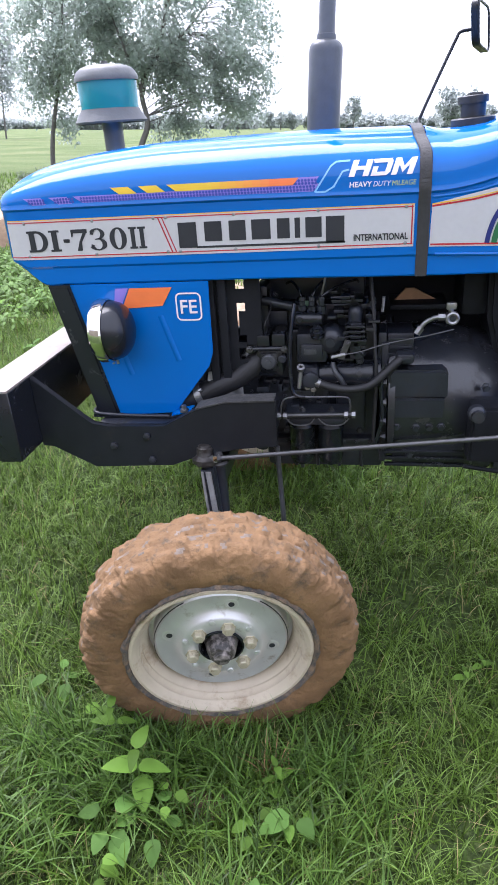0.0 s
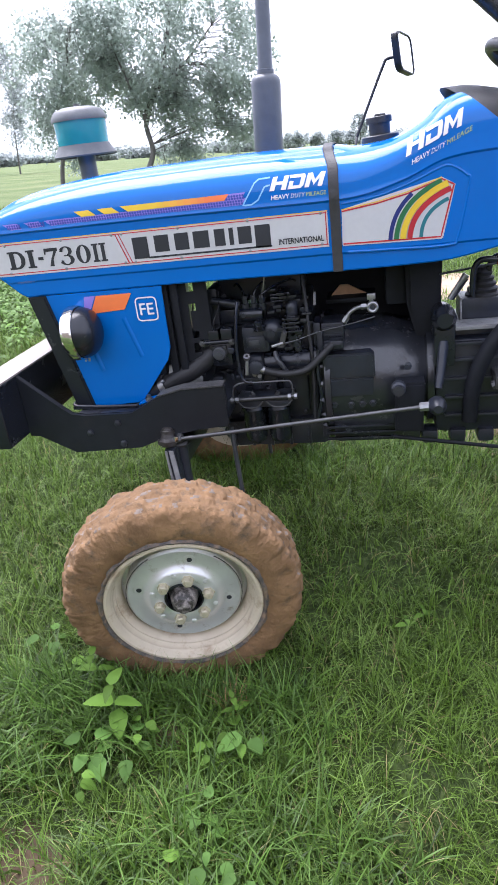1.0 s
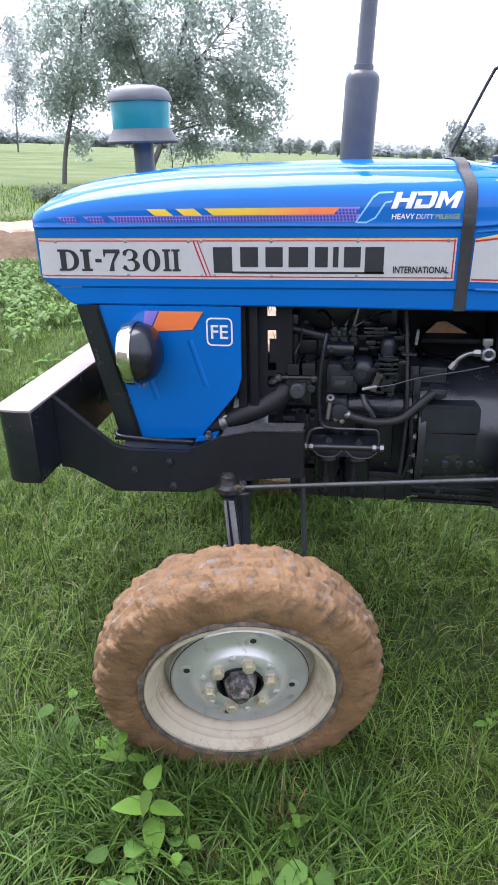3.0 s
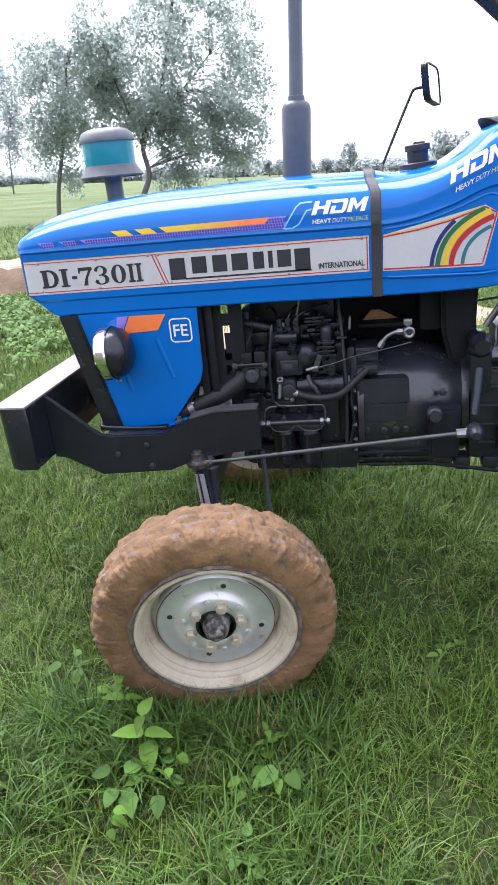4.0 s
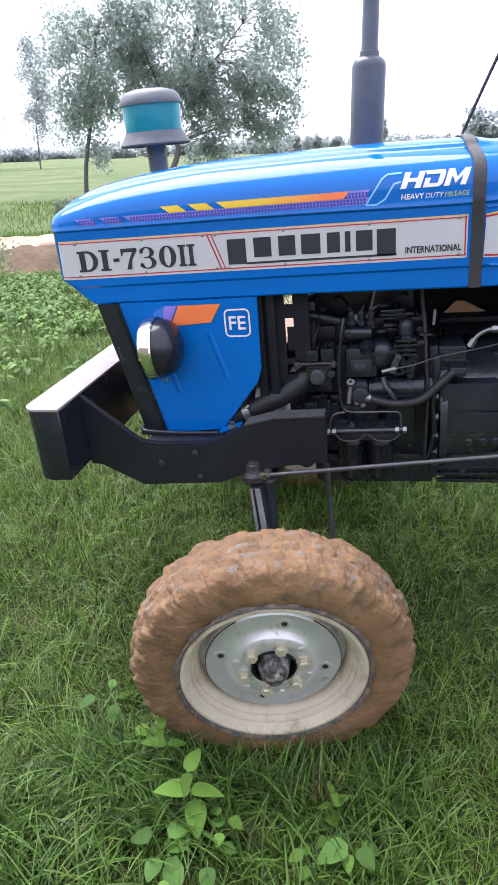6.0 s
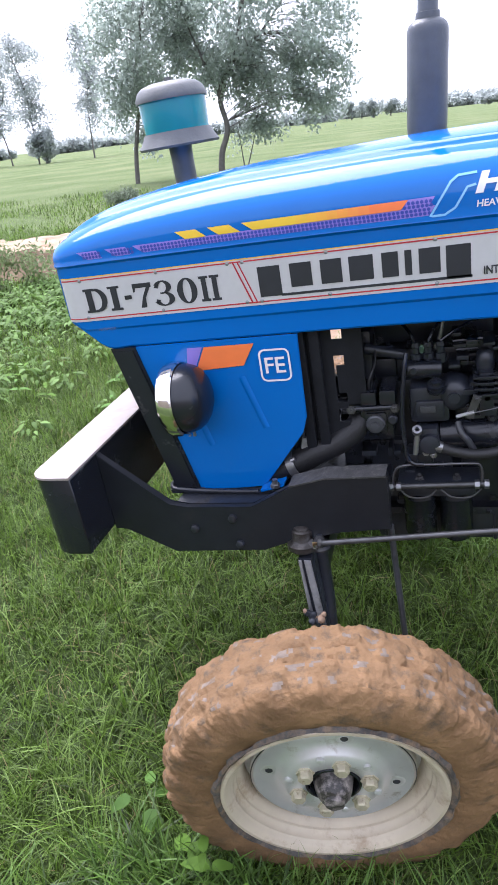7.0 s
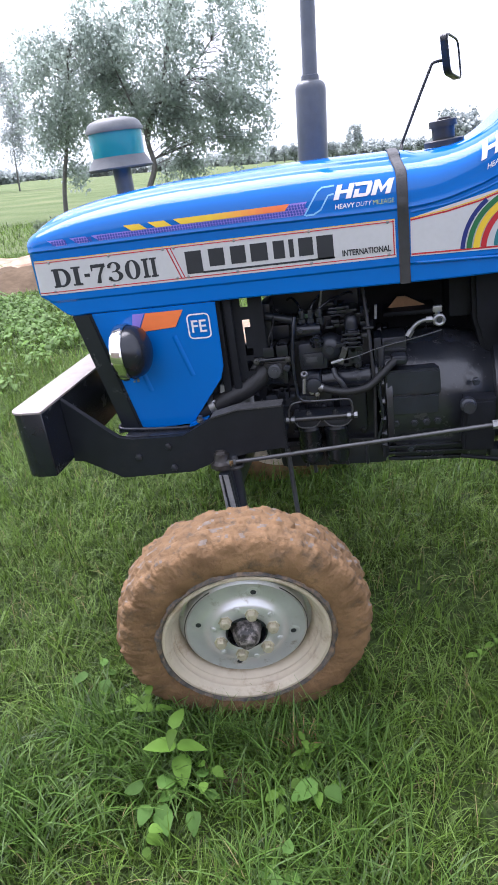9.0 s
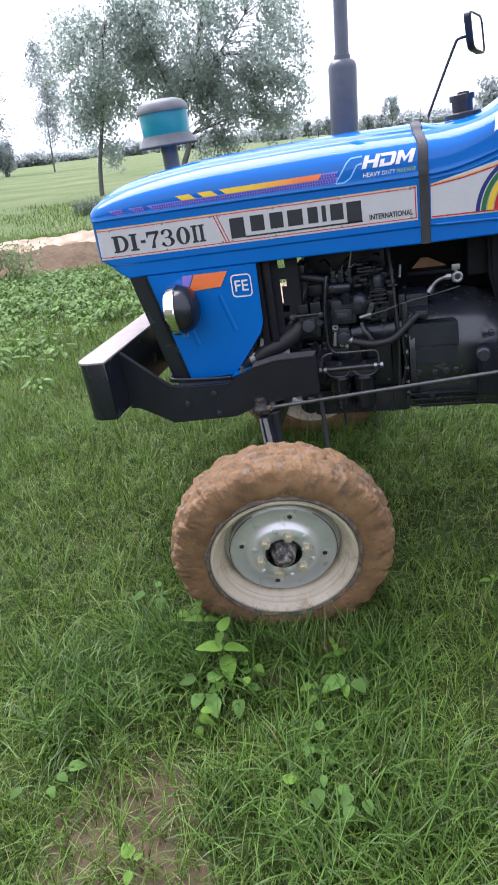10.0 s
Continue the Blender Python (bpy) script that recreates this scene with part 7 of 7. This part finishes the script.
def build_weeds():
    for i, (x, y, h, s, w) in enumerate(((-0.175, -0.876, 0.19, 0.098, 1), (-0.255, -0.758, 0.17, 0.07, 1), (0.65, -0.45, 0.07, 0.045, 1), (0.70, -0.40, 0.06, 0.04, 1), (0.155, -0.835, 0.12, 0.05, 1))):
        weed(x, y, h, s, 30 + i, w)
    big = B()
    leaf_bm(big, (-0.165, -0.885, ground_z(-0.165, -0.885) + 0.10), (0.25, -0.75, -0.12), 0.085, 0.066, 0.12, 0.25)
    low = link_mesh("weed", tube(B(), [(-0.175, -0.872, ground_z(-0.175, -0.872)), (-0.165, -0.885, ground_z(-0.165, -0.885) + 0.10)], 0.002, 6), STEM)
    tagged(low, "single large pale green leaf below the weed", "weed", group="weeds in the grass")
    part("leaf", big, WEED, low, smooth=60)
    pale, dark = "round-leaved pale green weed low in the grass", "broad dark green leaves low in the grass"
    for i, (x, y, n, r, s, m) in enumerate(((0.185, -0.90, 4, 0.05, 0.05, WEED), (0.13, -0.96, 3, 0.04, 0.045, WEED), (0.21, -0.93, 2, 0.03, 0.065, DARKWEED), (-0.21, -0.99, 5, 0.06, 0.06, DARKWEED), (-0.12, -0.965, 5, 0.05, 0.05, DARKWEED),
                                            (-0.40, -0.72, 4, 0.06, 0.045, WEED), (-0.09, -0.91, 4, 0.03, 0.035, WEED), (-0.218, -1.092, 3, 0.03, 0.04, WEED), (0.16, -1.20, 5, 0.06, 0.042, DARKWEED), (0.25, -1.25, 5, 0.05, 0.04, DARKWEED),
                                            (-0.57, -1.32, 5, 0.07, 0.045, DARKWEED), (-0.266, -1.475, 3, 0.03, 0.036, WEED), (-0.30, -0.69, 4, 0.05, 0.04, WEED), (-0.48, -0.64, 4, 0.06, 0.045, DARKWEED), (0.105, -1.25, 3, 0.03, 0.04, WEED), (0.14, -1.12, 3, 0.03, 0.045, DARKWEED))):
        creeper(x, y, n, r, s, 60 + i, m, pale if m == WEED else dark)
    rng = random.Random(5)
    for i in range(45):
        x, y = rng.uniform(-3.4, -1.2), 0.9 + 2.4 * rng.random()
        weed(x, y, rng.uniform(0.08, 0.18), rng.uniform(0.05, 0.10), 100 + i, 1, "broad-leaved weed in the rough grass", rng.choice((WEED, DARKWEED, DARKWEED)))
    bm = B()
    for i in range(330):
        x, y = rng.uniform(-4.6, -1.3), 1.0 + 3.7 * rng.random() ** 0.55
        if y > 4.9 + 0.42 * (x + 3.4):
            continue
        z, r = ground_z(x, y), rng.uniform(0.05, 0.13)
        for k in range(int(10 + 130 * r)):
            a, up = rng.uniform(0, 6.28), rng.uniform(0.1, 1.0)
            side = math.sqrt(1 - up * up)
            p = (x + r * side * math.cos(a), y + r * side * math.sin(a), z + 0.03 + r * 1.1 * up)
            n = rng.uniform(0.03, 0.07)
            leaf_bm(bm, p, (math.cos(a) + rng.uniform(-0.5, 0.5), math.sin(a) + rng.uniform(-0.9, 0.2), rng.uniform(-0.5, 0.35)), n, n * rng.uniform(0.6, 0.8), 0.15, 0.4, 3)
    cover = link_mesh("leafy_weeds", bm, GROUNDLEAF, smooth=60)
    tagged(cover, "low leafy green weeds crowding the rough ground", "weeds", kind="stuff")
    for i, (x, y, h) in enumerate(((-4.25, 4.35, 0.55), (-3.95, 4.5, 0.5), (-4.6, 4.3, 0.55), (-5.0, 4.1, 0.6), (-5.4, 4.0, 0.5))):
        twiggy(x, y, h, 300 + i)


DULLLEAF = material("dull_weed_leaf", (0.20, 0.25, 0.12), 0.6, vary=0.2, scale=10, island=0.3, translucent=0.3, spec=0.2)


def build_bank():
    """The low bank of dug soil: pale on top, brown at its broken front edge."""
    bm = B()
    rows = []
    for i in range(150):
        x = -16 + 13.6 * i / 149
        row = []
        fade = step(0, 0.08, i / 149) * (1 - step(0.93, 1, i / 149))
        for j in range(29):
            v = j / 28 * 2 - 1
            y = 6.3 + 0.42 * (x + 5) + v * 1.75 + 0.25 * noise.noise((x * 0.8, 4.0, v))
            h = 0.13 * step(-0.95, -0.45, v) * (1 - step(0.5, 1, v)) + 0.06 * noise.noise((x * 1.2, y * 1.2, 3)) + 0.06 * noise.noise((x * 4, y * 4, 1)) + 0.05 * noise.noise((x * 9, y * 9, 1))
            row.append(bm.verts.new((x, y, ground_z(x, y) + (h + 0.02) * fade * (1 - abs(v) ** 8) - 0.03 * (abs(v) > 0.99) - 0.03 * (1 - fade))))
        rows.append(row)
    for a, b in zip(rows, rows[1:]):
        for k in range(28):
            f = bm.faces.new((a[k], a[k + 1], b[k + 1], b[k]))
            f.material_index = 1 if k + 2.5 * noise.noise((a[k].co.x * 1.5, 0, 2)) < 9 else 0
    ob = link_mesh("dirt_track", bm, SOIL)
    ob.data.materials.append(BARESOIL)
    tagged(ob, "low bank of pale dug soil across the field", "soil", kind="structure")


build_bank()


def build_bare_soil():
    """Trodden patches where the soil shows through."""
    for cx, cy, rx, ry in BARE:
        bm = B()
        rings = []
        for j in range(9):
            q = j / 8
            ring = []
            for k in range(40):
                a = 2 * math.pi * k / 40
                w = 1 + 0.35 * noise.noise((math.cos(a) * 1.5 + cx, math.sin(a) * 1.5 + cy, 1.0))
                x, y = cx + rx * 1.35 * q * w * math.cos(a), cy + ry * 1.35 * q * w * math.sin(a)
                ring.append(bm.verts.new((x, y, ground_z(x, y) + 0.012 * (1 - q ** 3) - 0.002 + 0.008 * noise.noise((x * 14, y * 14, 0)) * (1 - q))))
            rings.append(ring)
        for p, q in zip(rings, rings[1:]):
            for k in range(40):
                bm.faces.new((p[k], p[(k + 1) % 40], q[(k + 1) % 40], q[k]))
        ob = link_mesh("bare_soil", bm, SOIL if cx > 1 or cy > 0 else BARESOIL)
        tagged(ob, "patch of trodden bare brown soil in the grass", "soil", kind="structure")


build_bare_soil()


def grow(bm, p, d, length, r, depth, rng, tips, spread=0.55, drop=0.0):
    pts, rs = [p], [r]
    q, dd = Vector(p), Vector(d).normalized()
    for k in range(4):
        dd = (dd + Vector((rng.uniform(-1, 1), rng.uniform(-1, 1), rng.uniform(-0.6, 1.0) - drop)) * 0.16).normalized()
        q = q + dd * length / 4
        pts.append(q.copy())
        rs.append(r * (1 - 0.13 * (k + 1)))
    tube(bm, pts, rs, 7 if depth > 1 else 4, False)
    if depth <= 1:
        tips += [(pt.copy(), dd.copy()) for pt in pts[1:]]
    if depth == 0:
        return
    n = rng.choice((2, 3, 3)) if depth > 1 else 4
    for k in range(n):
        a = rng.uniform(0, 6.28)
        u, v = frame_at(dd)
        nd = (dd + spread * rng.uniform(0.6, 1.5) * (math.cos(a) * u + math.sin(a) * v) + Vector((0, 0, 0.15 - drop * (3 - depth) * 0.3))).normalized()
        grow(bm, pts[-1] if k else pts[-2], nd, length * rng.uniform(0.62, 0.86), rs[-1] * 0.7, depth - 1, rng, tips, spread, drop)


def leaves_mesh(name, centres, size, spread, per, rng, mat, parent, droop=0.0, wide=0.24):
    """Many small leaves in loose clumps round the twig ends."""
    n = len(centres) * per
    c = np.repeat(np.array(centres), per, 0)
    g = np.random.default_rng(rng)
    off = g.normal(0, spread, (n, 3)).clip(-1.9 * spread, 1.9 * spread)
    off[:, 2] -= np.abs(g.normal(0, droop, n)) if droop else 0
    p = c + off
    a = g.normal(0, 1, (n, 3))
    a[:, 2] -= 0.5
    a /= np.linalg.norm(a, axis=1)[:, None]
    b = np.cross(a, g.normal(0, 1, (n, 3)))
    b /= np.linalg.norm(b, axis=1)[:, None]
    s = size * g.uniform(0.6, 1.3, n)[:, None]
    V = np.stack([p, p + a * s * 0.5 + b * s * wide, p + a * s, p + a * s * 0.5 - b * s * wide], 1).reshape(-1, 3)
    F = np.arange(n * 4).reshape(-1, 4)
    return raw_mesh(name, V.tolist(), F.tolist(), mat, parent)


build_weeds()


def lobed_tree(name, label, trunks, radii, lobes, leaf, spread, per, mat, seed, twig=0.013, group=""):
    """Crooked trunks, with limbs out to many drooping sprays of leaves."""
    rng = random.Random(seed)
    bm = B()
    axes = []
    for pts, r0 in zip(trunks, radii):
        path = smooth_path(pts, 5)
        tube(bm, path, [r0 * (1 - 0.7 * i / len(path)) for i in range(len(path))], 9, False)
        axes += [Vector(p) for p in path[len(path) // 4:]]
    centres = []
    for c, r, n in lobes:
        for _ in range(n):
            d = Vector((rng.gauss(0, 1), rng.gauss(0, 1), rng.gauss(0, 1))).normalized() * rng.uniform(0.25, 1.12) ** 0.6
            p = Vector((c[0] + d.x * r[0], c[1] + d.y * r[1], c[2] + d.z * r[2]))
            root = min(axes, key=lambda q: (q - p).length + 0.6 * max(0, q.z - p.z))
            mid = root.lerp(p, 0.55) + Vector((rng.uniform(-0.15, 0.15), rng.uniform(-0.15, 0.15), 0.25))
            drop = 1.6 * spread
            spray = smooth_path([tuple(root), tuple(mid), tuple(p), tuple(p + Vector((d.x * drop * 0.8, d.y * drop * 0.8, -drop)))], 3)
            tube(bm, spray, [twig * (1 - 0.7 * q / len(spray)) for q in range(len(spray))], 4, False)
            centres += [p, p + Vector((d.x * drop * 0.7, d.y * drop * 0.7, -drop * 0.75)), p.lerp(mid, 0.35)]
    t = link_mesh(name, bm, BARK)
    tagged(t, label, "tree", group=group)
    leaves_mesh("crown", centres, leaf, spread, per, seed, mat, t, spread * 0.7, 0.31)


def field_tree():
    g0 = ground_z(-8, 20)
    trunks = [[(-9.75, 20, g0 - 0.1), (-9.62, 20, 1.2), (-9.3, 20, 2.4), (-9.0, 20, 3.6), (-8.8, 20, 4.8)],
              [(-6.85, 20.2, g0 - 0.1), (-6.75, 20.2, 0.9), (-6.48, 20.2, 1.6), (-6.6, 20.2, 2.6), (-5.9, 20.2, 3.9), (-5.5, 20.2, 5.4), (-5.2, 20.2, 6.8)],
              [(-6.58, 20.2, 2.4), (-6.15, 20.2, 3.3), (-5.2, 20.3, 4.0), (-4.3, 20.3, 4.9)],
              [(-6.6, 20.2, 2.4), (-6.95, 20.1, 3.4), (-7.3, 20.0, 4.4)]]
    lobes = [((-8.95, 20, 4.25), (1.9, 1.7, 1.75), 105), ((-7.0, 20.2, 4.4), (1.5, 1.5, 1.7), 34), ((-4.75, 20.3, 5.0), (2.3, 2.0, 2.9), 150), ((-9.7, 19.9, 2.6), (0.9, 0.8, 0.8), 20),
             ((-3.5, 20.2, 2.7), (0.95, 0.8, 1.0), 28), ((-5.3, 20.6, 2.3), (0.7, 0.7, 0.8), 14), ((-9.3, 20, 1.8), (0.4, 0.4, 0.4), 5), ((-7.6, 20.1, 5.3), (1.3, 1.3, 1.2), 22), ((-8.2, 20.1, 3.6), (1.2, 1.2, 0.9), 14), ((-6.2, 20.2, 3.5), (1.2, 1.2, 0.9), 18), ((-4.9, 20.2, 3.2), (1.1, 1.0, 0.8), 24)]
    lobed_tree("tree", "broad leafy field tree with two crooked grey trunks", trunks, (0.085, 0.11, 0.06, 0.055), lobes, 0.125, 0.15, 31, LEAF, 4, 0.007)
    g0 = ground_z(-6.1, 20.6)
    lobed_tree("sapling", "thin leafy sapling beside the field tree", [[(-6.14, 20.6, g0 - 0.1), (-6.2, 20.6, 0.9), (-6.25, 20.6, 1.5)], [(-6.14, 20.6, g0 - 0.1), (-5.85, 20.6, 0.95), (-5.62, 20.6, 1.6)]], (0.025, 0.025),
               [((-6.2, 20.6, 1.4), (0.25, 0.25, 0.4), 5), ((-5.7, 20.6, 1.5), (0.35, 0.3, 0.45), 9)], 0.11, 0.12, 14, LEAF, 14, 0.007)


def slender_tree(x, y, h, seed):
    rng = random.Random(seed)
    g0 = ground_z(x, y)
    xs = [x + rng.uniform(-0.03, 0.03) * h * k for k in range(5)]
    trunk = [(xs[k], y, g0 - 0.2 + h * k / 4 * 0.94) for k in range(5)]
    lobes = []
    for k in range(7):
        u = 0.36 + 0.60 * k / 6
        cx = xs[min(4, int(u * 4))] + rng.uniform(-0.11, 0.11) * h
        w = h * rng.uniform(0.085, 0.145) * (1.15 - 0.5 * abs(u - 0.6))
        lobes.append(((cx, y, g0 + h * u), (w, w, w * rng.uniform(0.6, 0.9)), 10))
    lobed_tree("slender_tree", "tall slender tree far across the field, leaves paled for haze", [trunk], (0.10,), lobes, 0.28, 0.36, 21, FARLEAF, seed, 0.03, "far slender trees")


SHRUBLEAF = material("shrub_leaf", (0.18, 0.22, 0.15), 0.6, vary=0.2, scale=4, island=0.3, translucent=0.3, spec=0.2)


def build_trees():
    field_tree()
    # scrub at its foot
    bm = B()
    tips = []
    rng = random.Random(3)
    for k in range(12):
        a = rng.uniform(0, 6.28)
        grow(bm, Vector((-7.0 + 0.12 * math.cos(a), 13.0 + 0.12 * math.sin(a), 0.22)), Vector((math.cos(a) * 0.7, math.sin(a) * 0.7, 1)), 0.20, 0.008, 1, rng, tips, 0.6)
    shrub = link_mesh("shrub", bm, BARK)
    tagged(shrub, "low dark green shrub in the open field", "shrub")
    leaves_mesh("foliage", [p for p, _ in tips], 0.06, 0.06, 14, 6, SHRUBLEAF, shrub)
    for i, (x, y, h) in enumerate(((-38.5, 72, 12.5), (-44.5, 70, 12.5), (-52, 76, 12.0), (-57, 74, 11.0))):
        slender_tree(x, y, h, 20 + i)


build_trees()


def build_clods():
    """Pale lumps of dug earth beside the tractor."""
    for i, (x, y, r) in enumerate(((1.18, 0.86, 0.11), (1.36, 0.95, 0.13), (1.22, 0.68, 0.05), (1.07, 0.98, 0.045))):
        bm = B()
        bmesh.ops.create_icosphere(bm, subdivisions=3, radius=r)
        for v in bm.verts:
            v.co += v.co.normalized() * (0.35 * r * noise.noise(v.co * 9 + Vector((i * 3.0, 0, 0))) + 0.12 * r * noise.noise(v.co * 30))
            v.co.z *= 0.75
        bmesh.ops.translate(bm, vec=(x, y, ground_z(x, y) + r * 0.35), verts=bm.verts[:])
        tagged(link_mesh("earth_clod", bm, SOIL), "pale lump of dry earth on the ground", "clod", group="clods beside the tractor")


build_clods()


def far_tree(x, y, w, h, seed, group="far field trees", name="far_tree"):
    g = np.random.default_rng(seed)
    z = ground_z(x, y)
    t = link_mesh(name, tube(B(), [(x, y, z - 0.3), (x + 0.1, y, z + h * 0.35), (x, y, z + h * 0.6)], [w * 0.04, w * 0.03, w * 0.015], 6), BARK)
    tagged(t, "hazy grey-green tree on the skyline", "tree", group=group)
    n = 60
    d = g.normal(0, 1, (n, 3))
    d *= (g.random(n) ** 0.45 / np.linalg.norm(d, axis=1))[:, None]
    lumpy = 1 + 0.25 * np.sin(3.1 * d[:, 0] + seed) * np.cos(2.3 * d[:, 2] + 2 * seed)
    c = np.stack([x + d[:, 0] * w * 0.43 * lumpy, y + d[:, 1] * w * 0.4, z + h * (0.56 + 0.38 * d[:, 2] * lumpy)], 1)
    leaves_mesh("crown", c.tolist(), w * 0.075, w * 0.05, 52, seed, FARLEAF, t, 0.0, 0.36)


def build_far():
    for i, (x, w, h) in enumerate(((23.2, 14.0, 9.0), (31.0, 6.0, 5.5), (-2.6, 5.6, 8.4), (-5.0, 4.0, 3.6), (-8.6, 5.5, 4.4), (-14.5, 5.5, 4.0), (-17.6, 5.5, 4.6), (-21.3, 4.0, 4.4), (-24.6, 5.0, 4.6), (13.6, 4.0, 3.4), (16.5, 4.0, 2.6), (9.5, 4.5, 2.4), (40, 9, 4.5), (52, 11, 5))):
        far_tree(x, 180 + (i % 3) * 6, w, h, 1 + i)
    rng = random.Random(11)
    for i in range(30):
        x = -150 + 10.5 * i + rng.uniform(-4, 4)
        far_tree(x, 265 + rng.uniform(-20, 60), rng.uniform(9, 16), rng.uniform(2.2, 3.6), 50 + i)
    for i in range(26):
        far_tree(-220 + 17 * i + rng.uniform(-4, 4), 340 + rng.uniform(-20, 40), rng.uniform(11, 18), rng.uniform(2.6, 4.4) + 1.0 * (i < 16), 200 + i)
    for i in range(15):
        far_tree(-190 + i * 10.5 + rng.uniform(-4, 4), 180 + rng.uniform(-10, 50) + i * 3, rng.uniform(9, 15), rng.uniform(2.6, 4.6), 120 + i)
    for x, y, w, h in ((-43.5, 70, 4.6, 3.6), (-58, 78, 6, 4.2), (-66, 82, 7, 4.5)):
        far_tree(x, y, w, h, int(-x), "field bushes", "far_bush")


build_far()
